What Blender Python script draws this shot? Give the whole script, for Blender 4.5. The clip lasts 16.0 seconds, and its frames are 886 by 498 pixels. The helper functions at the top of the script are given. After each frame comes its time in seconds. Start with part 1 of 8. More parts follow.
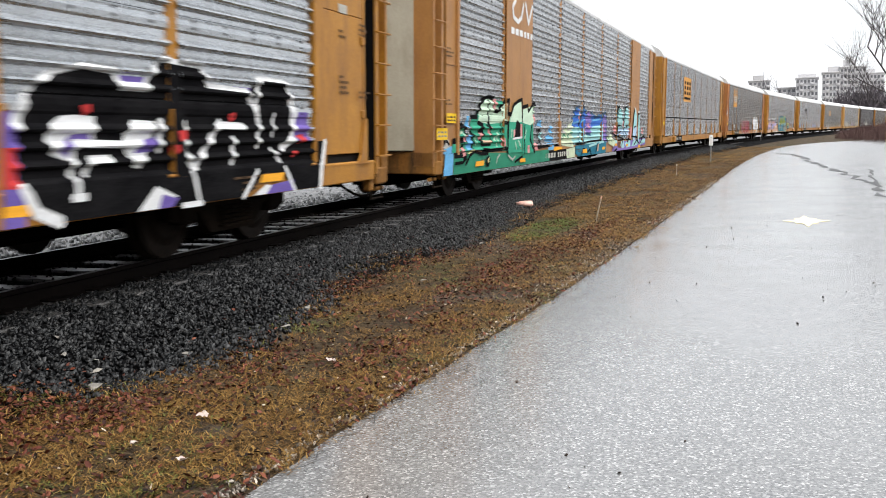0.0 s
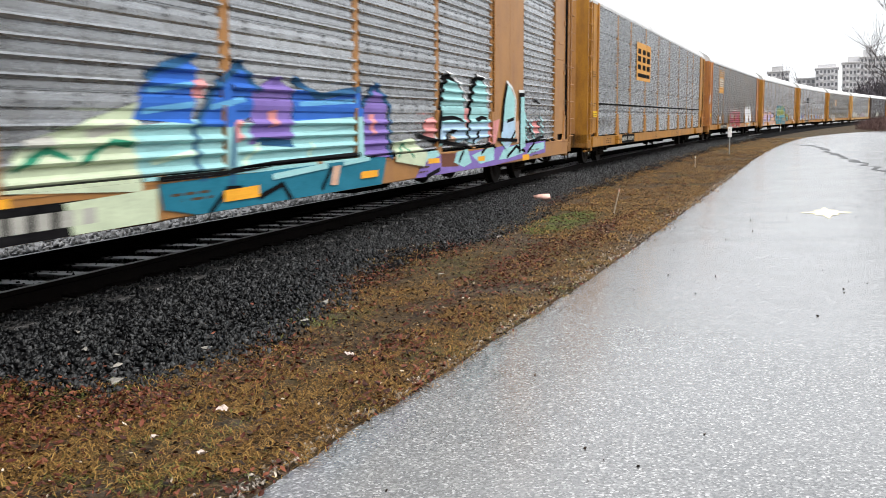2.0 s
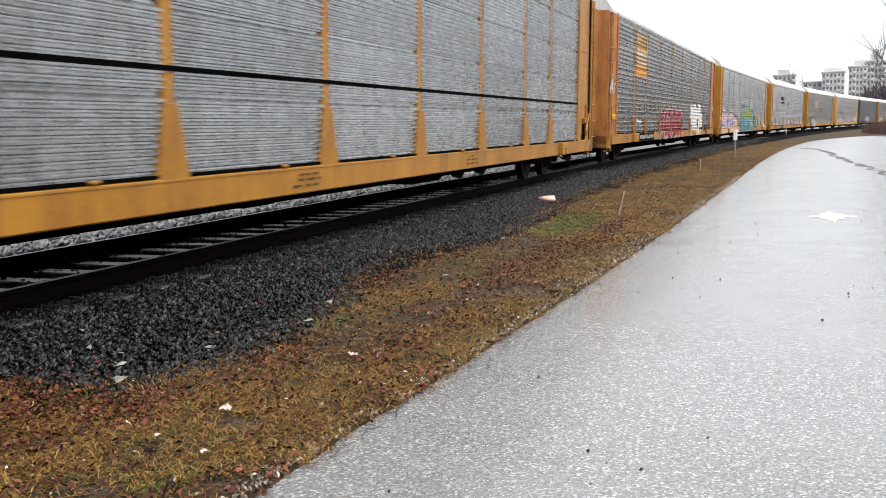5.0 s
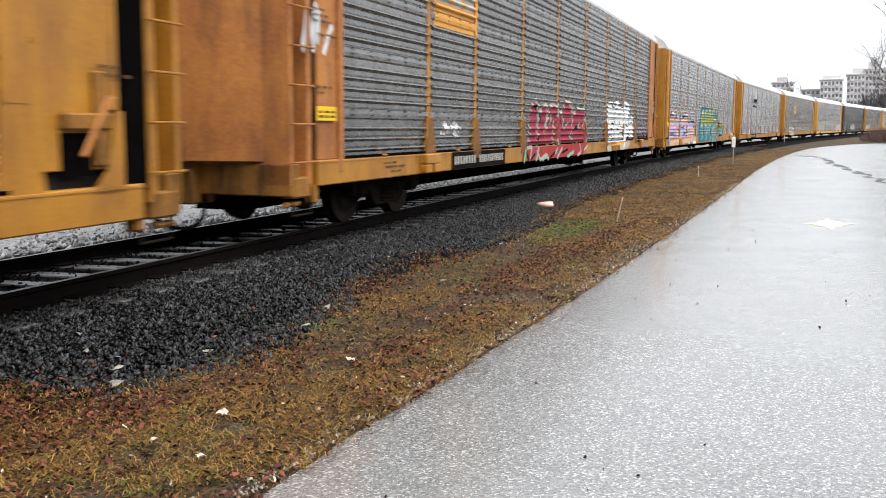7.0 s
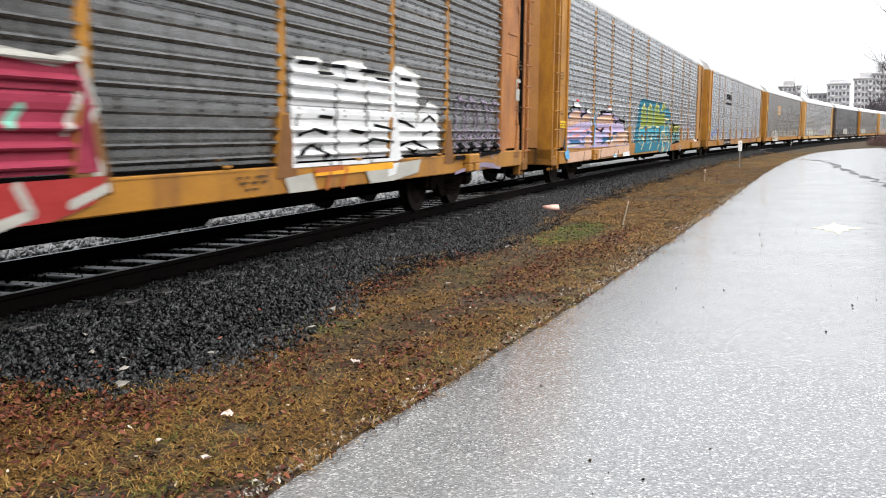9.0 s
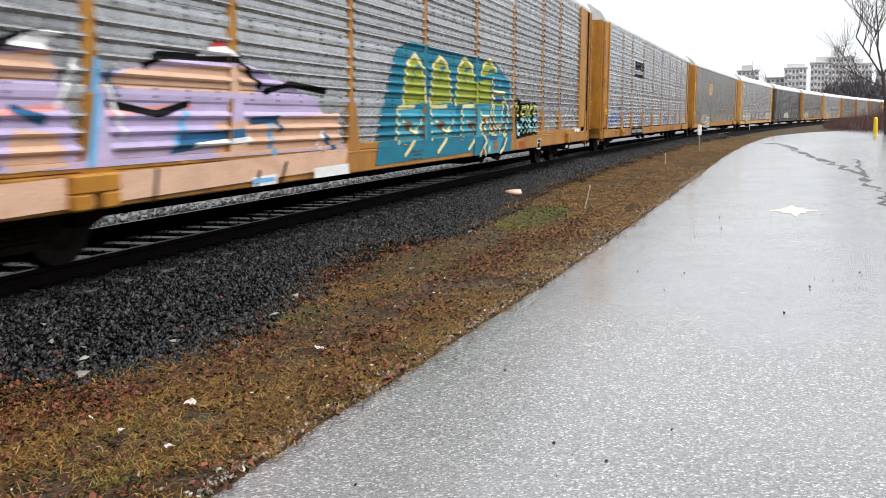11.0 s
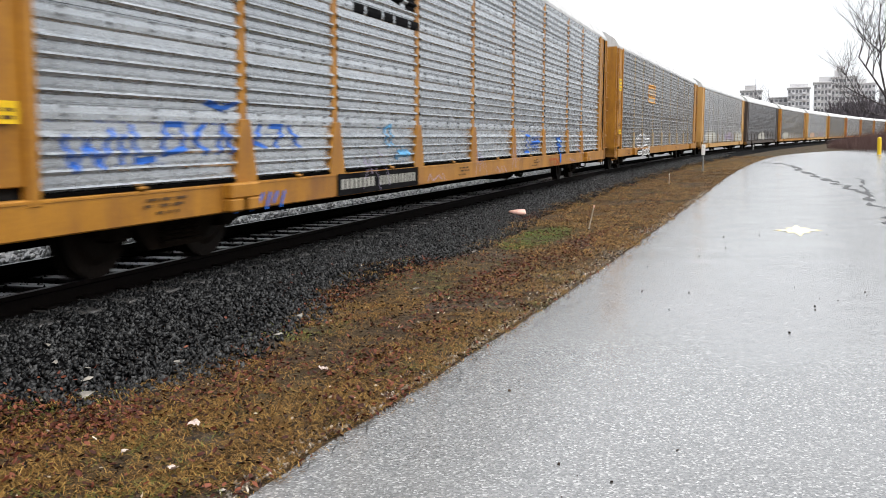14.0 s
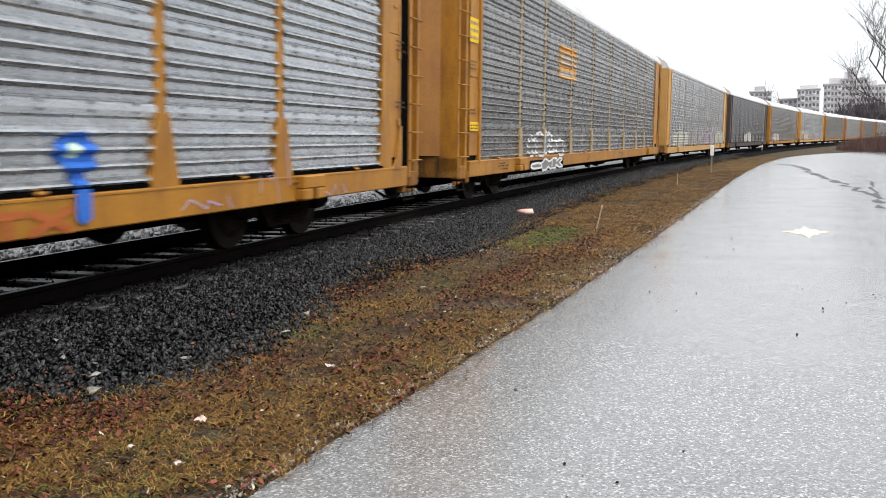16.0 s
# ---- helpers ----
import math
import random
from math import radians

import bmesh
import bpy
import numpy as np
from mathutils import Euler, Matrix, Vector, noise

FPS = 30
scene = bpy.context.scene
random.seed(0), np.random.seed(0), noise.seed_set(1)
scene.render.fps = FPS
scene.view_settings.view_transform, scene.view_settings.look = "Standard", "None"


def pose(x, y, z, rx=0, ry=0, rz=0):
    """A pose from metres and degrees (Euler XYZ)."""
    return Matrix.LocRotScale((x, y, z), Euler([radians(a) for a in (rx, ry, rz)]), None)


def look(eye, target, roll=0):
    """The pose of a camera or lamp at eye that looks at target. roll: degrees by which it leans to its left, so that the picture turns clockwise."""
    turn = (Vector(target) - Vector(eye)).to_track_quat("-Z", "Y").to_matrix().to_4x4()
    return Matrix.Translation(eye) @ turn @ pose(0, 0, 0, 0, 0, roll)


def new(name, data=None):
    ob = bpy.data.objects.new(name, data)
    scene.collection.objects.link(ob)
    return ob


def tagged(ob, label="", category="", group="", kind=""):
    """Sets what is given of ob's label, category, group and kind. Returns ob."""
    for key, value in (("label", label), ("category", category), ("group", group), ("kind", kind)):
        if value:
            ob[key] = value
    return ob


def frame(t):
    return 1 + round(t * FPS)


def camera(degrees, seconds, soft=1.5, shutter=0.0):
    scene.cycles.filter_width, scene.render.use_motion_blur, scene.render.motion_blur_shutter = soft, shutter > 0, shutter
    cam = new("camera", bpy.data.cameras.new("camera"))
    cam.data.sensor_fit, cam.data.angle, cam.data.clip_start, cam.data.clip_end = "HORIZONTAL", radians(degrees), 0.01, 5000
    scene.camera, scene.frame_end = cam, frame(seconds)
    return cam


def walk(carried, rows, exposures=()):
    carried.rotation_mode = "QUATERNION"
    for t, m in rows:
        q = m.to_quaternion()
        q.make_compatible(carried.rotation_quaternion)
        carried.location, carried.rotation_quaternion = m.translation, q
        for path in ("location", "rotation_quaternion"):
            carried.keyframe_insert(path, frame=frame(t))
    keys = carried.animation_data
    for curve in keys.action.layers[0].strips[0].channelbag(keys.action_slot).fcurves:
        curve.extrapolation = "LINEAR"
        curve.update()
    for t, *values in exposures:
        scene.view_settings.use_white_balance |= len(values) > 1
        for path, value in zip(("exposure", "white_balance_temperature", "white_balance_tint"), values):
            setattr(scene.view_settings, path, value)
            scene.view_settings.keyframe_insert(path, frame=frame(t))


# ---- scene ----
# camera, hand-held from one standing place beside the track; z = 0 is the near rail's top
EYE = (0.0, 0.0, 1.05)
TURNS = [
    (0.0, 83.311, 1.654, 0.163), (0.5, 83.108, 1.637, 0.542), (1.0, 82.632, 2.038, 0.774), (1.5, 82.711, 1.953, 1.682),
    (2.0, 82.97, 2.066, 1.168), (2.5, 82.787, 1.681, 1.57), (3.0, 82.909, 1.749, 1.785), (3.5, 82.81, 1.88, 1.81),
    (4.0, 82.861, 1.727, 1.726), (5.2, 83.1, 1.65, 1.45), (6.5, 83.465, 1.296, 1.32), (7.0, 83.358, 1.349, 1.401),
    (7.5, 83.193, 1.452, 1.625), (8.0, 83.146, 1.362, 1.849), (8.5, 83.358, 1.285, 1.691), (9.0, 83.518, 1.122, 1.765),
    (9.5, 83.407, 1.121, 1.548), (10.0, 82.705, 1.165, 0.515), (10.2, 82.591, 1.239, 0.123), (11.2, 82.6, 1.38, -0.5),
    (12.3, 82.814, 1.52, -0.664), (12.5, 83.074, 1.604, -0.921), (13.0, 83.676, 1.64, -0.535), (13.5, 83.74, 1.708, -0.279),
    (14.0, 83.802, 1.471, -0.246), (14.5, 83.765, 1.389, -0.091), (15.0, 83.779, 1.226, 0.0), (15.5, 83.701, 1.234, 0.063),
    (16.0, 83.738, 1.041, 0.243)]
# the picture brightens a little in the middle of the clip
EXPOSURES = [(0, 0.31), (3, 0.33), (6.5, 0.44), (8, 0.48), (9.5, 0.48), (10, 0.4), (12.5, 0.25), (16, 0.25)]
cam = camera(49.54, 16.0, soft=0.9, shutter=0.35)
walk(cam, [(t, pose(*EYE, a, b, c)) for t, a, b, c in TURNS], EXPOSURES)

# overcast daylight
world = bpy.data.worlds.new("world")
scene.world = world
world.use_nodes = True
wn = world.node_tree
wn.nodes.clear()
sky = wn.nodes.new("ShaderNodeTexSky")
sky.sky_type, sky.sun_disc = "NISHITA", False
sky.sun_elevation, sky.sun_rotation = radians(35), radians(150)
sky.air_density, sky.dust_density, sky.ozone_density = 1.0, 6.0, 1.0
cloud = wn.nodes.new("ShaderNodeMix")
cloud.data_type = "RGBA"
cloud.inputs[0].default_value = 0.78
cloud.inputs[7].default_value = (9.45, 9.7, 10.1, 1)
back = wn.nodes.new("ShaderNodeBackground")
back.inputs[1].default_value = 0.115
wout = wn.nodes.new("ShaderNodeOutputWorld")
wn.links.new(sky.outputs[0], cloud.inputs[6])
wn.links.new(cloud.outputs[2], back.inputs[0])
wn.links.new(back.outputs[0], wout.inputs[0])
sun = new("sun", bpy.data.lights.new("sun", "SUN"))
sun.data.energy, sun.data.angle, sun.data.color = 4.1, radians(80), (1.0, 0.97, 0.93)
sun.matrix_world = look((14, -10, 40), (0, 0, 0))


# ---- materials ----
def link(nt, a, b):
    nt.links.new(a, b)


def coords(nt, scale=(1, 1, 1), kind="Object"):
    tc = nt.nodes.new("ShaderNodeTexCoord")
    mp = nt.nodes.new("ShaderNodeMapping")
    mp.inputs["Scale"].default_value = scale
    link(nt, tc.outputs[kind], mp.inputs[0])
    return mp.outputs[0]


def noise_tex(nt, vec, scale, detail=4, rough=0.6):
    n = nt.nodes.new("ShaderNodeTexNoise")
    n.inputs["Scale"].default_value, n.inputs["Detail"].default_value = scale, detail
    n.inputs["Roughness"].default_value = rough
    link(nt, vec, n.inputs["Vector"])
    return n.outputs["Fac"]


def ramp(nt, fac, stops):
    r = nt.nodes.new("ShaderNodeValToRGB")
    el = r.color_ramp.elements
    while len(el) < len(stops):
        el.new(0.5)
    for e, (p, c) in zip(el, stops):
        e.position, e.color = p, (*c, 1) if len(c) == 3 else c
    link(nt, fac, r.inputs[0])
    return r.outputs[0]


def mixc(nt, fac, a, b, mode="MIX"):
    m = nt.nodes.new("ShaderNodeMix")
    m.data_type, m.blend_type = "RGBA", mode
    for sock, v in ((m.inputs[0], fac), (m.inputs[6], a), (m.inputs[7], b)):
        if isinstance(v, (int, float)):
            sock.default_value = v
        elif isinstance(v, tuple):
            sock.default_value = (*v, 1)
        else:
            link(nt, v, sock)
    return m.outputs[2]


def calc(nt, op, a, b=0.0, c=0.0):
    m = nt.nodes.new("ShaderNodeMath")
    m.operation = op
    for i, v in enumerate((a, b, c)):
        if isinstance(v, (int, float)):
            m.inputs[i].default_value = v
        else:
            link(nt, v, m.inputs[i])
    return m.outputs[0]


def base(name):
    m = bpy.data.materials.new(name)
    m.use_nodes = True
    nt = m.node_tree
    return m, nt, nt.nodes["Principled BSDF"]


def bump(nt, bsdf, height, dist, strength=1.0):
    b = nt.nodes.new("ShaderNodeBump")
    b.inputs["Distance"].default_value, b.inputs["Strength"].default_value = dist, strength
    link(nt, height, b.inputs["Height"])
    link(nt, b.outputs[0], bsdf.inputs["Normal"])


def plain(name, c1, c2, rough=0.6, metal=0.0, fine=30, coarse=1.5, depth=0.002, stain=None, stretch=(1, 1, 1), amount=0.5, spec=0.4):
    """Paint, rust, wood and the like: two colours mixed at two scales, with a stain over them."""
    m, nt, p = base(name)
    v = coords(nt, stretch)
    n1, n2 = noise_tex(nt, v, fine), noise_tex(nt, v, coarse, 5)
    f = calc(nt, "ADD", calc(nt, "MULTIPLY", n1, 0.45), calc(nt, "MULTIPLY", n2, 0.55))
    col = ramp(nt, f, [(0.35, c1), (0.68, c2)])
    if stain:
        s = ramp(nt, noise_tex(nt, coords(nt, (1.3, 1.3, 0.35)), 2.2, 6, 0.75), [(0.47, (0, 0, 0)), (0.66, (1, 1, 1))])
        col = mixc(nt, calc(nt, "MULTIPLY", s, amount), col, stain)
    link(nt, col, p.inputs["Base Color"])
    p.inputs["Roughness"].default_value, p.inputs["Metallic"].default_value = rough, metal
    p.inputs["Specular IOR Level"].default_value = spec
    if depth:
        bump(nt, p, n1, depth, 0.6)
    return m


def panel_metal(name, light, dark, grime, amount):
    """Galvanised corrugated sheet with rows of small vent slots and streaks of dirt."""
    m, nt, p = base(name)
    v = coords(nt)
    info = nt.nodes.new("ShaderNodeObjectInfo")
    n1 = noise_tex(nt, coords(nt, (1, 1, 6)), 3.0, 5)
    n2 = noise_tex(nt, v, 60, 2)
    tone = calc(nt, "ADD", calc(nt, "MULTIPLY", n1, 0.6), calc(nt, "MULTIPLY", n2, 0.25))
    tone = calc(nt, "ADD", tone, calc(nt, "MULTIPLY", info.outputs["Random"], 0.18))
    col = ramp(nt, tone, [(0.35, dark), (0.7, light)])
    streak = noise_tex(nt, coords(nt, (2.0, 2.0, 0.5)), 2.5, 6, 0.72)
    col = mixc(nt, calc(nt, "MULTIPLY", ramp(nt, streak, [(0.45, (0, 0, 0)), (0.75, (1, 1, 1))]), amount), col, grime)
    # vent slots: short dashes in rows
    sep = nt.nodes.new("ShaderNodeSeparateXYZ")
    link(nt, v, sep.inputs[0])
    col_y = calc(nt, "FRACT", calc(nt, "MULTIPLY", sep.outputs[1], 5.6))
    row_z = calc(nt, "FRACT", calc(nt, "MULTIPLY", sep.outputs[2], 25.0))
    slot = calc(nt, "MULTIPLY", calc(nt, "LESS_THAN", col_y, 0.4), calc(nt, "LESS_THAN", row_z, 0.33))
    up = calc(nt, "LESS_THAN", sep.outputs[2], 0.5)
    slot = calc(nt, "MULTIPLY", calc(nt, "MULTIPLY", slot, up), 0.34)
    col = mixc(nt, slot, col, (0.05, 0.05, 0.055))
    link(nt, col, p.inputs["Base Color"])
    p.inputs["Metallic"].default_value = 0.8
    link(nt, ramp(nt, n1, [(0.3, (0.2,) * 3), (0.7, (0.34,) * 3)]), p.inputs["Roughness"])
    bump(nt, p, n2, 0.001, 0.4)
    return m


def ground_mat():
    m, nt, p = base("dead_grass_and_soil")
    v = coords(nt)
    a, b, c = noise_tex(nt, v, 1.1, 6, 0.65), noise_tex(nt, v, 24, 5, 0.7), noise_tex(nt, v, 0.35, 3)
    col = ramp(nt, b, [(0.3, (0.01, 0.007, 0.004)), (0.5, (0.045, 0.031, 0.017)), (0.72, (0.12, 0.085, 0.05))])
    col = mixc(nt, ramp(nt, a, [(0.5, (0, 0, 0)), (0.62, (1, 1, 1))]), col, (0.06, 0.047, 0.037))
    col = mixc(nt, calc(nt, "MULTIPLY", ramp(nt, c, [(0.5, (0, 0, 0)), (0.7, (1, 1, 1))]), 0.4), col, (0.045, 0.048, 0.014))
    link(nt, col, p.inputs["Base Color"])
    p.inputs["Roughness"].default_value = 0.8
    p.inputs["Specular IOR Level"].default_value = 0.12
    bump(nt, p, b, 0.03)
    return m


def asphalt_mat():
    m, nt, p = base("wet_asphalt")
    v = coords(nt)
    vo = nt.nodes.new("ShaderNodeTexVoronoi")
    vo.inputs["Scale"].default_value = 95
    link(nt, v, vo.inputs["Vector"])
    sp = nt.nodes.new("ShaderNodeSeparateColor")
    link(nt, vo.outputs["Color"], sp.inputs[0])
    grain = ramp(nt, sp.outputs[0], [(0.0, (0.075, 0.077, 0.078)), (0.55, (0.155, 0.158, 0.16)), (0.86, (0.225, 0.228, 0.23)), (0.97, (0.42, 0.42, 0.42))])
    n = noise_tex(nt, v, 0.5, 5, 0.6)
    col = mixc(nt, ramp(nt, n, [(0.35, (0.0,) * 3), (0.7, (0.35,) * 3)]), grain, (0.21, 0.212, 0.213))
    link(nt, col, p.inputs["Base Color"])
    wet = noise_tex(nt, v, 0.8, 4)
    link(nt, ramp(nt, wet, [(0.3, (0.15,) * 3), (0.7, (0.27,) * 3)]), p.inputs["Roughness"])
    p.inputs["Specular IOR Level"].default_value = 0.6
    p.inputs["Coat Weight"].default_value, p.inputs["Coat Roughness"].default_value = 0.35, 0.26
    bump(nt, p, sp.outputs[0], 0.003, 0.22)
    return m


def stone_mat(name, lo, mid, hi, rough=0.45, spec=0.2):
    m, nt, p = base(name)
    g = nt.nodes.new("ShaderNodeNewGeometry")
    n = noise_tex(nt, coords(nt), 45, 3)
    f = calc(nt, "ADD", calc(nt, "MULTIPLY", g.outputs["Random Per Island"], 0.75), calc(nt, "MULTIPLY", n, 0.25))
    link(nt, ramp(nt, f, [(0.1, lo), (0.6, mid), (0.95, hi)]), p.inputs["Base Color"])
    p.inputs["Roughness"].default_value = rough
    p.inputs["Specular IOR Level"].default_value = spec
    return m


M = {}
M["ground"] = ground_mat()
M["asphalt"] = asphalt_mat()
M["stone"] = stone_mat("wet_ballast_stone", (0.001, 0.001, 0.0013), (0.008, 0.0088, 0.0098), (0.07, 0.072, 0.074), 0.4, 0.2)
# near-black bed colour holds the shade under the train
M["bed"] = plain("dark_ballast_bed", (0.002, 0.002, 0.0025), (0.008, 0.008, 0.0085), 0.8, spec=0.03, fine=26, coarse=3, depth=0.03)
M["far_stone"] = plain("pale_ballast", (0.05, 0.052, 0.055), (0.34, 0.34, 0.34), 0.6, fine=24, coarse=8, depth=0.03)
M["rail"] = plain("rail_steel", (0.003, 0.0025, 0.0025), (0.008, 0.006, 0.0055), 0.7, 0.0, spec=0.03)
M["railhead"] = plain("polished_railhead", (0.02, 0.02, 0.02), (0.06, 0.06, 0.06), 0.4, 0.6, depth=0)
M["tie"] = plain("wet_timber_tie", (0.02, 0.019, 0.018), (0.1, 0.098, 0.098), 0.35, fine=40, stretch=(0.3, 4, 4))
# black, truck and wheel colours kept near black to hold the under-car shade
M["black"] = plain("black_parts_and_shade", (0.001, 0.001, 0.001), (0.004, 0.0035, 0.0035), 0.9, spec=0.01)
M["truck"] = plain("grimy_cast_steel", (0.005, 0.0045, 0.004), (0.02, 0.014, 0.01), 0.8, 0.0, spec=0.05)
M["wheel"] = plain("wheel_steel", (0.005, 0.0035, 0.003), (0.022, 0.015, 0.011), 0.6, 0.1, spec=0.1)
M["roof"] = plain("galvanised_roof", (0.42, 0.43, 0.44), (0.6, 0.61, 0.62), 0.5, 0.2, stain=(0.25, 0.24, 0.22))
M["core"] = plain("dark_inner_wall", (0.006, 0.006, 0.006), (0.02, 0.02, 0.02), 0.8, spec=0.1)
YELLOW = ((0.26, 0.11, 0.009), (0.43, 0.2, 0.021))
M["yellow"] = plain("yellow_ochre_paint", *YELLOW, 0.5, stain=(0.15, 0.06, 0.018), amount=0.7)
M["yellow_pale"] = plain("pale_yellow_paint", (0.4, 0.22, 0.06), (0.5, 0.3, 0.1), 0.5, stain=(0.38, 0.2, 0.07), amount=0.35)
M["yellow_brown"] = plain("tan_orange_paint", (0.27, 0.125, 0.032), (0.38, 0.185, 0.055), 0.5, stain=(0.2, 0.09, 0.04), amount=0.5)
M["rust"] = plain("rusted_orange_paint", (0.24, 0.085, 0.025), (0.48, 0.2, 0.045), 0.6, stain=(0.11, 0.045, 0.022), amount=0.7)
M["grey_door"] = plain("grey_green_paint", (0.3, 0.28, 0.22), (0.38, 0.36, 0.29), 0.55, stain=(0.2, 0.17, 0.12))
M["brown"] = plain("brown_black_paint", (0.03, 0.022, 0.018), (0.07, 0.05, 0.04), 0.6)
M["clean"] = panel_metal("galvanised_panel", (0.62, 0.65, 0.68), (0.38, 0.405, 0.43), (0.24, 0.23, 0.22), 0.35)
M["mid"] = panel_metal("dull_galvanised_panel", (0.54, 0.56, 0.58), (0.34, 0.355, 0.37), (0.17, 0.155, 0.14), 0.5)
M["dirty"] = panel_metal("dirty_galvanised_panel", (0.34, 0.345, 0.345), (0.17, 0.17, 0.168), (0.1, 0.085, 0.07), 0.7)
M["dark"] = panel_metal("dark_weathered_panel", (0.16, 0.16, 0.17), (0.09, 0.09, 0.095), (0.05, 0.05, 0.05), 0.6)
# darker copy of the ballast stone; under-train shade is in this colour
M["stone_dark"] = stone_mat("shaded_bed_stone", (0.001, 0.001, 0.001), (0.004, 0.004, 0.004), (0.015, 0.015, 0.015), 0.7, 0.05)
M["stone_pale"] = stone_mat("pale_crushed_stone", (0.06, 0.062, 0.065), (0.22, 0.225, 0.23), (0.5, 0.5, 0.5), 0.5)
M["straw"] = stone_mat("dead_straw", (0.025, 0.012, 0.005), (0.16, 0.085, 0.022), (0.36, 0.23, 0.075), 0.6, 0.12)
M["olive"] = stone_mat("olive_grass", (0.025, 0.03, 0.006), (0.085, 0.09, 0.018), (0.16, 0.17, 0.05), 0.6)
M["leaf"] = stone_mat("wet_red_leaf", (0.014, 0.005, 0.004), (0.08, 0.022, 0.013), (0.2, 0.07, 0.04), 0.45, 0.12)
M["crumb"] = stone_mat("dark_leaf_crumb", (0.008, 0.006, 0.005), (0.024, 0.015, 0.01), (0.07, 0.045, 0.03), 0.6, 0.1)
M["pale"] = stone_mat("pale_leaf_crumb", (0.2, 0.16, 0.12), (0.36, 0.3, 0.24), (0.6, 0.55, 0.48), 0.6)
M["grit"] = stone_mat("pale_grit", (0.08, 0.07, 0.06), (0.24, 0.21, 0.18), (0.5, 0.45, 0.4), 0.6)
M["pale_rock"] = plain("pale_rock", (0.12, 0.115, 0.105), (0.3, 0.28, 0.25), 0.6, fine=40, coarse=6)
M["paper"] = plain("dirty_paper", (0.35, 0.27, 0.25), (0.6, 0.54, 0.5), 0.6)
M["pinkbag"] = plain("pink_plastic", (0.55, 0.28, 0.22), (0.8, 0.55, 0.48), 0.4, fine=12)
M["crack"] = plain("crack_shadow", (0.012, 0.012, 0.012), (0.04, 0.04, 0.04), 0.8)
M["wet_dark"] = plain("wet_broken_asphalt", (0.012, 0.013, 0.013), (0.07, 0.072, 0.075), 0.5, fine=8, coarse=1)
M["star_yellow"] = plain("pale_yellow_mark", (0.8, 0.68, 0.36), (0.9, 0.82, 0.55), 0.4)


def water_mat():
    m, nt, p = base("puddle_water")
    p.inputs["Base Color"].default_value = (0.05, 0.052, 0.055, 1)
    p.inputs["Roughness"].default_value = 0.06
    bump(nt, p, noise_tex(nt, coords(nt), 9, 2), 0.002, 0.2)
    return m


M["water"] = water_mat()
# walls and glass of the distant blocks lightened; haze is in the colour
M["concrete"] = plain("pale_concrete", (0.52, 0.52, 0.54), (0.64, 0.64, 0.66), 0.8, fine=3, coarse=0.2, depth=0)
M["concrete2"] = plain("buff_concrete", (0.38, 0.38, 0.39), (0.5, 0.5, 0.51), 0.8, fine=3, coarse=0.2, depth=0)
M["window"] = plain("hazed_window_glass", (0.1, 0.104, 0.115), (0.2, 0.205, 0.22), 0.4, fine=0.6, depth=0)
M["bark"] = plain("dark_wet_bark", (0.02, 0.016, 0.016), (0.06, 0.05, 0.05), 0.8, fine=20)
# far twigs greyed and lightened in place of haze
M["twig"] = stone_mat("far_bare_twigs", (0.05, 0.045, 0.052), (0.09, 0.08, 0.09), (0.14, 0.125, 0.135), 0.8, 0.1)
M["brush"] = stone_mat("red_brown_brush", (0.05, 0.03, 0.028), (0.1, 0.06, 0.055), (0.16, 0.11, 0.1), 0.8, 0.1)
M["siding"] = plain("pale_grey_siding", (0.4, 0.42, 0.45), (0.5, 0.52, 0.55), 0.45, fine=20)
M["bollard"] = plain("yellow_bollard_paint", (0.6, 0.4, 0.01), (0.72, 0.5, 0.02), 0.45)
M["white"] = plain("white_marker", (0.7, 0.7, 0.7), (0.82, 0.82, 0.82), 0.5)
M["stakewood"] = plain("weathered_stake", (0.34, 0.29, 0.24), (0.5, 0.45, 0.4), 0.7)
M["galv"] = plain("grey_steel_pole", (0.22, 0.23, 0.24), (0.34, 0.35, 0.36), 0.5, 0.4)
M["post_tan"] = plain("faded_tan_post", (0.3, 0.22, 0.11), (0.4, 0.3, 0.17), 0.6, stain=(0.2, 0.15, 0.1))
M["sooty"] = panel_metal("sooty_galvanised_panel", (0.26, 0.26, 0.258), (0.13, 0.13, 0.128), (0.07, 0.062, 0.052), 0.7)
M["grimy"] = plain("grimy_yellow_paint", (0.16, 0.07, 0.014), (0.3, 0.14, 0.03), 0.6, stain=(0.02, 0.014, 0.01), amount=0.9, spec=0.2)
# colour of the added unseen wall that dims light from behind the viewpoint
M["blocker_wall"] = plain("grey_brown_blocker", (0.03, 0.026, 0.024), (0.1, 0.088, 0.08), 0.9, fine=3, coarse=0.4, stretch=(1, 1, 0.25), spec=0.05)
M["moss"] = stone_mat("green_grass", (0.03, 0.05, 0.008), (0.075, 0.115, 0.022), (0.14, 0.18, 0.05), 0.6, 0.12)


# ---- mesh helpers ----
def mesh_of(name, bm, *mats, smooth=False):
    me = bpy.data.meshes.new(name)
    bm.to_mesh(me)
    bm.free()
    for m in mats:
        me.materials.append(m)
    if smooth:
        for f in me.polygons:
            f.use_smooth = True
    return me


def part(name, bm, material, parent, label="", at=None):
    me = bm if isinstance(bm, bpy.types.Mesh) else mesh_of(name, bm, material)
    ob = new(name, me)
    ob.parent = parent
    if at is not None:
        ob.matrix_basis = at
    return tagged(ob, label)


def thing(name, label, category, group="", kind=""):
    return tagged(new(name), label, category, group, kind)


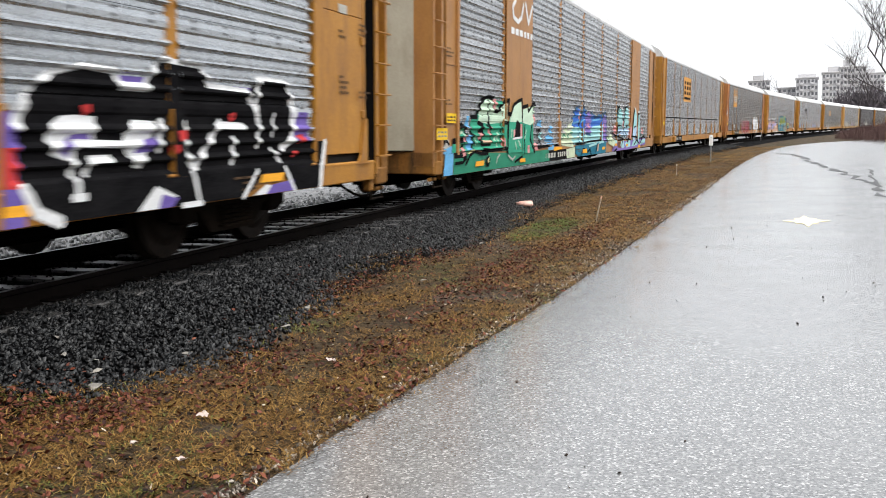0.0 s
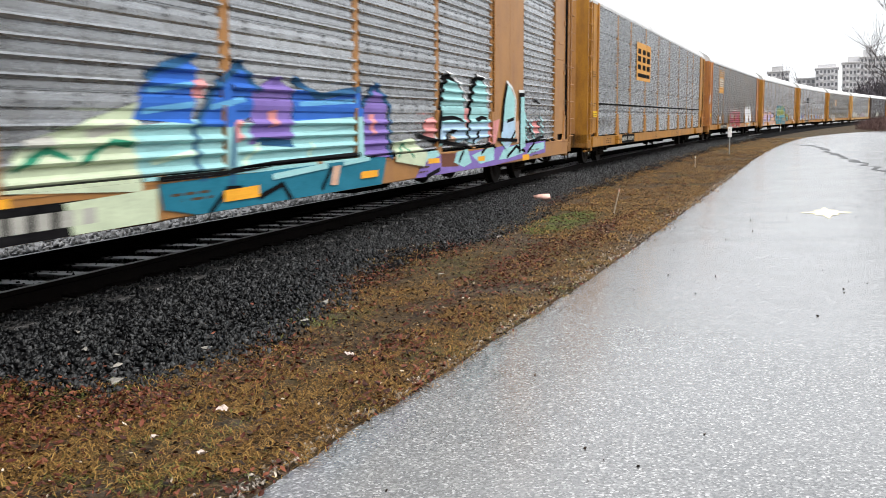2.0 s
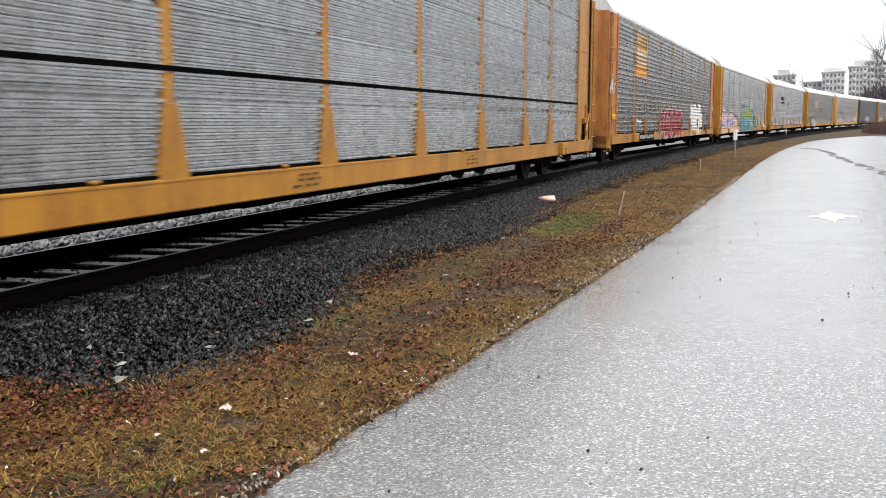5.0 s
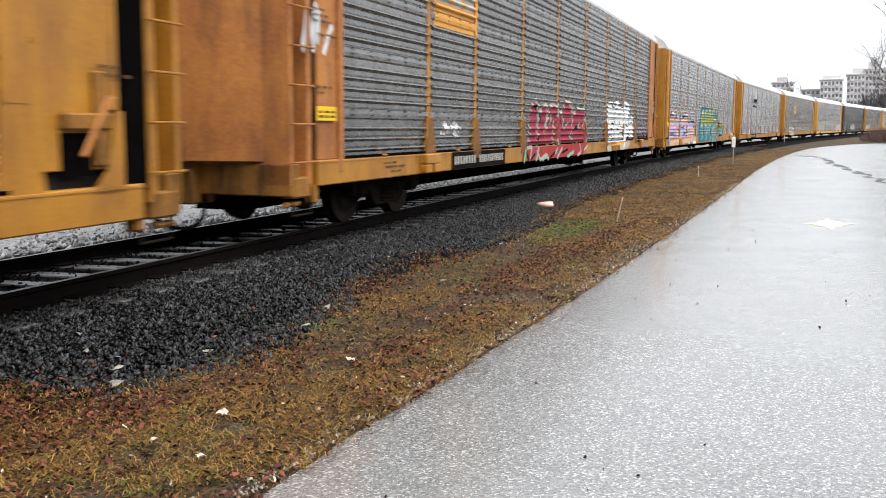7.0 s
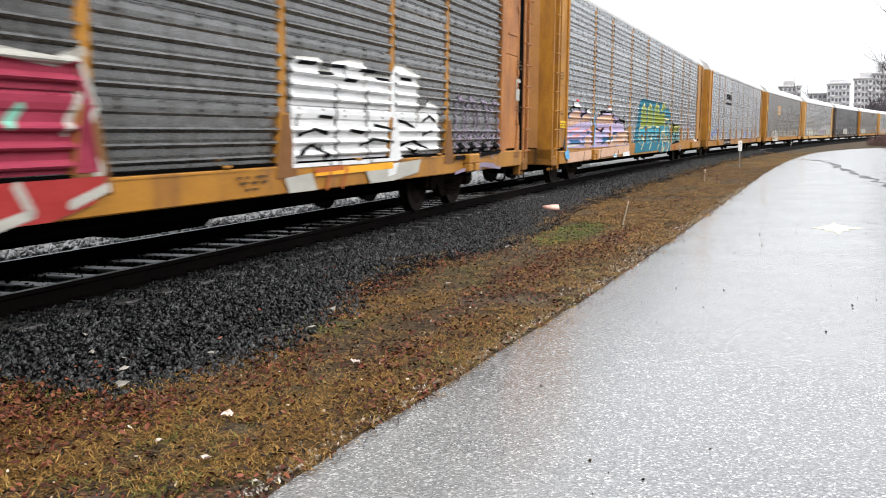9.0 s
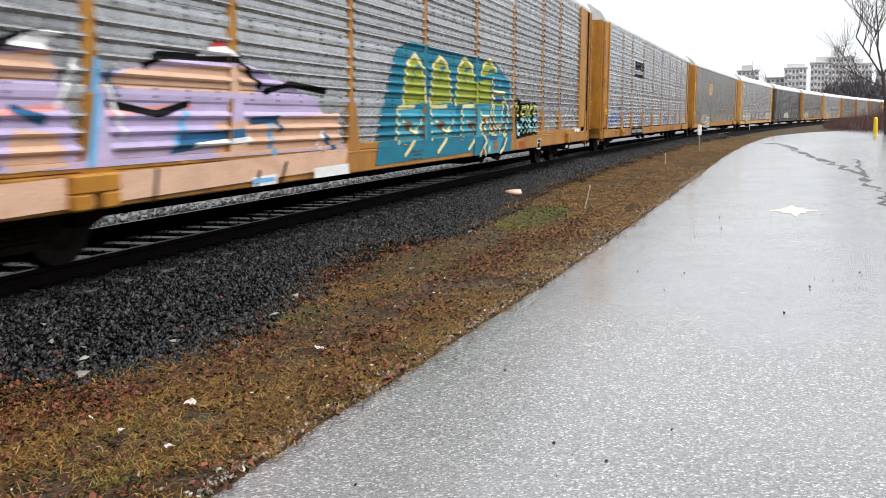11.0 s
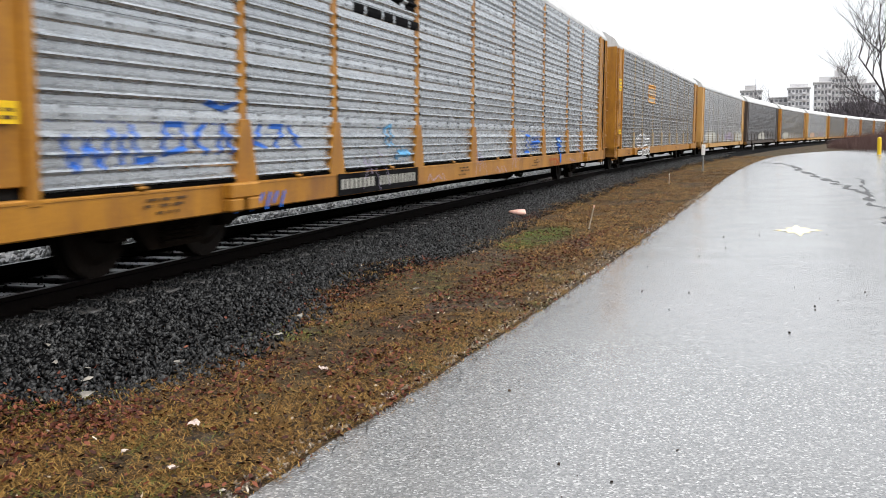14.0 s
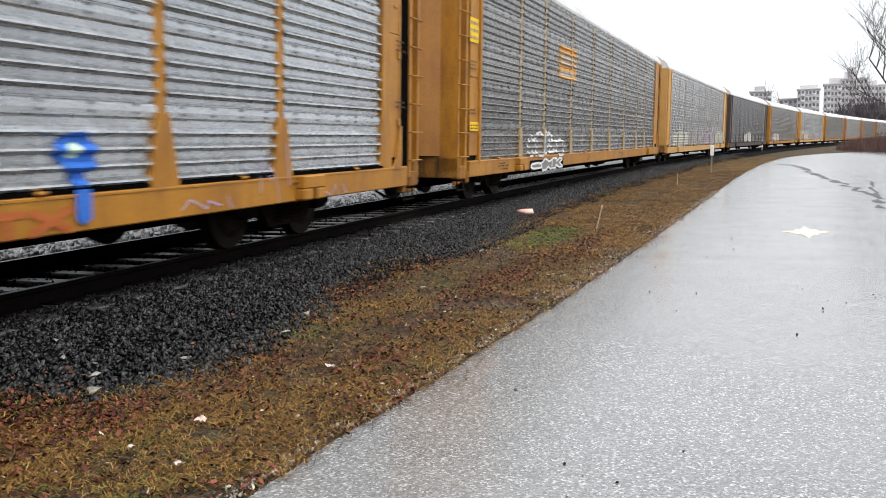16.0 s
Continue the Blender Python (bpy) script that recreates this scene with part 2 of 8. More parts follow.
def box(bm, x0, x1, y0, y1, z0, z1, bevel=0.0, mi=0):
    vs = [bm.verts.new((x, y, z)) for z in (z0, z1) for y in (y0, y1) for x in (x0, x1)]
    fs = [bm.faces.new([vs[i] for i in q]) for q in ((0, 2, 3, 1), (4, 5, 7, 6), (0, 1, 5, 4), (2, 6, 7, 3), (0, 4, 6, 2), (1, 3, 7, 5))]
    for f in fs:
        f.material_index = mi
    if bevel:
        bmesh.ops.bevel(bm, geom=list({e for f in fs for e in f.edges}), offset=bevel, segments=1, affect="EDGES", profile=0.5)
    return fs


def boxes(*specs, bevel=0.0):
    bm = bmesh.new()
    for s in specs:
        box(bm, *s, bevel=bevel)
    return bm


def prism(bm, pts, d0, d1, axis="x"):
    """A polygon in two axes, pushed out along the third."""
    def put(d, a, b):
        return {"x": (d, a, b), "y": (a, d, b), "z": (a, b, d)}[axis]
    lo, hi = [bm.verts.new(put(d0, *p)) for p in pts], [bm.verts.new(put(d1, *p)) for p in pts]
    n = len(pts)
    bm.faces.new(lo[::-1])
    bm.faces.new(hi)
    for i in range(n):
        bm.faces.new((lo[i], lo[(i + 1) % n], hi[(i + 1) % n], hi[i]))
    bmesh.ops.recalc_face_normals(bm, faces=bm.faces[:])


def tube(bm, a, b, r0, r1=None, n=8):
    a, b = Vector(a), Vector(b)
    d = b - a
    m = Matrix.Translation((a + b) / 2) @ d.to_track_quat("Z", "Y").to_matrix().to_4x4()
    bmesh.ops.create_cone(bm, cap_ends=True, segments=n, radius1=r0, radius2=r0 if r1 is None else r1, depth=d.length, matrix=m)


# ---- the track's line ----
SIDE, THETA = 4.5857, 0.298172
K0, K1, K2 = 0.00123726, 7.56835e-6, -7.986e-8
CENTRE = -1.42  # the track's middle, across from the cars' near side
LEAN = 0.0319   # the curve's bank


def bend(s):
    s = min(max(s, -30.0), 162.0)
    return K0 + K1 * s + K2 * s * s


def lay_line():
    step, table = 0.5, {}
    for way in (1, -1):
        x, y, th = -math.cos(THETA) * SIDE, math.sin(THETA) * SIDE, THETA
        for i in range(0, 1300):
            table[way * i] = (x, y, th)
            k = bend(way * (i + 0.5) * step)
            mid = th + way * k * step / 2
            x, y, th = x + way * step * math.sin(mid), y + way * step * math.cos(mid), th + way * k * step
    return table


LINE = lay_line()


def on_line(s, l, z=0.0):
    """A place s metres along the track and l metres to the right of the cars' near side."""
    i = math.floor(s / 0.5)
    f = s / 0.5 - i
    (xa, ya, ta), (xb, yb, tb) = LINE[i], LINE[i + 1]
    x, y, th = xa + (xb - xa) * f, ya + (yb - ya) * f, ta + (tb - ta) * f
    return Vector((x + l * math.cos(th), y - l * math.sin(th), z))


def heading(s):
    i = math.floor(s / 0.5)
    return LINE[i][2]


def sweep(name, profile, s_values, material, parent=None, closed=False, smooth=False, wobble=None):
    """A profile of (l, z) drawn along the track."""
    bm = bmesh.new()
    rows = []
    for s in s_values:
        rows.append([bm.verts.new(on_line(s, l + (wobble(s, l) if wobble else 0), z)) for l, z in profile])
    n = len(profile)
    for a, b in zip(rows, rows[1:]):
        for i in range(n if closed else n - 1):
            j = (i + 1) % n
            bm.faces.new((a[i], a[j], b[j], b[i]))
    if closed:
        bm.faces.new(rows[0])
        bm.faces.new(rows[-1][::-1])
    bmesh.ops.recalc_face_normals(bm, faces=bm.faces[:])
    me = mesh_of(name, bm, material, smooth=smooth)
    ob = new(name, me)
    ob.parent = parent
    return ob


def steps(a, b, near=0.5, far=6.0):
    out, s = [], a
    while s < b:
        out.append(s)
        s += near if -10 < s < 60 else far
    return out + [b]


# ---- ground ----
GROUND = -0.40
PATH_Z = -0.38


def wave(s):
    return 0.10 * math.sin(s * 0.83) + 0.06 * math.sin(s * 2.3 + 1) + 0.04 * math.sin(s * 5.1 + 2)


def path_edge(s):
    l = float(np.interp(s, (-14, 3.3, 4.1, 5.0, 5.7, 8.5, 12, 15, 25, 52, 66, 75, 82, 89, 101, 112), (2.45, 2.58, 2.62, 2.7, 2.75, 2.93, 3.08, 3.17, 3.37, 3.4, 3.5, 3.75, 4.5, 5.75, 10.6, 17)))
    return l + 0.04 * wave(s) + 0.03 * noise.noise((s * 3, 0, 0)) + 0.015 * noise.noise((s * 11, 3, 0))


def ballast_edge(s):
    l = float(np.interp(s, (3, 4.2, 4.45, 4.9, 5.6, 6.4, 7.1, 7.9, 8.8, 10.2, 11.6, 12.2, 14.5, 17.3, 21, 34), (0.2, 0.4, 0.9, 1.12, 1.24, 1.13, 1.1, 0.9, 0.7, 0.5, 0.8, 1.0, 0.97, 0.7, 0.57, 0.5)))
    return l + 0.2 * wave(s)


def build_ground():
    bm = bmesh.new()
    ls = [-2500, -600, -150, -40, -12, -6, -3, 0, 0.6, 1.0, 1.4, 1.8, 2.2, 2.6, 3.2, 4, 6, 12, 40, 150, 600, 2500]
    ss = [-640, -300, -120, -60, -20] + [x * 0.6 for x in range(-30, 110)] + [70, 85, 100, 130, 170, 240, 330, 450, 640]
    rows = []
    for s in ss:
        row = []
        for l in ls:
            z = GROUND
            if 0.9 < l < 2.3 and -20 < s < 70:
                z += 0.03 * noise.noise((s * 0.9, l * 1.5, 0)) + 0.012
            row.append(bm.verts.new(on_line(s, l, z)))
        rows.append(row)
    # the sheet goes on to the horizon beyond both ends
    for end, sgn, at in ((rows[0], -1, 0), (rows[-1], 1, len(rows))):
        d = Vector((math.sin(heading(sgn * 640)), math.cos(heading(sgn * 640)), 0)) * sgn * 2600
        rows.insert(at, [bm.verts.new(v.co + d) for v in end])
    for a, b in zip(rows, rows[1:]):
        for i in range(len(ls) - 1):
            bm.faces.new((a[i], a[i + 1], b[i + 1], b[i]))
    bmesh.ops.recalc_face_normals(bm, faces=bm.faces[:])
    ob = new("ground", mesh_of("ground", bm, M["ground"], smooth=True))
    tagged(ob, "brown winter verge of soil, dead grass and litter", "ground", kind="structure")


def build_path():
    bm = bmesh.new()
    ss = [-14 + 0.2 * i for i in range(0, 600)]
    rows = []
    for s in ss:
        e = path_edge(s)
        far = 34 if s < 60 else 34
        ls = [e, e + 0.05, e + 0.3] + [e + (far - e) * f for f in (0.05, 0.12, 0.25, 0.5, 1.0)]
        zs = [GROUND - 0.03, PATH_Z - 0.008] + [PATH_Z] * 6
        rows.append([bm.verts.new(on_line(s, l, z)) for l, z in zip(ls, zs)])
    for a, b in zip(rows, rows[1:]):
        for i in range(7):
            bm.faces.new((a[i], a[i + 1], b[i + 1], b[i]))
    bmesh.ops.recalc_face_normals(bm, faces=bm.faces[:])
    ob = new("pavement", mesh_of("pavement", bm, M["asphalt"]))
    tagged(ob, "wet grey asphalt path with a crumbling edge", "path", kind="structure")


def build_track():
    ss = steps(-60, 420)
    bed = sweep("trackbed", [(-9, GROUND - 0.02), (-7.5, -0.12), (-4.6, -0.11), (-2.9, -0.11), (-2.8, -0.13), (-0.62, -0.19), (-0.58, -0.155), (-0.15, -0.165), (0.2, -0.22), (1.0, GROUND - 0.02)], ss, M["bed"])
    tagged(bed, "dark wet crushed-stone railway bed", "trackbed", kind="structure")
    far = sweep("far_ballast", [(-8.6, -0.3), (-7.2, -0.08), (-4.4, -0.07), (-3.0, -0.115)], ss, M["far_stone"])
    tagged(far, "pale crushed stone on the far side of the track", "ballast", kind="structure")
    head = [(-0.036, 0), (0.036, 0), (0.038, -0.03), (0.012, -0.045), (0.011, -0.135), (0.07, -0.155), (0.07, -0.17), (-0.07, -0.17), (-0.07, -0.155), (-0.011, -0.135), (-0.012, -0.045), (-0.038, -0.03)]
    for l0, z0 in ((-0.67, 0.0), (-2.175, 0.008)):
        r = sweep("rail", [(l0 + a, z0 + b) for a, b in head], ss, M["rail"], closed=True)
        tagged(r, "dark worn steel rail spiked to timber ties", "rail", "rails", "structure")
        top = sweep("running_surface", [(l0 - 0.03, z0 + 0.002), (l0 + 0.03, z0 + 0.002)], ss, M["railhead"], r)
        tagged(top, "polished running surface")
    bm = boxes((-1.3, 1.3, -0.11, 0.11, -0.17, 0.0), bevel=0.012)
    tie = mesh_of("tie", bm, M["tie"])
    plate = mesh_of("tie_plate", boxes((-0.16, 0.16, -0.09, 0.09, 0, 0.018), bevel=0.004), M["rail"])
    first = None
    for i in range(170):
        s = -6 + i * 0.53
        c = on_line(s, CENTRE, -0.17 + 0.034)
        m = Matrix.Translation(c) @ pose(0, 0, 0, 0, 0.4, -math.degrees(heading(s)) + random.uniform(-0.6, 0.6))
        ob = new("railway_tie", tie)
        ob.matrix_basis = m
        tagged(ob, "weathered wet timber railway tie under the rails", "railway tie", "ties under the track")
        for x in (-0.755, 0.75):
            part("tie_plate", plate, None, ob, at=pose(x, 0, 0))


# ---- autorack cars ----
PITCH, LENGTH = 28.5, 26.6
BAYS = [2.866 * k for k in (1, 0.74, 1, 1, 1, 1, 1, 0.74, 1)]
SHEET0 = 1.13
SILL0, SILL1, SIDE0, EAVE = 0.455, 0.71, 0.755, 4.20
STRIP = 0.87  # top of the yellow rail under the sheets of some cars
PANEL_H = (EAVE - SIDE0) / 5
POST_W = 0.078
FACE = 1.42  # half the car's width
HALF = LENGTH / 2


def panel_profile(h):
    """Depth of the corrugated sheet against height: four ridges, then a smooth band with a lap."""
    pts = [(0.0, 0.0)]
    z = 0.045
    for i in range(4):
        pts += [(z, 0.0), (z + 0.012, 0.03), (z + 0.028, 0.042), (z + 0.044, 0.036), (z + 0.07, 0.0)]
        z += 0.123
    pts += [(0.545, 0.0), (0.565, 0.014), (0.61, 0.02), (h - 0.035, 0.017), (h - 0.02, 0.006), (h - 0.012, -0.012), (h, -0.012)]
    return pts


PROFILE = panel_profile(PANEL_H)


def panel_depth(z):
    """How far the sheet stands out at a height on the car's side."""
    if z < SIDE0:
        return None
    q = (z - SIDE0) % PANEL_H
    for (a, da), (b, db) in zip(PROFILE, PROFILE[1:]):
        if a <= q <= b:
            return da + (db - da) * (q - a) / max(b - a, 1e-6)
    return 0.0


def fine_profile(h):
    """Even small corrugations from edge to edge."""
    pts, n = [(0.0, 0.0)], 11
    for i in range(n):
        z = 0.01 + (h - 0.05) * i / n
        pts += [(z + 0.006, 0.0), (z + 0.016, 0.02), (z + 0.034, 0.022), (z + 0.05, 0.002)]
    return pts + [(h - 0.03, -0.02), (h, -0.02)]


def panel_mesh(width, material, fine=False):
    bm = bmesh.new()
    shape = fine_profile(PANEL_H) if fine else PROFILE
    lo = [bm.verts.new((d, 0, z)) for z, d in shape]
    hi = [bm.verts.new((d, width, z)) for z, d in shape]
    for i in range(len(lo) - 1):
        bm.faces.new((lo[i], hi[i], hi[i + 1], lo[i + 1]))
    # bolts along the smooth band
    n = 0 if fine else max(2, round(width / 0.55))
    for k in range(n):
        y = width * (k + 0.5) / n
        for z in (0.595, 0.655):
            box(bm, 0.014, 0.026, y - 0.012, y + 0.012, z - 0.01, z + 0.01, mi=1)
    bmesh.ops.recalc_face_normals(bm, faces=[f for f in bm.faces if f.material_index == 0])
    me = mesh_of("side_panel", bm, material, M["black"])
    return me


PANELS = {}
SHARED = {}



def panel(kind, long, fine=False):
    if (kind, long, fine) not in PANELS:
        PANELS[kind, long, fine] = panel_mesh((2.866 if long else 2.866 * 0.74) - 2 * POST_W + 0.024, M[kind], fine)
    return PANELS[kind, long, fine]


def shared(key, make):
    if key not in SHARED:
        SHARED[key] = make()
    return SHARED[key]


def post_mesh(mat, foot):
    bm = bmesh.new()
    prism(bm, [(-POST_W, EAVE - 0.02), (-POST_W, 1.35), (POST_W, 1.35), (POST_W, EAVE - 0.02)], FACE - 0.03, FACE + 0.012)
    prism(bm, [(-POST_W, 1.36), (-foot, 0.715), (foot, 0.715), (POST_W, 1.36)], FACE - 0.03, FACE + 0.048)
    bmesh.ops.bevel(bm, geom=bm.edges[:], offset=0.005, segments=1, affect="EDGES")
    return mesh_of("side_post", bm, mat)


def sill_mesh(mat, y0, y1, z0, z1):
    bm = bmesh.new()
    box(bm, FACE - 0.08, FACE + 0.05, y0, y1, z0, z1, bevel=0.012)
    box(bm, FACE + 0.045, FACE + 0.056, y0, y1, z1 - 0.03, z1 - 0.018)
    return mesh_of("side_sill", bm, mat)


def roof_mesh():
    bm = bmesh.new()
    prof = [(-FACE - 0.03, EAVE - 0.05), (-FACE - 0.03, EAVE + 0.02), (-FACE + 0.12, EAVE + 0.26), (-0.95, EAVE + 0.5), (-0.45, EAVE + 0.6), (0.45, EAVE + 0.6), (0.95, EAVE + 0.5), (FACE - 0.12, EAVE + 0.26), (FACE + 0.03, EAVE + 0.02), (FACE + 0.03, EAVE - 0.05)]
    ys = []
    n = 22
    for i in range(n):
        a = -HALF + 0.3 + (LENGTH - 0.6) * i / n
        b = -HALF + 0.3 + (LENGTH - 0.6) * (i + 1) / n
        ys += [(a, 0.0), (a + 0.03, 0.02), (a + 0.09, 0.02), (a + 0.12, 0.0)]
    ys.append((HALF - 0.3, 0.0))
    rows = [[bm.verts.new((x, y, z + up)) for x, z in prof] for y, up in ys]
    for a, b in zip(rows, rows[1:]):
        for i in range(len(prof) - 1):
            bm.faces.new((a[i], a[i + 1], b[i + 1], b[i]))
    bm.faces.new(rows[0])
    bm.faces.new(rows[-1][::-1])
    bmesh.ops.recalc_face_normals(bm, faces=bm.faces[:])
    return mesh_of("roof", bm, M["roof"])


def far_side_mesh(mat):
    bm = bmesh.new()
    z_all = []
    for k in range(5):
        z_all += [(SIDE0 + k * PANEL_H + z, d) for z, d in PROFILE]
    lo = [bm.verts.new((-FACE - d, -HALF + SHEET0, z)) for z, d in z_all]
    hi = [bm.verts.new((-FACE - d, HALF - SHEET0, z)) for z, d in z_all]
    for i in range(len(lo) - 1):
        bm.faces.new((lo[i], lo[i + 1], hi[i + 1], hi[i]))
    return mesh_of("far_side_panel", bm, mat)


def end_panel_mesh(mat):
    """The plain sheet between the corner post and the corrugated side; y from 0 outward."""
    bm = bmesh.new()
    box(bm, FACE - 0.03, FACE + 0.02, 0.6, SHEET0 - 0.06, 0.86, EAVE, bevel=0.008)
    box(bm, FACE - 0.02, FACE + 0.06, SHEET0 - 0.08, SHEET0 + 0.03, 0.72, EAVE, bevel=0.008)
    box(bm, FACE - 0.05, FACE + 0.035, 0.6, SHEET0 - 0.05, EAVE * 0.52, EAVE * 0.52 + 0.012)
    return mesh_of("end_panel", bm, mat)


def end_post_mesh(mat, foot):
    """The last post behind the sheets, with a flared foot; y from the sheets' end."""
    bm = bmesh.new()
    prism(bm, [(-0.03, EAVE - 0.02), (-0.03, 1.36), (-0.1, 0.715), (foot + 0.05, 0.715), (0.22, 1.36), (0.22, EAVE - 0.02)], FACE - 0.02, FACE + 0.046)
    bmesh.ops.bevel(bm, geom=bm.edges[:], offset=0.008, segments=1, affect="EDGES")
    box(bm, FACE + 0.04, FACE + 0.05, -0.03, 0.22, 1.35, 1.37)
    return mesh_of("end_post", bm, mat)


def far_panel_mesh(mat, y0):
    """The plain sheet between the last post and the end door, with seams, a hinge and a lifting plate."""
    bm = bmesh.new()
    y1 = HALF - 0.8
    cut = 2.52
    box(bm, FACE - 0.04, FACE + 0.02, y0, y1, 0.9, cut - 0.002, bevel=0.008)
    box(bm, FACE - 0.04, FACE + 0.02, y0, y1, cut + 0.002, EAVE, bevel=0.008)
    box(bm, FACE + 0.015, FACE + 0.03, y1 - 0.06, y1 + 0.002, 0.9, EAVE, bevel=0.004)
    box(bm, FACE + 0.015, FACE + 0.032, y0 + 0.22, y1 - 0.14, 2.86, 2.9, bevel=0.004)
    for z in (1.32, 2.2, 3.3):
        box(bm, FACE + 0.018, FACE + 0.045, y1 - 0.12, y1 - 0.02, z, z + 0.1, bevel=0.01)
    for z in (1.05, 1.75, 2.65, 3.5):
        box(bm, FACE + 0.018, FACE + 0.028, y0 + 0.05, y0 + 0.08, z, z + 0.03)
    return mesh_of("end_panel", bm, mat)


# black block: the slit's bar and its shade beside the end door in one
def slit_shade_mesh():
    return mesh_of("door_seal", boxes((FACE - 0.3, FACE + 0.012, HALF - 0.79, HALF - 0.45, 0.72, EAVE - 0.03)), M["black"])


def gusset_mesh(mat):
    bm = bmesh.new()
    prism(bm, [(HALF - 1.15, 0.72), (HALF - 0.78, 0.72), (HALF - 0.78, 1.32), (HALF - 0.86, 1.32), (HALF - 0.98, 0.88)], FACE + 0.022, FACE + 0.05)
    return mesh_of("gusset", bm, mat)


def corner_mesh(mat):
    bm = bmesh.new()
    prism(bm, [(FACE - 0.3, 0.0), (FACE + 0.02, 0.0), (FACE + 0.02, 0.07), (FACE - 0.2, 0.07), (FACE - 0.2, 0.34), (FACE + 0.03, 0.34), (FACE + 0.03, 0.44), (FACE - 0.3, 0.44)], 0.62, EAVE - 0.02, "z")
    return mesh_of("corner_post", bm, mat)


def rung_mesh(mat):
    bm = bmesh.new()
    tube(bm, (FACE + 0.07, 0.0, 0), (FACE + 0.07, 0.43, 0), 0.011, n=6)
    for y in (0.005, 0.425):
        tube(bm, (FACE, y, 0), (FACE + 0.075, y, 0), 0.011, n=6)
    return mesh_of("rung", bm, mat)


def door_mesh(mat):
    """One half of the curved end doors."""
    bm = bmesh.new()
    pts = []
    for i in range(6):
        x = FACE - 0.3 - (FACE - 0.3) * i / 5 + 0.005
        pts.append((x, 0.1 - 0.34 * math.sin(0.3 + 1.27 * i / 5)))
    pts = pts + [(x, y + 0.06) for x, y in reversed(pts)]
    prism(bm, pts, 0.86, EAVE - 0.03, "z")
    return mesh_of("end_door", bm, mat)


def end_sill_mesh(mat):
    bm = bmesh.new()
    box(bm, -FACE, FACE + 0.02, 0.0, 0.2, 0.5, 0.84, bevel=0.015)
    box(bm, FACE - 0.14, FACE + 0.03, 0.05, 0.42, 0.48, 0.7, bevel=0.02)
    box(bm, FACE - 0.1, FACE + 0.02, 0.5, 0.62, 0.4, 0.6, bevel=0.02)
    tube(bm, (FACE - 0.06, 0.02, 0.42), (FACE - 0.06, 0.3, 0.42), 0.03, n=8)
    box(bm, -0.35, 0.35, -0.12, 0.3, 0.4, 0.86, bevel=0.02)
    return mesh_of("end_sill", bm, mat)


def stirrup_mesh(mat):
    bm = bmesh.new()
    for y in (0.12, 0.5):
        tube(bm, (FACE - 0.04, y, 0.62), (FACE - 0.02, y, 0.3), 0.012, n=6)
    tube(bm, (FACE - 0.02, 0.1, 0.3), (FACE - 0.02, 0.52, 0.3), 0.012, n=6)
    return mesh_of("step_stirrup", bm, mat)


def coupler_mesh():
    bm = bmesh.new()
    box(bm, -0.14, 0.14, -0.55, 0.2, 0.5, 0.75, bevel=0.03)
    box(bm, -0.2, 0.2, -0.98, -0.5, 0.44, 0.8, bevel=0.06)
    return mesh_of("coupler", bm, M["truck"])


def hose_mesh():
    bm = bmesh.new()
    p = [Vector((0.35 + 0.15 * math.sin(k * 0.5), 0.1 - 1.0 * k / 9, 0.5 - 0.32 * math.sin(math.pi * k / 9))) for k in range(10)]
    for a, b in zip(p, p[1:]):
        tube(bm, a, b, 0.022, n=6)
    return mesh_of("air_hose", bm, M["black"])


def underframe_mesh():
    bm = bmesh.new()
    box(bm, -FACE + 0.1, FACE - 0.12, -HALF + 0.1, HALF - 0.1, 0.66, 0.72)
    box(bm, -0.32, 0.32, -HALF + 0.9, HALF - 0.9, 0.26, 0.68)
    box(bm, -1.25, 1.25, -5.5, 5.5, 0.46, 0.62)
    for k in range(13):
        y = -12 + 2 * k
        box(bm, -FACE + 0.1, FACE - 0.1, y - 0.06, y + 0.06, 0.5, 0.68)
    box(bm, 0.5, 0.95, 2.0, 3.3, 0.3, 0.62, bevel=0.06)
    box(bm, 0.6, 0.9, -2.6, -1.9, 0.34, 0.6, bevel=0.04)
    tube(bm, (0.85, -8, 0.42), (0.85, 8, 0.42), 0.025, n=6)
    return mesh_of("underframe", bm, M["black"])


def body_mesh():
    bm = bmesh.new()
    box(bm, -FACE + 0.05, FACE - 0.04, -HALF + 0.5, HALF - 0.5, 0.72, EAVE)
    box(bm, -FACE + 0.1, FACE - 0.34, -HALF + 0.2, HALF - 0.2, 0.72, EAVE)
    return mesh_of("inner_wall", bm, M["core"])


WHEEL_R = 0.42


def wheelset_mesh():
    bm = bmesh.new()
    for sgn in (1, -1):
        x = sgn * 0.755
        for a, b, r in ((x - 0.07, x + 0.06, WHEEL_R), (x - sgn * 0.055 - 0.02, x - sgn * 0.055 + 0.02, WHEEL_R + 0.028)):
            tube(bm, (a, 0, 0), (b, 0, 0), r, n=28)
        tube(bm, (x + sgn * 0.05, 0, 0), (x + sgn * 0.09, 0, 0), WHEEL_R * 0.8, WHEEL_R * 0.55, n=24) if sgn > 0 else None
        tube(bm, (x, 0, 0), (x + sgn * 0.3, 0, 0), 0.1, n=12)
    tube(bm, (-0.75, 0, 0), (0.75, 0, 0), 0.085, n=12)
    for k in range(3):
        a = k * 2.094
        box(bm, 1.04, 1.06, 0.05 * math.cos(a) - 0.015, 0.05 * math.cos(a) + 0.015, 0.05 * math.sin(a) - 0.015, 0.05 * math.sin(a) + 0.015)
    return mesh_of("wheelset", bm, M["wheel"])


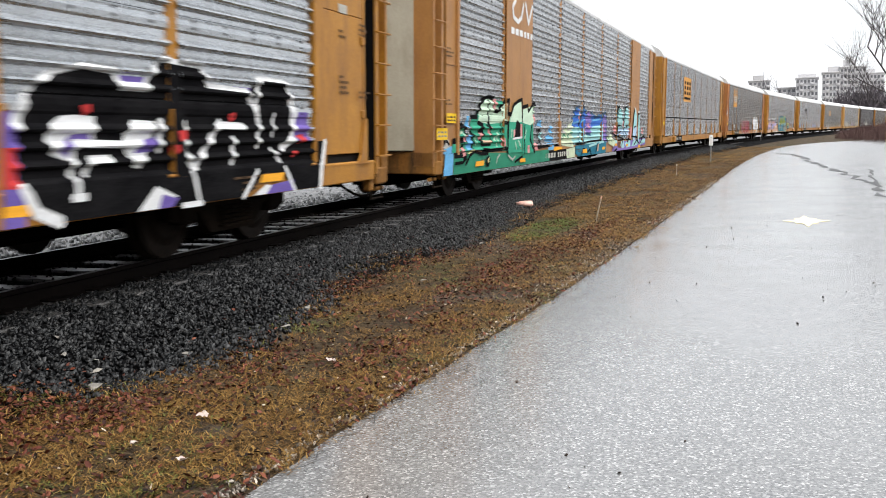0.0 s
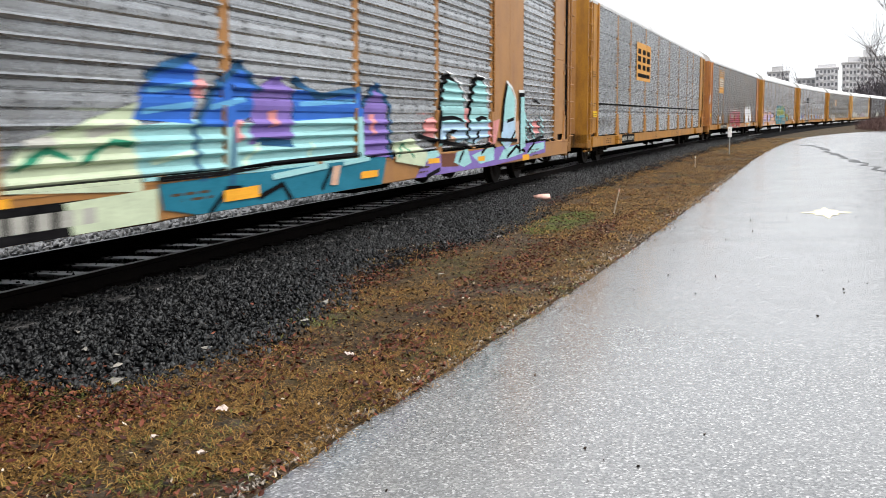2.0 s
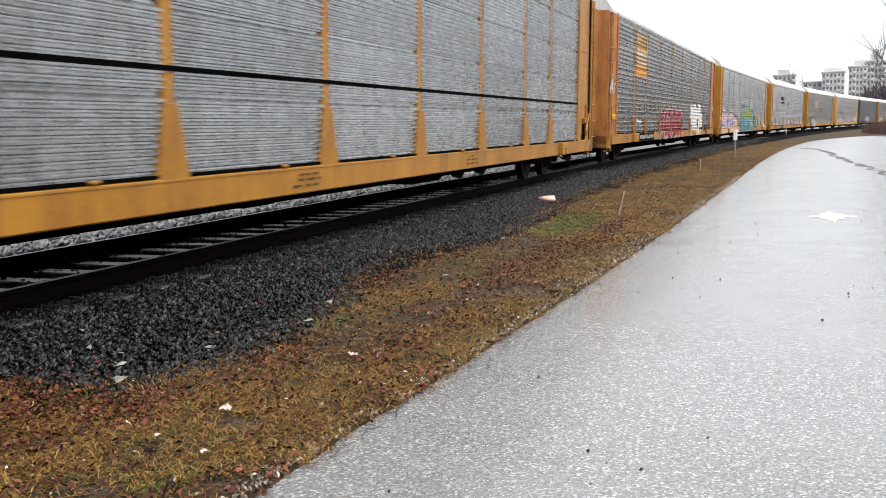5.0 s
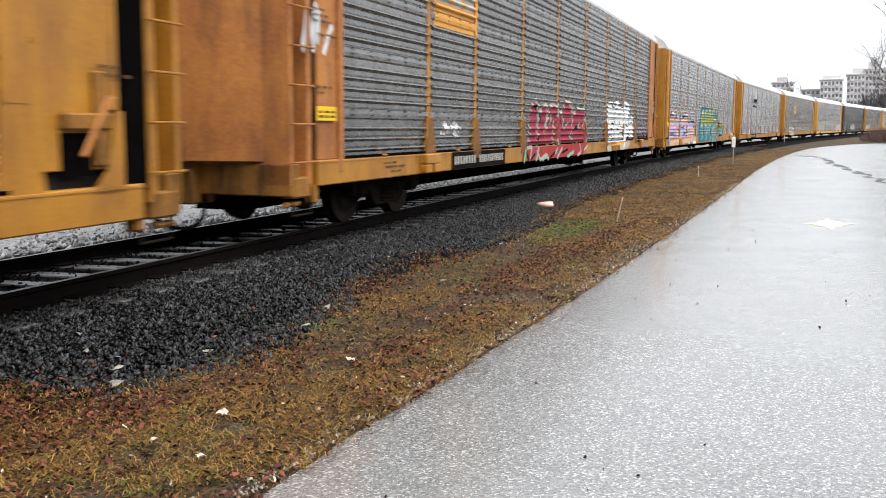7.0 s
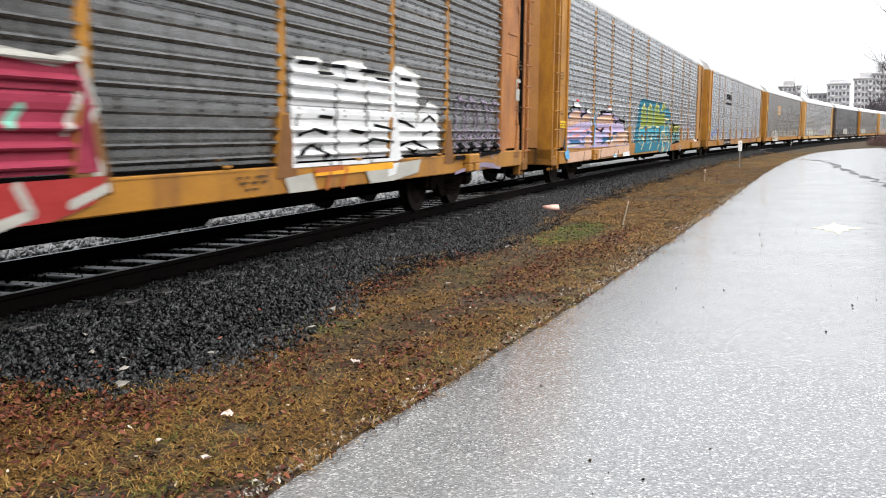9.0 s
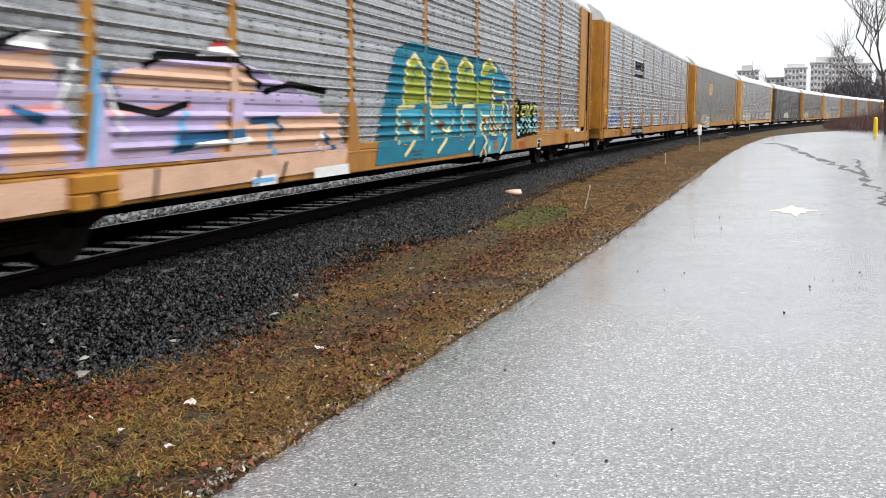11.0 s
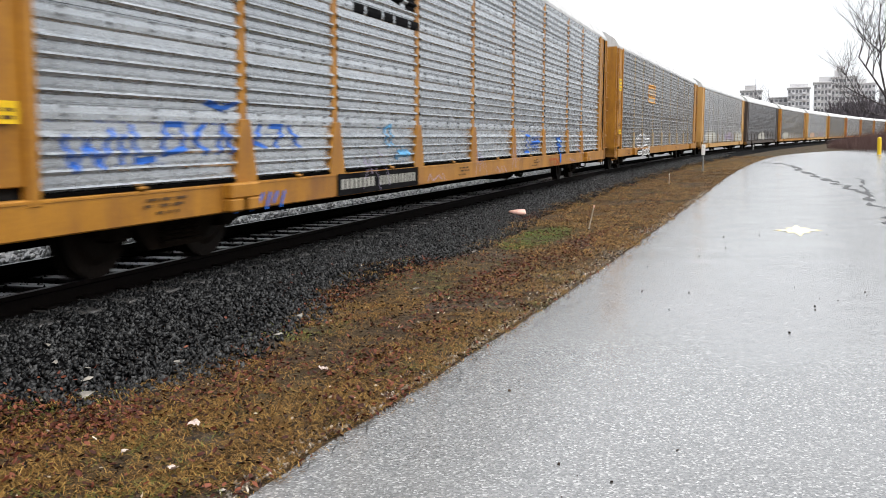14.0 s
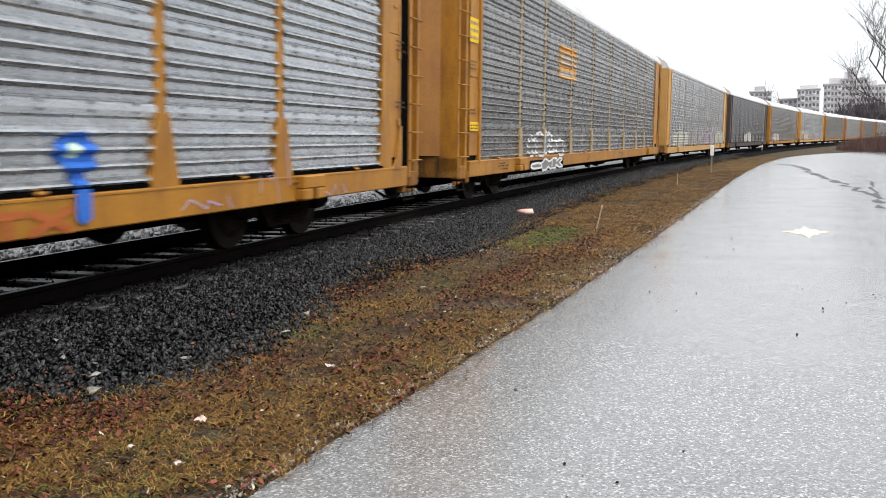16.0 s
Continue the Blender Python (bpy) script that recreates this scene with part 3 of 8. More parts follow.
def side_frame_mesh():
    bm = bmesh.new()
    pts = [(-1.12, 0.56), (-1.12, 0.38), (-0.95, 0.33), (-0.66, 0.44), (-0.42, 0.2), (0.42, 0.2), (0.66, 0.44), (0.95, 0.33), (1.12, 0.38), (1.12, 0.56), (0.7, 0.6), (0.34, 0.68), (-0.34, 0.68), (-0.7, 0.6)]
    for x in (0.93, -1.05):
        prism(bm, pts, x, x + 0.12)
    box(bm, -1.0, 1.0, -0.22, 0.22, 0.4, 0.66, bevel=0.03)
    for y in (-0.85, 0.85):
        box(bm, 0.9, 1.08, y - 0.14, y + 0.14, 0.32, 0.54, bevel=0.03)
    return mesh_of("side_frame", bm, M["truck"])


def spring_mesh():
    bm = bmesh.new()
    for y in (-0.22, -0.07, 0.08, 0.23):
        for k in range(5):
            tube(bm, (1.06, y, 0.24 + k * 0.045), (1.06, y, 0.265 + k * 0.045), 0.062, n=10)
    return mesh_of("spring", bm, M["truck"])


def mirrored(y_end):
    """Places a part built from the near end of a car at either end."""
    return pose(0, -HALF, 0) if y_end < 0 else Matrix.Translation((0, HALF, 0)) @ Matrix.Diagonal((1, -1, 1, 1))


def flipped(me):
    """A mesh mirrored end for end."""
    def make():
        m2 = me.copy()
        m2.transform(Matrix.Diagonal((1, -1, 1, 1)))
        m2.flip_normals()
        return m2
    return shared(("flip", me.name), make)


def build_car(j, spec):
    car = thing("autorack_railcar", spec["label"], "railcar", "cars of the freight train")
    sheet, paint, end = spec["sheet"], spec["paint"], spec.get("end", spec["paint"])
    Y, E = M[paint], M[end]
    low, ledge = spec.get("sill", (SILL0, SILL1))
    part("underframe", shared("underframe", underframe_mesh), None, car, "near-black steel underframe, shade below the car in its colour")
    part("inner_wall", shared("body", body_mesh), None, car)
    part("roof", shared("roof", roof_mesh), None, car, "pale galvanised arched roof")
    part("far_side_panel", shared(("far", sheet), lambda: far_side_mesh(M[sheet])), None, car)
    part("side_sill", shared(("sill", paint, low, ledge), lambda: sill_mesh(Y, -HALF + 0.55, HALF - 0.55, low, ledge)), None, car)
    part("side_sill", shared(("sill", paint, low, ledge), lambda: None), None, car, at=pose(0, 0, 0, 0, 0, 180))
    squeeze = spec.get("squeeze", 0.968)
    y = -HALF + SHEET0
    foot = spec.get("foot", 0.22)
    rail_paint = spec.get("post", paint)
    post = shared(("post", rail_paint, foot), lambda: post_mesh(M[rail_paint], foot))
    cover = spec.get("cover", ())
    for i, w in enumerate(BAYS):
        w *= squeeze
        for k in range(5):
            p = part("side_panel", panel(sheet, w > 2.5, spec.get("fine", False)), None, car, at=pose(FACE, y + (POST_W - 0.012) * squeeze, SIDE0 + k * PANEL_H))
            p.scale = (1, squeeze, 1)
        if i in cover:
            def plate(w=w):
                bm = boxes((FACE + 0.03, FACE + 0.052, 0.05, w / 2 - 0.004, 0.75, EAVE - 0.03), (FACE + 0.03, FACE + 0.052, w / 2 + 0.004, w - 0.05, 0.75, EAVE - 0.03))
                for yy in (0.25, 0.75, 1.3, 1.85):
                    for zz in range(9):
                        box(bm, FACE + 0.05, FACE + 0.055, yy - 0.014, yy + 0.014, 0.95 + zz * 0.37, 0.975 + zz * 0.37)
                return mesh_of("cover_plate", bm, M[end])
            part("cover_plate", shared(("plate", end, w > 2.5), plate), None, car, "plain painted cover plate", at=pose(0, y, 0))
        y += w
        if i < len(BAYS) - 1:
            part("side_post", post, None, car, at=pose(0, y, 0))
    bracket = shared(("bracket", paint), lambda: mesh_of("bracket", boxes((FACE - 0.02, FACE + 0.07, -0.05, 0.05, 0.0, 0.03), bevel=0.01), Y))
    for k in range(9):
        part("bracket", bracket, None, car, at=pose(0, -HALF + 2.3 + k * 2.74, ledge))
    pocket = shared(("pocket", paint), lambda: mesh_of("jacking_pocket", boxes((FACE + 0.03, FACE + 0.15, -0.26, 0.26, 0.6, 0.74), (FACE + 0.03, FACE + 0.15, -0.26, -0.05, 0.48, 0.602), (FACE + 0.03, FACE + 0.15, 0.05, 0.26, 0.48, 0.602), bevel=0.015), Y))
    for yy in (-HALF + 3.77, HALF - 3.77) if j >= 2 else ():
        part("jacking_pocket", pocket, None, car, at=pose(0, yy, low - 0.47))
    part("end_post", shared(("end_post", end, foot > 0.15), lambda: end_post_mesh(E, 0.3 if foot > 0.15 else 0.2)), None, car, at=pose(0, y, 0))
    part("end_panel", far_panel_mesh(E, y + 0.2), None, car)
    part("door_seal", shared("slit_shade", slit_shade_mesh), None, car, "black block for the bar and shade in the slit beside the end door")
    part("gusset", shared(("gusset", end), lambda: gusset_mesh(E)), None, car)
    if spec.get("fine"):
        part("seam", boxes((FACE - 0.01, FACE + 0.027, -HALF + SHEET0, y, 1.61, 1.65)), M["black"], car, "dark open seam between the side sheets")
        gear = part("brake_housing", boxes((FACE + 0.01, FACE + 0.09, HALF - 1.45, HALF - 0.95, 1.18, 1.3), (FACE + 0.01, FACE + 0.07, HALF - 1.1, HALF - 0.98, 0.92, 1.6), bevel=0.015), M["grimy"], car, "grimy yellow hand-brake housing")
        # raised black block stands for the shade inside the housing's recess
        part("recess", boxes((FACE + 0.012, FACE + 0.03, HALF - 1.44, HALF - 1.12, 0.86, 1.16)), M["black"], gear)
        lever = bmesh.new()
        tube(lever, (FACE + 0.1, HALF - 1.3, 1.0), (FACE + 0.12, HALF - 1.02, 1.42), 0.02, n=8)
        part("lever", lever, M["rust"], gear)
    if spec.get("slot"):
        # black strip set in for the shadow line above the sill
        part("drain_slot", boxes((FACE - 0.02, FACE + 0.047, -HALF + SHEET0, y, ledge, ledge + 0.028)), M["black"], car, "black strip drawn for the shade in the gap above the sill")
    if spec.get("strip"):
        part("lower_rail", boxes((FACE - 0.02, FACE + 0.047, -HALF + SHEET0, y, ledge + 0.004, STRIP), bevel=0.006), Y, car)
    for sgn in (-1, 1):
        at = pose(0, sgn * HALF, 0)

        def put(name, me, label=""):
            return part(name, me if sgn < 0 else flipped(me), None, car, label, at=at)
        if sgn < 0:
            put("end_panel", shared(("endp", end), lambda: end_panel_mesh(E)))
        corner = put("corner_post", shared(("corner", end), lambda: corner_mesh(E)))
        put("end_sill", shared("ends", lambda: end_sill_mesh(M["grimy"])), "grimy dark yellow end sill")
        put("end_door", shared(("door", spec.get("door", "yellow_brown" if end != "rust" else "rust")), lambda: door_mesh(M[spec.get("door", "yellow_brown" if end != "rust" else "rust")])))
        d2 = part("end_door", shared(("door", spec.get("door", "yellow_brown" if end != "rust" else "rust")), lambda: None) if sgn < 0 else flipped(shared(("door", spec.get("door", "yellow_brown" if end != "rust" else "rust")), lambda: None)), None, car, at=at)
        d2.scale = (-1, 1, 1)
        put("coupler", shared("coupler", coupler_mesh), "black knuckle coupler")
        put("step_stirrup", shared("stirrup", lambda: stirrup_mesh(M["truck"])))
        if sgn < 0:
            put("air_hose", shared("hose", hose_mesh), "black rubber air hose")
        rung = shared(("rung", end), lambda: rung_mesh(E))
        for k in range(9):
            r = part("rung", rung if sgn < 0 else flipped(rung), None, corner, at=pose(0, 0, 0.85 + k * 0.39))
        truck = part("truck_frame", shared("frame", side_frame_mesh), None, car, "grimy cast-steel truck frame", at=pose(0, sgn * 9.9, 0))
        part("spring", shared("spring", spring_mesh), None, truck)
        for yy in (-0.85, 0.85):
            w = part("wheelset", shared("wheelset", wheelset_mesh), None, truck, "rust-brown steel wheels on an axle", at=pose(0, yy, WHEEL_R))
            WHEELS.append((j, w, yy))
    return car


WHEELS, CARS = [], []
# slot: adds the black shade strip above the sill
SPECS = [
    dict(sill=(0.555, 0.8), slot=True, sheet="clean", paint="yellow", squeeze=0.955, foot=0.09, label="galvanised autorack railcar with yellow posts and a big black graffiti piece"),
    dict(sill=(0.45, 0.77), slot=True, sheet="mid", paint="yellow_brown", cover=(1, 7), foot=0.1, squeeze=0.972, door="grey_door", label="galvanised autorack railcar with tan cover plates and green and blue graffiti"),
    dict(fine=True, sill=(0.5, 0.775), slot=True, sheet="mid", paint="yellow", label="galvanised autorack railcar with yellow sill and a square sign plate"),
    dict(sill=(0.585, 0.86), slot=True, sheet="sooty", paint="yellow", end="rust", label="grimy galvanised autorack railcar with rusty ends and red graffiti"),
    dict(sill=(0.51, 0.785), sheet="mid", paint="yellow", strip=True, foot=0.2, label="galvanised autorack railcar with yellow ends and pastel graffiti"),
    dict(sill=(0.5, 0.775), slot=True, sheet="clean", paint="yellow", squeeze=0.987, label="bright galvanised autorack railcar with yellow sill and blue scrawls"),
    dict(sill=(0.5, 0.775), sheet="dirty", paint="yellow", post="post_tan", foot=0.16, label="dull galvanised autorack railcar with an orange square sign"),
    dict(sheet="mid", paint="yellow_pale", post="post_tan", foot=0.12, label="galvanised autorack railcar with pale yellow posts"),
    dict(sheet="dark", paint="brown", label="dark brown weathered autorack railcar"),
    dict(sheet="dirty", paint="yellow", post="post_tan", foot=0.12, label="grimy autorack railcar with yellow ends"),
    dict(sheet="clean", paint="yellow_pale", post="post_tan", foot=0.12, label="bright galvanised autorack railcar with yellow corner posts"),
    dict(sheet="dirty", paint="yellow", post="post_tan", foot=0.12, label="grimy autorack railcar with a yellow sill"),
    dict(sheet="mid", paint="rust", post="post_tan", foot=0.12, label="dull autorack railcar with rusty ends"),
    dict(sheet="dirty", paint="yellow_brown", post="post_tan", foot=0.12, label="grimy autorack railcar with tan ends"),
    dict(sheet="mid", paint="yellow", post="post_tan", foot=0.12, label="dull galvanised autorack railcar with a yellow sill"),
    dict(sheet="dirty", paint="yellow_brown", label="grimy autorack railcar far down the train"),
    dict(sheet="mid", paint="yellow_brown", label="dull autorack railcar far down the train"),
    dict(sheet="dirty", paint="rust", label="grimy rusty autorack railcar far down the train"),
    dict(sheet="mid", paint="yellow_brown", label="dull galvanised autorack railcar at the train's far end"),
]


def car_s(j, t):
    """Where car j's near end is along the track at t seconds."""
    return 13.8838 + PITCH * (j - 1) - 9.04982 * t + 0.0325578 * t * t - 0.00118943 * t ** 3


def car_pose(j, t):
    c = car_s(j, t) + HALF
    a, b = on_line(c - 9.9, CENTRE), on_line(c + 9.9, CENTRE)
    p = (a + b) / 2
    return pose(p.x, p.y, 0.024, 0, math.degrees(LEAN), -math.degrees(math.atan2(b.x - a.x, b.y - a.y)))


build_ground()
build_path()
build_track()
for j, spec in enumerate(SPECS):
    CARS.append(build_car(j, spec))
    CARS[-1].matrix_basis = car_pose(j, 0)


# ---- paint on the cars: it lies on the sheets, posts and sills ----
def flat_paint(name, c, rough=0.45):
    c2 = tuple(min(1, v * 1.15 + 0.01) for v in c)
    return plain(name, tuple(v * 0.85 for v in c), c2, rough, fine=18, coarse=2.5, depth=0, stretch=(1, 1, 3), spec=0.02 if rough > 0.8 else 0.1)


INK = {n: flat_paint("spray_" + n, c, 0.85 if n == "black" else 0.6) for n, c in {
    "black": (0.004, 0.004, 0.005), "white": (0.66, 0.68, 0.7), "purple": (0.13, 0.09, 0.33), "red": (0.5, 0.04, 0.04), "orange": (0.75, 0.36, 0.03),
    "green": (0.02, 0.2, 0.12), "mint": (0.5, 0.66, 0.52), "pink": (0.62, 0.27, 0.27), "blue": (0.03, 0.13, 0.5), "sky": (0.12, 0.36, 0.62),
    "teal": (0.012, 0.15, 0.23), "aqua": (0.3, 0.56, 0.58), "violet": (0.2, 0.14, 0.42), "crimson": (0.26, 0.03, 0.06), "seafoam": (0.16, 0.45, 0.36),
    "cream": (0.68, 0.6, 0.3), "lime": (0.24, 0.29, 0.04), "peach": (0.55, 0.36, 0.26), "lilac": (0.42, 0.36, 0.55), "brown": (0.13, 0.05, 0.03),
    "rustred": (0.36, 0.1, 0.03), "sign": (0.56, 0.28, 0.07), "tag": (0.72, 0.47, 0.02), "palegreen": (0.5, 0.58, 0.42), "navy": (0.02, 0.09, 0.2),
    "grey": (0.2, 0.2, 0.2), "oldwhite": (0.38, 0.38, 0.35), "emerald": (0.03, 0.3, 0.19), "cyan": (0.04, 0.26, 0.36), "paleblue": (0.36, 0.52, 0.68), "ink": (0.07, 0.04, 0.02), "dusk": (0.24, 0.2, 0.28), "brick": (0.3, 0.03, 0.03),
    "primer": (0.17, 0.08, 0.03)}.items()}

POST_Y = [-HALF + SHEET0 + sum(BAYS[:i + 1]) for i in range(len(BAYS) - 1)]


def skin(y, z, posts, foot, plates, last, strip, ledge):
    """How far out the car's outermost surface lies at y and z, and whether it is the corrugated sheet."""
    if z < ledge + 0.002:
        return 0.057, False
    if z < max(SIDE0, ledge + 0.03):
        return 0.05, False
    for a, b in plates:
        if a < y < b:
            return 0.056, False
    half = POST_W if z > 1.36 else POST_W + (foot - POST_W) * (1.36 - z) / 0.645
    for p in posts:
        if abs(y - p) < half:
            return (0.017 if z > 1.36 else 0.052), False
    if y < -HALF + SHEET0:
        return 0.024, False
    if y > last:
        return (0.05 if y < last + 0.32 else 0.026), False
    if z < strip:
        return 0.05, False
    return None, True


BREAKS = sorted({round(SIDE0 + k * PANEL_H + z, 4) for k in range(4) for z, d in PROFILE} | {SIDE0, STRIP, 1.36})


class Sprayer:
    """Gathers painted shapes for one piece on one car; each shape is a polygon in u (from the car's near end) and z."""

    def __init__(self, car, spec):
        self.car, self.shapes, self.level = car, [], 0
        q = spec.get("squeeze", 0.968)
        self.posts = [-HALF + SHEET0 + (p + HALF - SHEET0) * q for p in POST_Y]
        self.foot = spec.get("foot", 0.22)
        ys = [-HALF + SHEET0] + self.posts
        self.plates = [(ys[i] + 0.05, ys[i] + BAYS[i] * q - 0.05) for i in spec.get("cover", ())]
        self.fine = spec.get("fine", False)
        self.low, self.ledge = spec.get("sill", (SILL0, SILL1))
        self.strip = STRIP if spec.get("strip") else 0.0
        self.last = -HALF + SHEET0 + sum(BAYS) * q - 0.02

    def poly(self, ink, pts):
        self.level += 1
        self.shapes.append((ink, self.level, [[(u - HALF, z) for u, z in pts]]))

    def stroke(self, ink, pts, w):
        self.level += 1
        out = []
        for (a, b), (c, d) in zip(pts, pts[1:]):
            n = math.hypot(c - a, d - b) or 1
            ex, ez = (c - a) / n * w * 0.45, (d - b) / n * w * 0.45
            nx, nz = -(d - b) / n * w / 2, (c - a) / n * w / 2
            out.append([(u - HALF, z) for u, z in ((a - ex * 0.4 + nx, b - ez * 0.4 + nz), (a - ex, b - ez), (a - ex * 0.4 - nx, b - ez * 0.4 - nz), (c + ex * 0.4 - nx, d + ez * 0.4 - nz), (c + ex, d + ez), (c + ex * 0.4 + nx, d + ez * 0.4 + nz))])
        self.shapes.append((ink, self.level, out))

    def blob(self, ink, u, z, ru, rz, n=14, rough=0.15, seed=0):
        rnd = random.Random(seed + int(u * 100))
        self.poly(ink, [(u + ru * math.cos(a) * k, z + rz * math.sin(a) * k) for a, k in ((2 * math.pi * i / n, 1 + rnd.uniform(-rough, rough)) for i in range(n))])

    def done(self, name, label):
        inks = sorted({s[0] for s in self.shapes})
        V, F, MI = [], [], []
        for ink, level, polys in self.shapes:
            bm = bmesh.new()
            for pts in polys:
                f = bm.faces.new([bm.verts.new((0, y, z)) for y, z in pts])
            bmesh.ops.triangulate(bm, faces=bm.faces[:])
            zs = [v.co.z for v in bm.verts]
            ys = [v.co.y for v in bm.verts]

            def cut(co, no):
                bmesh.ops.bisect_plane(bm, geom=bm.verts[:] + bm.edges[:] + bm.faces[:], plane_co=co, plane_no=no, dist=1e-5)
            for z in (*BREAKS, self.ledge + 0.002):
                if min(zs) < z < max(zs):
                    cut((0, 0, z), (0, 0, 1))
            edges = [e for p in self.plates for e in p] + [-HALF + SHEET0, self.last + 0.32, self.last]
            for p in self.posts:
                if min(ys) - 0.3 < p < max(ys) + 0.3:
                    edges += [p - POST_W, p + POST_W]
                    slope = (self.foot - POST_W) / 0.645
                    for sg in (-1, 1):
                        cut((0, p + sg * POST_W, 1.36), (0, sg, slope))
            for y in edges:
                if min(ys) < y < max(ys):
                    cut((0, y, 0), (0, 1, 0))
            for f in bm.faces:
                c = f.calc_center_median()
                d, sheet = skin(c.y, c.z, self.posts, self.foot, self.plates, self.last, self.strip, self.ledge)
                if sheet and self.fine:
                    d, sheet = 0.024, False
                lift = 0.003 + 0.0004 * level
                at = len(V)
                vs = list(f.verts)
                # the sheet's own depth just inside this facet keeps steps square
                for v in vs:
                    zz = v.co.z + (c.z - v.co.z) * 0.01
                    V.append((FACE + (panel_depth(zz) if sheet else d) + lift, v.co.y, v.co.z))
                idx = list(range(at, at + len(vs)))
                if f.calc_area() > 1e-7:
                    F.append(idx if f.normal.x > 0 else idx[::-1])
                    MI.append(inks.index(ink))
            bm.free()
        me = bpy.data.meshes.new(name)
        me.from_pydata(V, [], F)
        for i in inks:
            me.materials.append(INK[i])
        me.polygons.foreach_set("material_index", MI)
        ob = part(name, me, None, self.car, label)
        return ob


def bars(sp, ink, u0, u1, z0, z1, widths):
    """Plain bars in place of writing."""
    total, u = sum(abs(w) for w in widths), u0
    for w in widths:
        d = (u1 - u0) * abs(w) / total
        if w > 0:
            sp.poly(ink, [(u, z0), (u + d, z0), (u + d, z1), (u, z1)])
        u += d


def rect(sp, ink, u0, u1, z0, z1):
    sp.poly(ink, [(u0, z0), (u1, z0), (u1, z1), (u0, z1)])


def unit(box4, pts):
    u0, u1, z0, z1 = box4
    return [(u0 + (u1 - u0) * a, z0 + (z1 - z0) * b) for a, b in pts]


# chunky strokes in a unit square
GLYPHS = {
    "arch": [[(0.1, 0), (0.12, 0.7), (0.4, 1), (0.75, 0.9), (0.9, 0.45), (0.95, 0), (0.65, 0), (0.6, 0.45), (0.38, 0.45), (0.35, 0)]],
    "ell": [[(0.05, 0.95), (0.4, 1), (0.38, 0.35), (0.95, 0.4), (0.9, 0), (0.1, 0.02)]],
    "kay": [[(0.05, 0), (0.1, 1), (0.42, 0.92), (0.4, 0.62), (0.7, 0.98), (0.98, 0.85), (0.66, 0.5), (1, 0.05), (0.68, 0), (0.38, 0.36), (0.36, 0)]],
    "spike": [[(0.1, 0), (0.02, 0.6), (0.28, 1), (0.6, 0.72), (0.9, 0.86), (0.98, 0.3), (0.8, 0), (0.55, 0.3), (0.4, 0)]],
    "bean": [[(0.2, 0), (0.02, 0.4), (0.15, 0.9), (0.55, 1), (0.92, 0.8), (1, 0.35), (0.75, 0)]],
    "zed": [[(0, 0.95), (0.95, 1), (0.95, 0.72), (0.45, 0.35), (1, 0.33), (0.96, 0), (0.02, 0.03), (0.04, 0.3), (0.52, 0.68), (0.02, 0.68)]],
    "tower": [[(0.1, 0), (0.08, 0.75), (0.02, 0.98), (0.5, 1), (0.98, 0.95), (0.9, 0.72), (0.9, 0)]],
}


def letters(sp, box4, names, fill, outline, w=0.06, lap=0.08, top=None, split=0.5, shine=None, jitter=0.05, seed=1, hole=None, halo=None):
    """A row of chunky shapes in a box, with an upper colour, a thick outline and small glints."""
    u0, u1, z0, z1 = box4
    rnd = random.Random(seed)
    n = len(names)
    step = (u1 - u0) / n
    for i, g in enumerate(names):
        a, b = u0 + i * step - step * lap, u0 + (i + 1) * step + step * lap
        c, d = z0 + rnd.uniform(-jitter, jitter), z1 + rnd.uniform(-jitter, jitter) * 2
        for poly in GLYPHS[g]:
            pts = unit((a, b, c, d), [(p + rnd.uniform(-0.03, 0.03), q + rnd.uniform(-0.03, 0.03)) for p, q in poly])
            if halo:
                sp.stroke(halo, pts + pts[:1], w * 3.2)
            if outline:
                sp.stroke(outline, pts + pts[:1], w * 2)
            sp.poly(fill, pts)
            if top:
                zc = c + (d - c) * split
                up = []
                for (p, q), (r, s) in zip(pts, pts[1:] + pts[:1]):
                    if q >= zc:
                        up.append((p, q))
                    if (q - zc) * (s - zc) < 0:
                        k = (zc - q) / (s - q)
                        up.append((p + (r - p) * k, zc))
                if len(up) > 2:
                    sp.poly(top, up)
            if outline:
                sp.stroke(outline, pts + pts[:1], w)
            if hole:
                hu, hz = a + (b - a) * rnd.uniform(0.42, 0.6), c + (d - c) * rnd.uniform(0.35, 0.55)
                sp.blob(outline or "black", hu, hz, 0.11 * (b - a), 0.13 * (d - c), 8, 0.2, seed)
                sp.blob(hole, hu + 0.01, hz, 0.07 * (b - a), 0.09 * (d - c), 7, 0.2, seed)
            if shine:
                for k in range(3):
                    hu, hz = a + (b - a) * rnd.uniform(0.15, 0.8), c + (d - c) * rnd.uniform(0.15, 0.85)
                    sp.stroke(shine, [(hu, hz), (hu + rnd.uniform(-0.05, 0.05), hz + 0.12)], 0.035)


def scrawl(sp, ink, u0, u1, z0, z1, n, w=0.04, seed=3):
    rnd = random.Random(seed)
    pts = []
    for i in range(n):
        u = u0 + (u1 - u0) * (i + 0.5) / n
        pts.append((u + rnd.uniform(-0.1, 0.1), z0 + (z1 - z0) * (rnd.uniform(0.6, 1) if i % 2 else rnd.uniform(0, 0.4))))
    for i in range(0, n - 1, 5):
        sp.stroke(ink, pts[i:i + 5], w)


def sprayer(j):
    return Sprayer(CARS[j], SPECS[j])


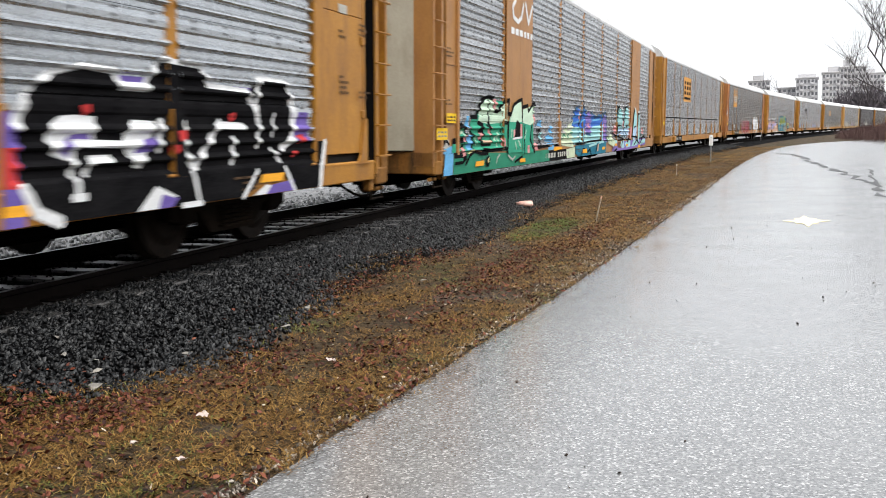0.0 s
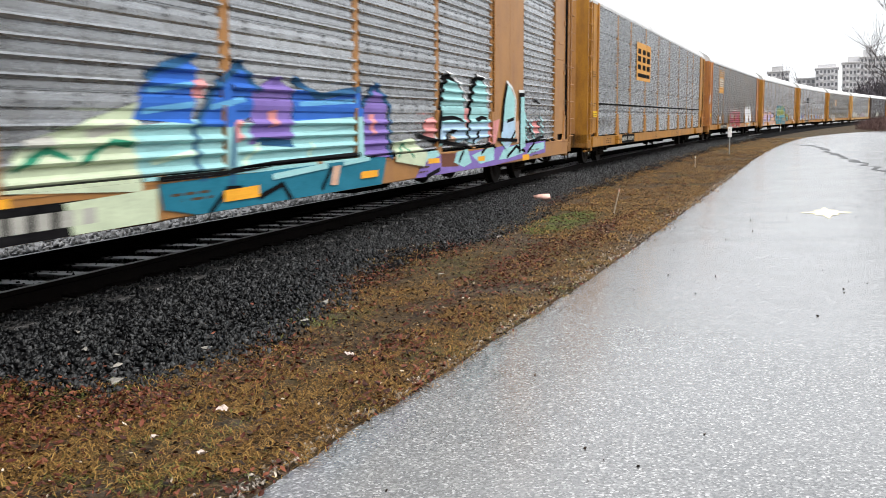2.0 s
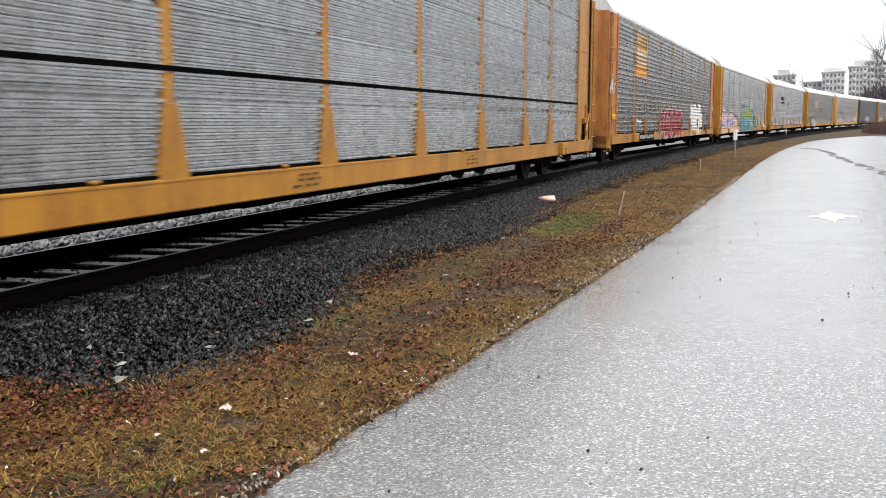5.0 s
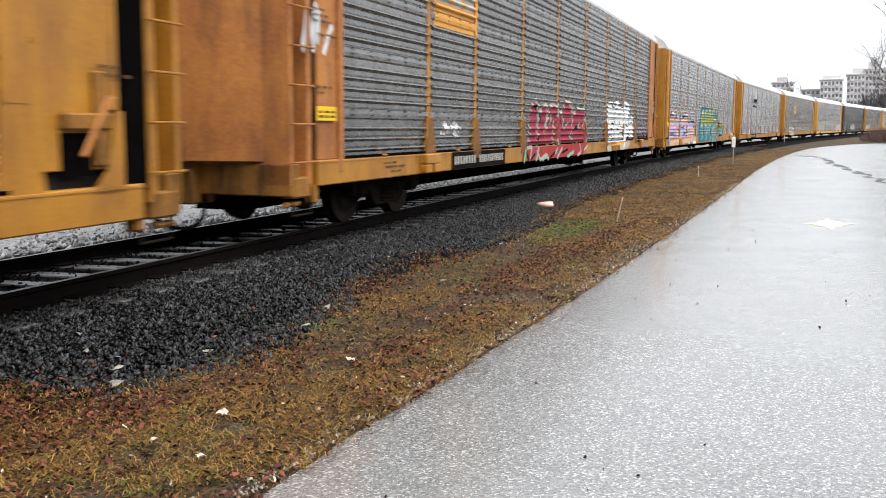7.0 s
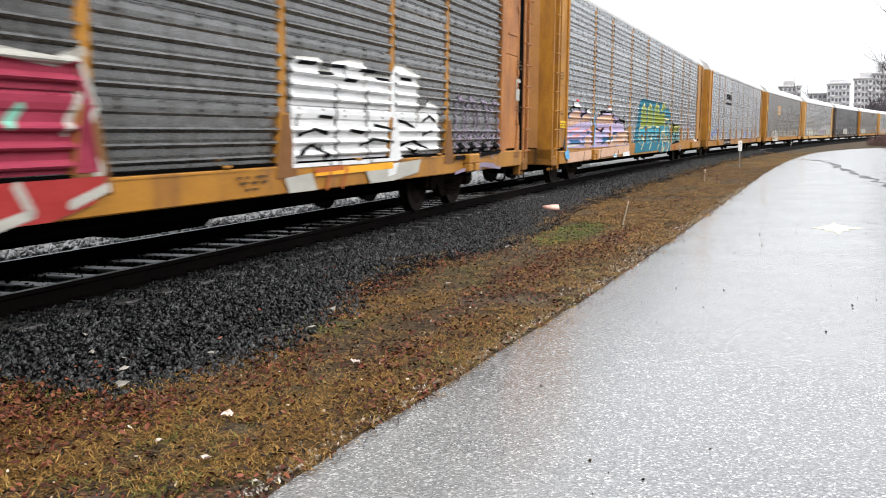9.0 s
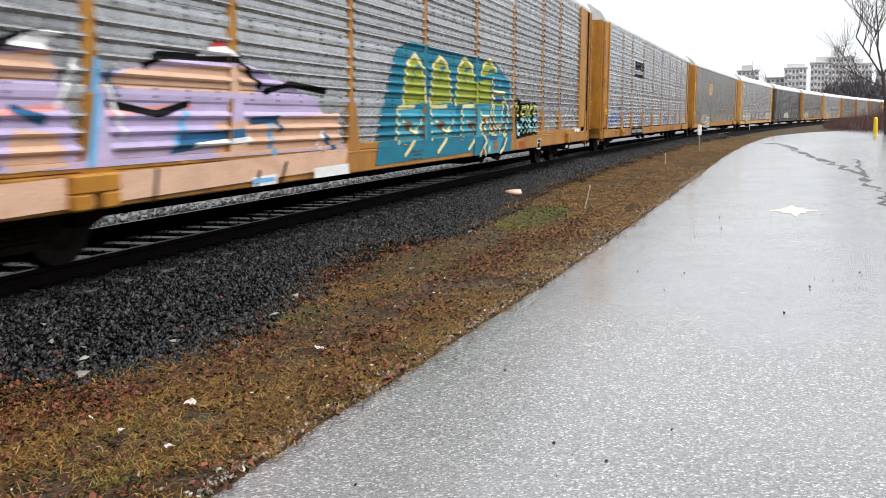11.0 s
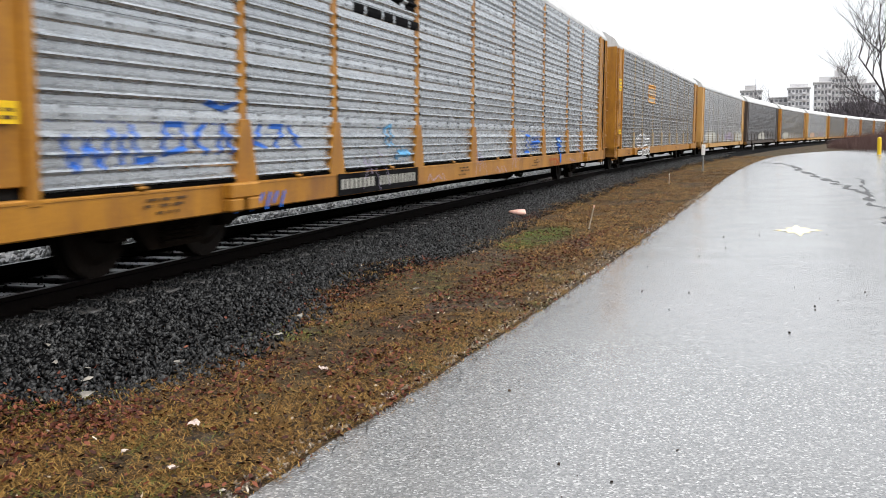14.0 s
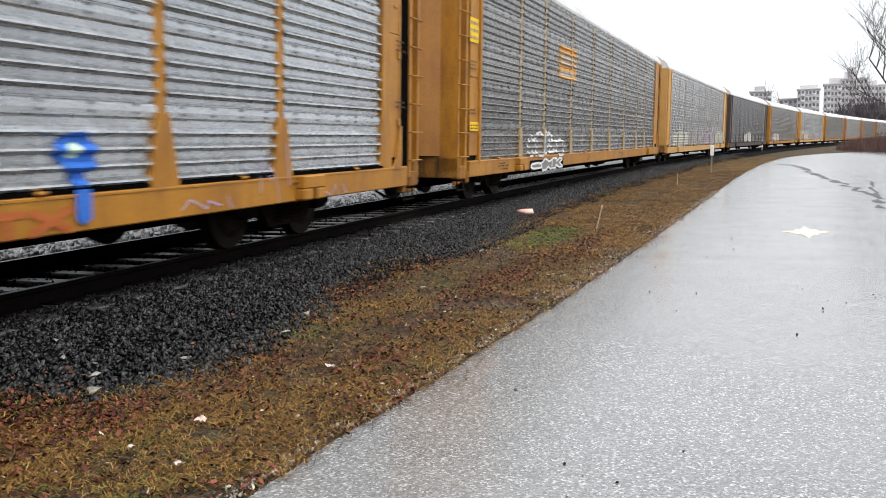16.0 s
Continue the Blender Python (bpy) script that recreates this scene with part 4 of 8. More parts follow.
def black_piece():
    sp = sprayer(0)
    sp.poly("purple", [(19.61, 1.31), (19.78, 1.32), (19.76, 0.565), (19.56, 0.565)])
    sp.poly("red", [(19.6, 1.08), (19.75, 1.08), (19.76, 0.81), (19.58, 0.82)])
    sp.poly("orange", [(19.57, 0.71), (19.81, 0.71), (19.81, 0.63), (19.56, 0.64)])
    sp.poly("purple", [(20.84, 1.6), (21.28, 1.6), (21.17, 1.49), (20.83, 1.51)])
    sp.poly("purple", [(22.07, 1.59), (22.96, 1.58), (23.03, 1.45), (22.13, 1.49)])
    sp.poly("purple", [(23.64, 1.37), (24.15, 1.37), (24.22, 0.66), (23.57, 0.65)])
    sp.stroke("white", [(19.78, 1.22), (19.83, 1.36), (19.97, 1.49), (20.16, 1.57), (20.43, 1.62), (20.82, 1.6), (20.83, 1.51), (21.19, 1.51), (21.42, 1.73), (22.02, 1.71), (22.13, 1.55), (22.85, 1.53), (22.97, 1.4), (23.04, 1.66), (23.61, 1.65), (23.71, 1.54), (23.76, 1.07)], 0.09)
    sp.poly("black", [(19.78, 1.22), (19.83, 1.36), (19.97, 1.49), (20.16, 1.57), (20.43, 1.62), (20.82, 1.6), (20.83, 1.51), (21.19, 1.51), (21.42, 1.73), (22.02, 1.71), (22.13, 1.55), (22.85, 1.53), (22.97, 1.4), (23.04, 1.66), (23.61, 1.65), (23.71, 1.54), (23.76, 1.07), (24.53, 1.06), (24.47, 0.77), (24.31, 0.565), (23.65, 0.565), (23.49, 0.75), (23.08, 0.77), (22.69, 0.565), (21.95, 0.565), (21.43, 0.565), (20.86, 0.565), (20.13, 0.565), (19.87, 0.65), (19.76, 0.85)])
    sp.stroke("white", [(19.76, 1.22), (19.79, 1.3), (19.84, 1.37)], 0.09)
    sp.stroke("white", [(19.76, 0.81), (19.86, 0.65), (20.09, 0.565)], 0.09)
    sp.stroke("white", [(23.74, 1.5), (23.85, 1.35), (23.77, 1.09), (23.52, 1.01)], 0.09)
    sp.stroke("white", [(24.51, 1.05), (24.44, 0.83)], 0.09)
    sp.stroke("white", [(24.4, 0.79), (24.36, 0.565)], 0.09)
    sp.stroke("white", [(22.87, 1.5), (23.06, 1.27), (23.01, 1.03)], 0.07)
    sp.stroke("white", [(23.0, 1.39), (23.06, 1.65)], 0.07)
    sp.stroke("white", [(20.84, 1.59), (20.88, 1.52), (21.22, 1.52)], 0.07)
    sp.poly("white", [(20.03, 1.13), (20.06, 1.22), (20.2, 1.29), (20.38, 1.3), (20.57, 1.29), (20.54, 1.1), (20.35, 1.1), (20.28, 0.97), (20.09, 1.02)])
    sp.poly("purple", [(20.15, 1.06), (20.29, 1.16), (20.5, 1.17), (20.52, 1.09), (20.29, 1.09), (20.26, 0.99)])
    sp.stroke("white", [(20.27, 0.88), (20.32, 1.1), (20.9, 1.08)], 0.06)
    sp.stroke("white", [(20.42, 0.88), (20.49, 0.98), (20.71, 0.98)], 0.06)
    sp.stroke("white", [(20.3, 0.84), (20.28, 0.72)], 0.06)
    sp.stroke("white", [(20.23, 0.72), (20.36, 0.72)], 0.06)
    sp.poly("white", [(20.9, 1.17), (21.01, 1.27), (21.31, 1.26), (21.24, 1.08), (21.1, 0.89), (21.01, 0.9), (20.87, 1.07)])
    sp.poly("purple", [(21.01, 1.01), (21.14, 1.11), (21.33, 1.14), (21.24, 1.02)])
    sp.stroke("white", [(21.39, 1.26), (21.35, 1.03)], 0.07)
    sp.stroke("white", [(21.69, 1.25), (21.74, 1.0), (21.85, 0.87)], 0.07)
    sp.stroke("white", [(21.88, 0.88), (22.31, 1.26)], 0.07)
    sp.stroke("white", [(22.31, 1.23), (22.72, 1.22)], 0.07)
    sp.stroke("white", [(22.54, 1.11), (22.51, 0.89)], 0.07)
    sp.stroke("white", [(23.35, 1.34), (23.32, 1.13)], 0.045)
    sp.stroke("white", [(23.27, 1.0), (23.48, 0.87)], 0.045)
    sp.stroke("white", [(21.78, 0.83), (21.86, 0.565)], 0.05)
    sp.stroke("white", [(21.6, 0.565), (21.89, 0.565)], 0.05)
    sp.stroke("white", [(22.91, 0.8), (22.62, 0.565)], 0.05)
    sp.poly("white", [(20.96, 0.565), (21.22, 0.75), (21.51, 0.65), (21.43, 0.565)])
    sp.poly("purple", [(21.3, 0.68), (21.53, 0.63), (21.43, 0.565), (21.24, 0.565)])
    sp.poly("white", [(22.8, 0.565), (23.07, 0.66), (23.32, 0.62), (23.07, 0.565)])
    sp.poly("orange", [(22.94, 0.68), (23.0, 0.76), (23.47, 0.76), (23.4, 0.68)])
    sp.poly("purple", [(23.07, 0.565), (23.19, 0.65), (23.66, 0.68), (23.7, 0.565)])
    sp.stroke("white", [(23.49, 0.81), (23.7, 0.565)], 0.05)
    sp.poly("red", [(20.39, 1.36), (20.49, 1.38), (20.5, 1.32), (20.43, 1.29)])
    sp.poly("red", [(21.56, 1.18), (21.68, 1.19), (21.7, 1.12), (21.6, 1.09)])
    sp.poly("red", [(21.48, 1.06), (21.57, 1.07), (21.59, 1.02), (21.52, 0.99)])
    sp.poly("red", [(22.45, 1.33), (22.56, 1.35), (22.58, 1.29), (22.49, 1.26)])
    sp.poly("red", [(23.85, 1.13), (24.01, 1.14), (24.05, 1.07), (23.91, 1.04)])
    sp.poly("red", [(23.69, 0.97), (23.8, 0.97), (23.83, 0.92), (23.74, 0.9)])
    sp.done("graffiti", "black graffiti piece with white outline and purple fill")


def green_piece():
    sp = sprayer(1)
    sp.poly("sky", [(0.46, 0.87), (0.6, 0.92), (0.86, 0.91), (0.79, 0.458), (0.35, 0.458), (0.43, 0.76)])
    sp.poly("green", [(0.88, 1.0), (0.82, 0.458), (6.59, 0.458), (7.61, 0.458), (7.5, 0.72), (6.6, 0.71), (4.02, 0.73), (1.89, 0.79), (1.68, 0.97)])
    sp.poly("oldwhite", [(0.35, 1.02), (0.51, 1.05), (0.71, 1.01), (0.77, 0.91), (0.54, 0.87), (0.36, 0.92)])
    sp.stroke("black", [(0.35, 0.99), (0.53, 0.99), (0.47, 0.93)], 0.05)
    sp.stroke("black", [(0.58, 1.0), (0.72, 0.94)], 0.05)
    sp.poly("sky", [(1.56, 1.23), (1.63, 1.4), (1.75, 1.4), (1.76, 1.2)])
    sp.poly("sky", [(1.62, 0.9), (1.69, 1.09), (1.91, 1.07), (1.91, 0.84), (1.63, 0.83)])
    sp.poly("emerald", [(1.08, 0.99), (1.11, 1.08), (1.23, 1.2), (1.42, 1.22), (1.54, 1.15), (1.54, 1.0), (1.62, 0.97), (1.61, 0.81), (0.89, 0.78), (0.9, 0.98)])
    sp.stroke("black", [(1.11, 1.08), (1.24, 1.21), (1.39, 1.25), (1.56, 1.2), (1.6, 0.99)], 0.09)
    sp.stroke("black", [(0.89, 0.99), (1.47, 1.0)], 0.09)
    sp.stroke("black", [(0.89, 0.76), (1.35, 0.76)], 0.09)
    sp.poly("black", [(1.26, 0.83), (1.47, 0.98), (1.53, 0.68), (1.34, 0.63)])
    sp.poly("pink", [(1.31, 0.87), (1.48, 0.89), (1.47, 0.75), (1.31, 0.73)])
    sp.poly("pink", [(1.5, 1.08), (1.6, 1.08), (1.6, 0.98), (1.49, 0.97)])
    sp.poly("emerald", [(1.87, 1.32), (1.94, 1.37), (2.17, 1.35), (2.35, 1.52), (2.5, 1.65), (2.81, 1.72), (3.19, 1.71), (3.28, 1.5), (3.61, 1.56), (3.98, 1.69), (4.02, 0.76), (3.03, 0.8), (1.97, 0.83), (1.96, 1.07), (1.84, 1.15)])
    sp.poly("mint", [(2.25, 1.3), (2.37, 1.51), (2.51, 1.64), (2.81, 1.71), (3.19, 1.7), (3.28, 1.49), (3.63, 1.55), (3.98, 1.67), (3.99, 1.3), (3.01, 1.27)])
    sp.stroke("black", [(1.85, 1.39), (2.17, 1.38), (2.35, 1.54), (2.5, 1.68), (2.81, 1.75), (3.19, 1.73), (3.24, 1.51), (3.51, 1.5), (3.74, 1.61), (3.98, 1.71), (4.15, 1.72), (4.06, 1.47), (4.23, 1.46)], 0.075)
    sp.stroke("black", [(2.9, 1.73), (2.89, 1.3), (3.04, 1.22)], 0.075)
    sp.stroke("black", [(2.29, 1.29), (2.59, 1.25)], 0.075)
    sp.stroke("black", [(1.86, 1.12), (1.99, 1.07), (1.94, 0.84)], 0.075)
    sp.poly("black", [(2.28, 1.18), (2.59, 1.3), (2.62, 1.08), (2.39, 0.91), (2.29, 0.99)])
    sp.poly("pink", [(2.29, 1.12), (2.48, 1.12), (2.5, 1.01), (2.31, 1.0)])
    sp.poly("pink", [(2.87, 1.21), (3.06, 1.22), (3.05, 1.08), (2.89, 1.06)])
    sp.stroke("black", [(2.5, 1.03), (2.5, 0.9), (3.06, 0.9), (3.04, 1.17), (2.79, 1.25)], 0.05)
    sp.stroke("peach", [(2.5, 0.96), (3.02, 0.95)], 0.05)
    sp.poly("pink", [(3.19, 1.71), (3.4, 1.73), (3.39, 1.56), (3.24, 1.53)])
    sp.stroke("black", [(3.7, 1.28), (3.7, 0.97), (4.02, 0.76)], 0.07)
    sp.stroke("black", [(3.82, 1.3), (4.05, 1.29), (4.05, 0.91)], 0.07)
    sp.poly("pink", [(3.68, 1.01), (3.89, 1.01), (3.93, 0.86), (3.77, 0.85)])
    sp.stroke("black", [(2.52, 0.83), (2.94, 0.8), (4.02, 0.81)], 0.06)
    sp.stroke("mint", [(3.25, 0.98), (3.47, 1.11), (3.45, 0.87)], 0.05)
    sp.poly("emerald", [(4.1, 1.31), (4.25, 1.47), (4.51, 1.66), (5.0, 1.73), (5.09, 1.31), (5.12, 0.71), (4.07, 0.73)])
    sp.poly("mint", [(4.15, 1.31), (4.26, 1.48), (4.53, 1.65), (4.99, 1.72), (5.08, 1.31)])
    sp.stroke("black", [(4.22, 1.43), (4.45, 1.64), (4.78, 1.72), (5.08, 1.76), (5.12, 1.3)], 0.07)
    sp.stroke("black", [(4.04, 0.73), (4.08, 1.3)], 0.07)
    sp.poly("black", [(4.41, 0.98), (4.67, 1.36), (4.97, 1.27), (5.05, 1.0)])
    sp.poly("pink", [(4.43, 1.16), (4.57, 1.17), (4.52, 1.03), (4.43, 1.02)])
    sp.poly("pink", [(4.94, 1.27), (5.07, 1.28), (5.08, 1.01), (4.95, 1.0)])
    sp.stroke("white", [(4.41, 0.99), (5.08, 1.01)], 0.04)
    sp.poly("emerald", [(5.13, 1.56), (5.51, 1.6), (5.92, 1.67), (6.19, 1.66), (6.11, 1.32), (5.84, 1.23), (5.73, 0.98), (6.09, 0.69), (5.15, 0.68)])
    sp.poly("mint", [(5.13, 1.56), (5.51, 1.6), (5.92, 1.67), (6.19, 1.66), (6.11, 1.32), (5.74, 1.25), (5.12, 1.3)])
    sp.stroke("black", [(5.13, 1.61), (5.51, 1.65), (5.56, 1.52), (5.84, 1.65), (6.34, 1.7)], 0.07)
    sp.stroke("black", [(5.87, 1.25), (5.73, 0.98), (6.12, 0.69)], 0.07)
    sp.stroke("black", [(5.27, 1.25), (5.3, 0.7)], 0.07)
    sp.poly("pink", [(5.53, 0.84), (5.72, 0.85), (5.71, 0.69), (5.55, 0.68)])
    sp.poly("pink", [(6.13, 0.86), (6.41, 0.88), (6.45, 0.74), (6.19, 0.72)])
    sp.poly("pink", [(6.12, 1.47), (6.29, 1.48), (6.28, 1.25), (6.14, 1.25)])
    sp.stroke("black", [(6.51, 1.0), (6.65, 1.14), (6.84, 1.14), (6.91, 0.97), (6.71, 0.8)], 0.05)
    sp.stroke("black", [(6.41, 0.77), (7.61, 0.8)], 0.05)
    sp.poly("sky", [(6.5, 1.25), (6.62, 1.35), (6.85, 1.36), (6.88, 1.21)])
    sp.poly("aqua", [(6.61, 1.09), (6.84, 1.1), (6.87, 0.96), (6.64, 0.93)])
    sp.stroke("mint", [(4.54, 0.92), (4.67, 0.79)], 0.04)
    sp.stroke("mint", [(4.81, 0.94), (4.95, 0.83)], 0.04)
    sp.stroke("mint", [(2.07, 1.06), (2.11, 0.92)], 0.04)
    sp.stroke("mint", [(1.28, 1.12), (1.38, 1.14), (1.44, 1.06)], 0.04)
    sp.stroke("mint", [(4.29, 1.16), (4.22, 1.02)], 0.04)
    sp.stroke("mint", [(5.38, 1.15), (5.28, 0.99)], 0.04)
    sp.stroke("black", [(1.43, 0.61), (1.65, 0.75), (1.89, 0.81), (2.3, 0.76), (2.69, 0.75)], 0.06)
    sp.poly("black", [(2.6, 0.67), (2.74, 0.73), (2.83, 0.65), (2.74, 0.51), (2.61, 0.53)])
    sp.poly("cream", [(2.68, 0.66), (2.75, 0.69), (2.77, 0.6), (2.69, 0.59)])
    sp.stroke("cream", [(1.56, 0.78), (1.82, 0.82), (1.97, 0.82)], 0.03)
    sp.poly("orange", [(1.96, 0.63), (2.44, 0.64), (2.44, 0.55), (1.95, 0.55)])
    sp.poly("orange", [(4.88, 0.59), (5.33, 0.59), (5.32, 0.51), (4.88, 0.52)])
    sp.stroke("black", [(0.86, 0.64), (1.27, 0.64)], 0.05)
    sp.stroke("black", [(4.52, 0.54), (5.09, 0.63)], 0.05)
    sp.stroke("oldwhite", [(3.22, 0.57), (3.28, 0.66), (3.44, 0.71)], 0.04)
    sp.stroke("oldwhite", [(4.02, 0.68), (4.33, 0.59), (4.53, 0.65)], 0.04)
    sp.done("graffiti", "green and mint graffiti piece with black outline")


def blue_piece():
    sp = sprayer(1)
    sp.poly("sky", [(7.26, 0.9), (7.33, 1.0), (7.63, 1.04), (8.03, 0.99), (8.06, 0.86)])
    sp.poly("sky", [(7.67, 1.07), (7.7, 1.23), (7.95, 1.24), (7.96, 1.08)])
    sp.poly("sky", [(7.45, 0.86), (8.06, 0.84), (8.06, 0.7), (7.47, 0.7)])
    sp.poly("oldwhite", [(7.45, 0.83), (7.72, 0.83), (7.72, 0.77), (7.46, 0.78)])
    sp.poly("orange", [(8.03, 0.75), (8.57, 0.76), (8.57, 0.68), (8.03, 0.67)])
    sp.poly("palegreen", [(8.85, 0.78), (8.96, 0.95), (9.11, 1.09), (9.47, 1.13), (10.09, 1.32), (10.29, 1.37), (10.24, 0.7)])
    sp.poly("palegreen", [(9.39, 0.68), (10.43, 0.71), (10.42, 0.458), (9.46, 0.458)])
    sp.stroke("oldwhite", [(9.11, 1.07), (9.36, 1.1)], 0.07)
    sp.stroke("oldwhite", [(9.74, 1.14), (10.09, 1.19)], 0.07)
    sp.stroke("green", [(9.01, 0.92), (9.31, 1.04), (9.51, 0.98)], 0.05)
    sp.stroke("green", [(9.62, 0.94), (9.96, 1.08), (10.2, 1.05)], 0.05)
    sp.poly("aqua", [(10.21, 1.19), (11.07, 1.24), (11.91, 1.2), (14.4, 1.28), (14.42, 0.74), (10.28, 0.77)])
    sp.poly("teal", [(10.44, 0.74), (15.08, 0.79), (14.92, 0.458), (10.96, 0.458), (10.49, 0.54)])
    sp.poly("blue", [(10.23, 1.24), (10.37, 1.5), (10.5, 1.61), (11.02, 1.72), (11.1, 1.58), (10.99, 1.2)])
    sp.poly("blue", [(11.08, 1.18), (11.37, 1.49), (11.77, 1.71), (12.02, 1.53), (11.95, 1.26), (11.53, 1.17)])
    sp.poly("blue", [(12.77, 1.53), (13.1, 1.52), (13.44, 1.44), (14.41, 1.55), (14.43, 1.27), (12.76, 1.22)])
    sp.stroke("sky", [(10.42, 1.46), (10.98, 1.52)], 0.05)
    sp.stroke("sky", [(11.29, 1.34), (11.84, 1.42)], 0.05)
    sp.stroke("sky", [(12.9, 1.39), (14.29, 1.44)], 0.05)
    sp.stroke("sky", [(10.36, 1.3), (11.0, 1.36)], 0.05)
    sp.poly("violet", [(11.9, 1.01), (12.0, 1.5), (12.44, 1.65), (12.73, 1.52), (12.72, 1.01)])
    sp.poly("violet", [(14.42, 0.82), (14.48, 1.36), (14.78, 1.61), (15.19, 1.45), (15.18, 0.77)])
    sp.stroke("navy", [(10.43, 1.56), (10.56, 1.63), (11.05, 1.75)], 0.07)
    sp.stroke("navy", [(11.08, 1.2), (11.37, 1.52), (11.77, 1.73), (12.09, 1.5)], 0.07)
    sp.stroke("navy", [(12.77, 1.63), (13.32, 1.47), (14.43, 1.58)], 0.07)
    sp.stroke("navy", [(14.48, 1.4), (14.85, 1.64), (15.3, 1.4), (15.24, 0.77)], 0.07)
    sp.stroke("navy", [(11.02, 1.18), (11.06, 0.75)], 0.07)
    sp.stroke("navy", [(11.59, 1.15), (11.51, 0.69)], 0.07)
    sp.stroke("navy", [(12.04, 1.04), (12.71, 1.0)], 0.07)
    sp.poly("pink", [(11.01, 1.55), (11.18, 1.58), (11.18, 1.42), (11.03, 1.41)])
    sp.poly("pink", [(11.59, 1.21), (11.75, 1.24), (11.77, 1.04), (11.61, 1.03)])
    sp.poly("pink", [(12.25, 1.31), (12.43, 1.33), (12.43, 1.17), (12.28, 1.16)])
    sp.poly("pink", [(14.65, 1.29), (14.82, 1.3), (14.82, 1.06), (14.69, 1.04)])
    sp.stroke("aqua", [(10.45, 1.04), (10.85, 1.14)], 0.08)
    sp.stroke("aqua", [(11.13, 0.97), (11.5, 1.05)], 0.08)
    sp.stroke("aqua", [(13.03, 1.14), (14.16, 1.19)], 0.08)
    sp.stroke("mint", [(10.44, 0.91), (10.98, 0.97)], 0.05)
    sp.stroke("mint", [(11.73, 0.82), (12.07, 1.01)], 0.05)
    sp.stroke("mint", [(13.08, 0.83), (13.14, 0.99)], 0.05)
    sp.stroke("black", [(11.13, 0.458), (11.41, 0.64), (11.65, 0.63)], 0.05)
    sp.stroke("black", [(11.97, 0.53), (12.41, 0.62), (12.59, 0.458)], 0.05)
    sp.stroke("black", [(13.27, 0.52), (13.49, 0.72)], 0.05)
    sp.stroke("black", [(10.44, 0.78), (11.27, 0.78), (12.24, 0.82), (14.28, 0.84)], 0.05)
    sp.poly("peach", [(10.75, 0.458), (11.11, 0.458), (11.56, 0.458), (11.4, 0.458)])
    sp.poly("peach", [(13.46, 0.54), (13.55, 0.74), (13.73, 0.74), (13.63, 0.53)])
    sp.poly("orange", [(11.35, 0.63), (11.96, 0.64), (11.95, 0.53), (11.35, 0.53)])
    sp.poly("orange", [(14.27, 0.64), (14.77, 0.64), (14.76, 0.56), (14.27, 0.56)])
    sp.stroke("aqua", [(12.23, 0.7), (13.38, 0.75)], 0.06)
    sp.stroke("aqua", [(13.82, 0.76), (14.52, 0.79)], 0.06)
    sp.poly("palegreen", [(15.35, 0.71), (15.4, 0.95), (16.0, 0.99), (16.53, 0.78), (16.4, 0.6)])
    sp.stroke("green", [(15.46, 0.76), (15.71, 0.93), (16.0, 0.74)], 0.04)
    sp.done("graffiti", "blue and purple graffiti piece with aqua lower half")


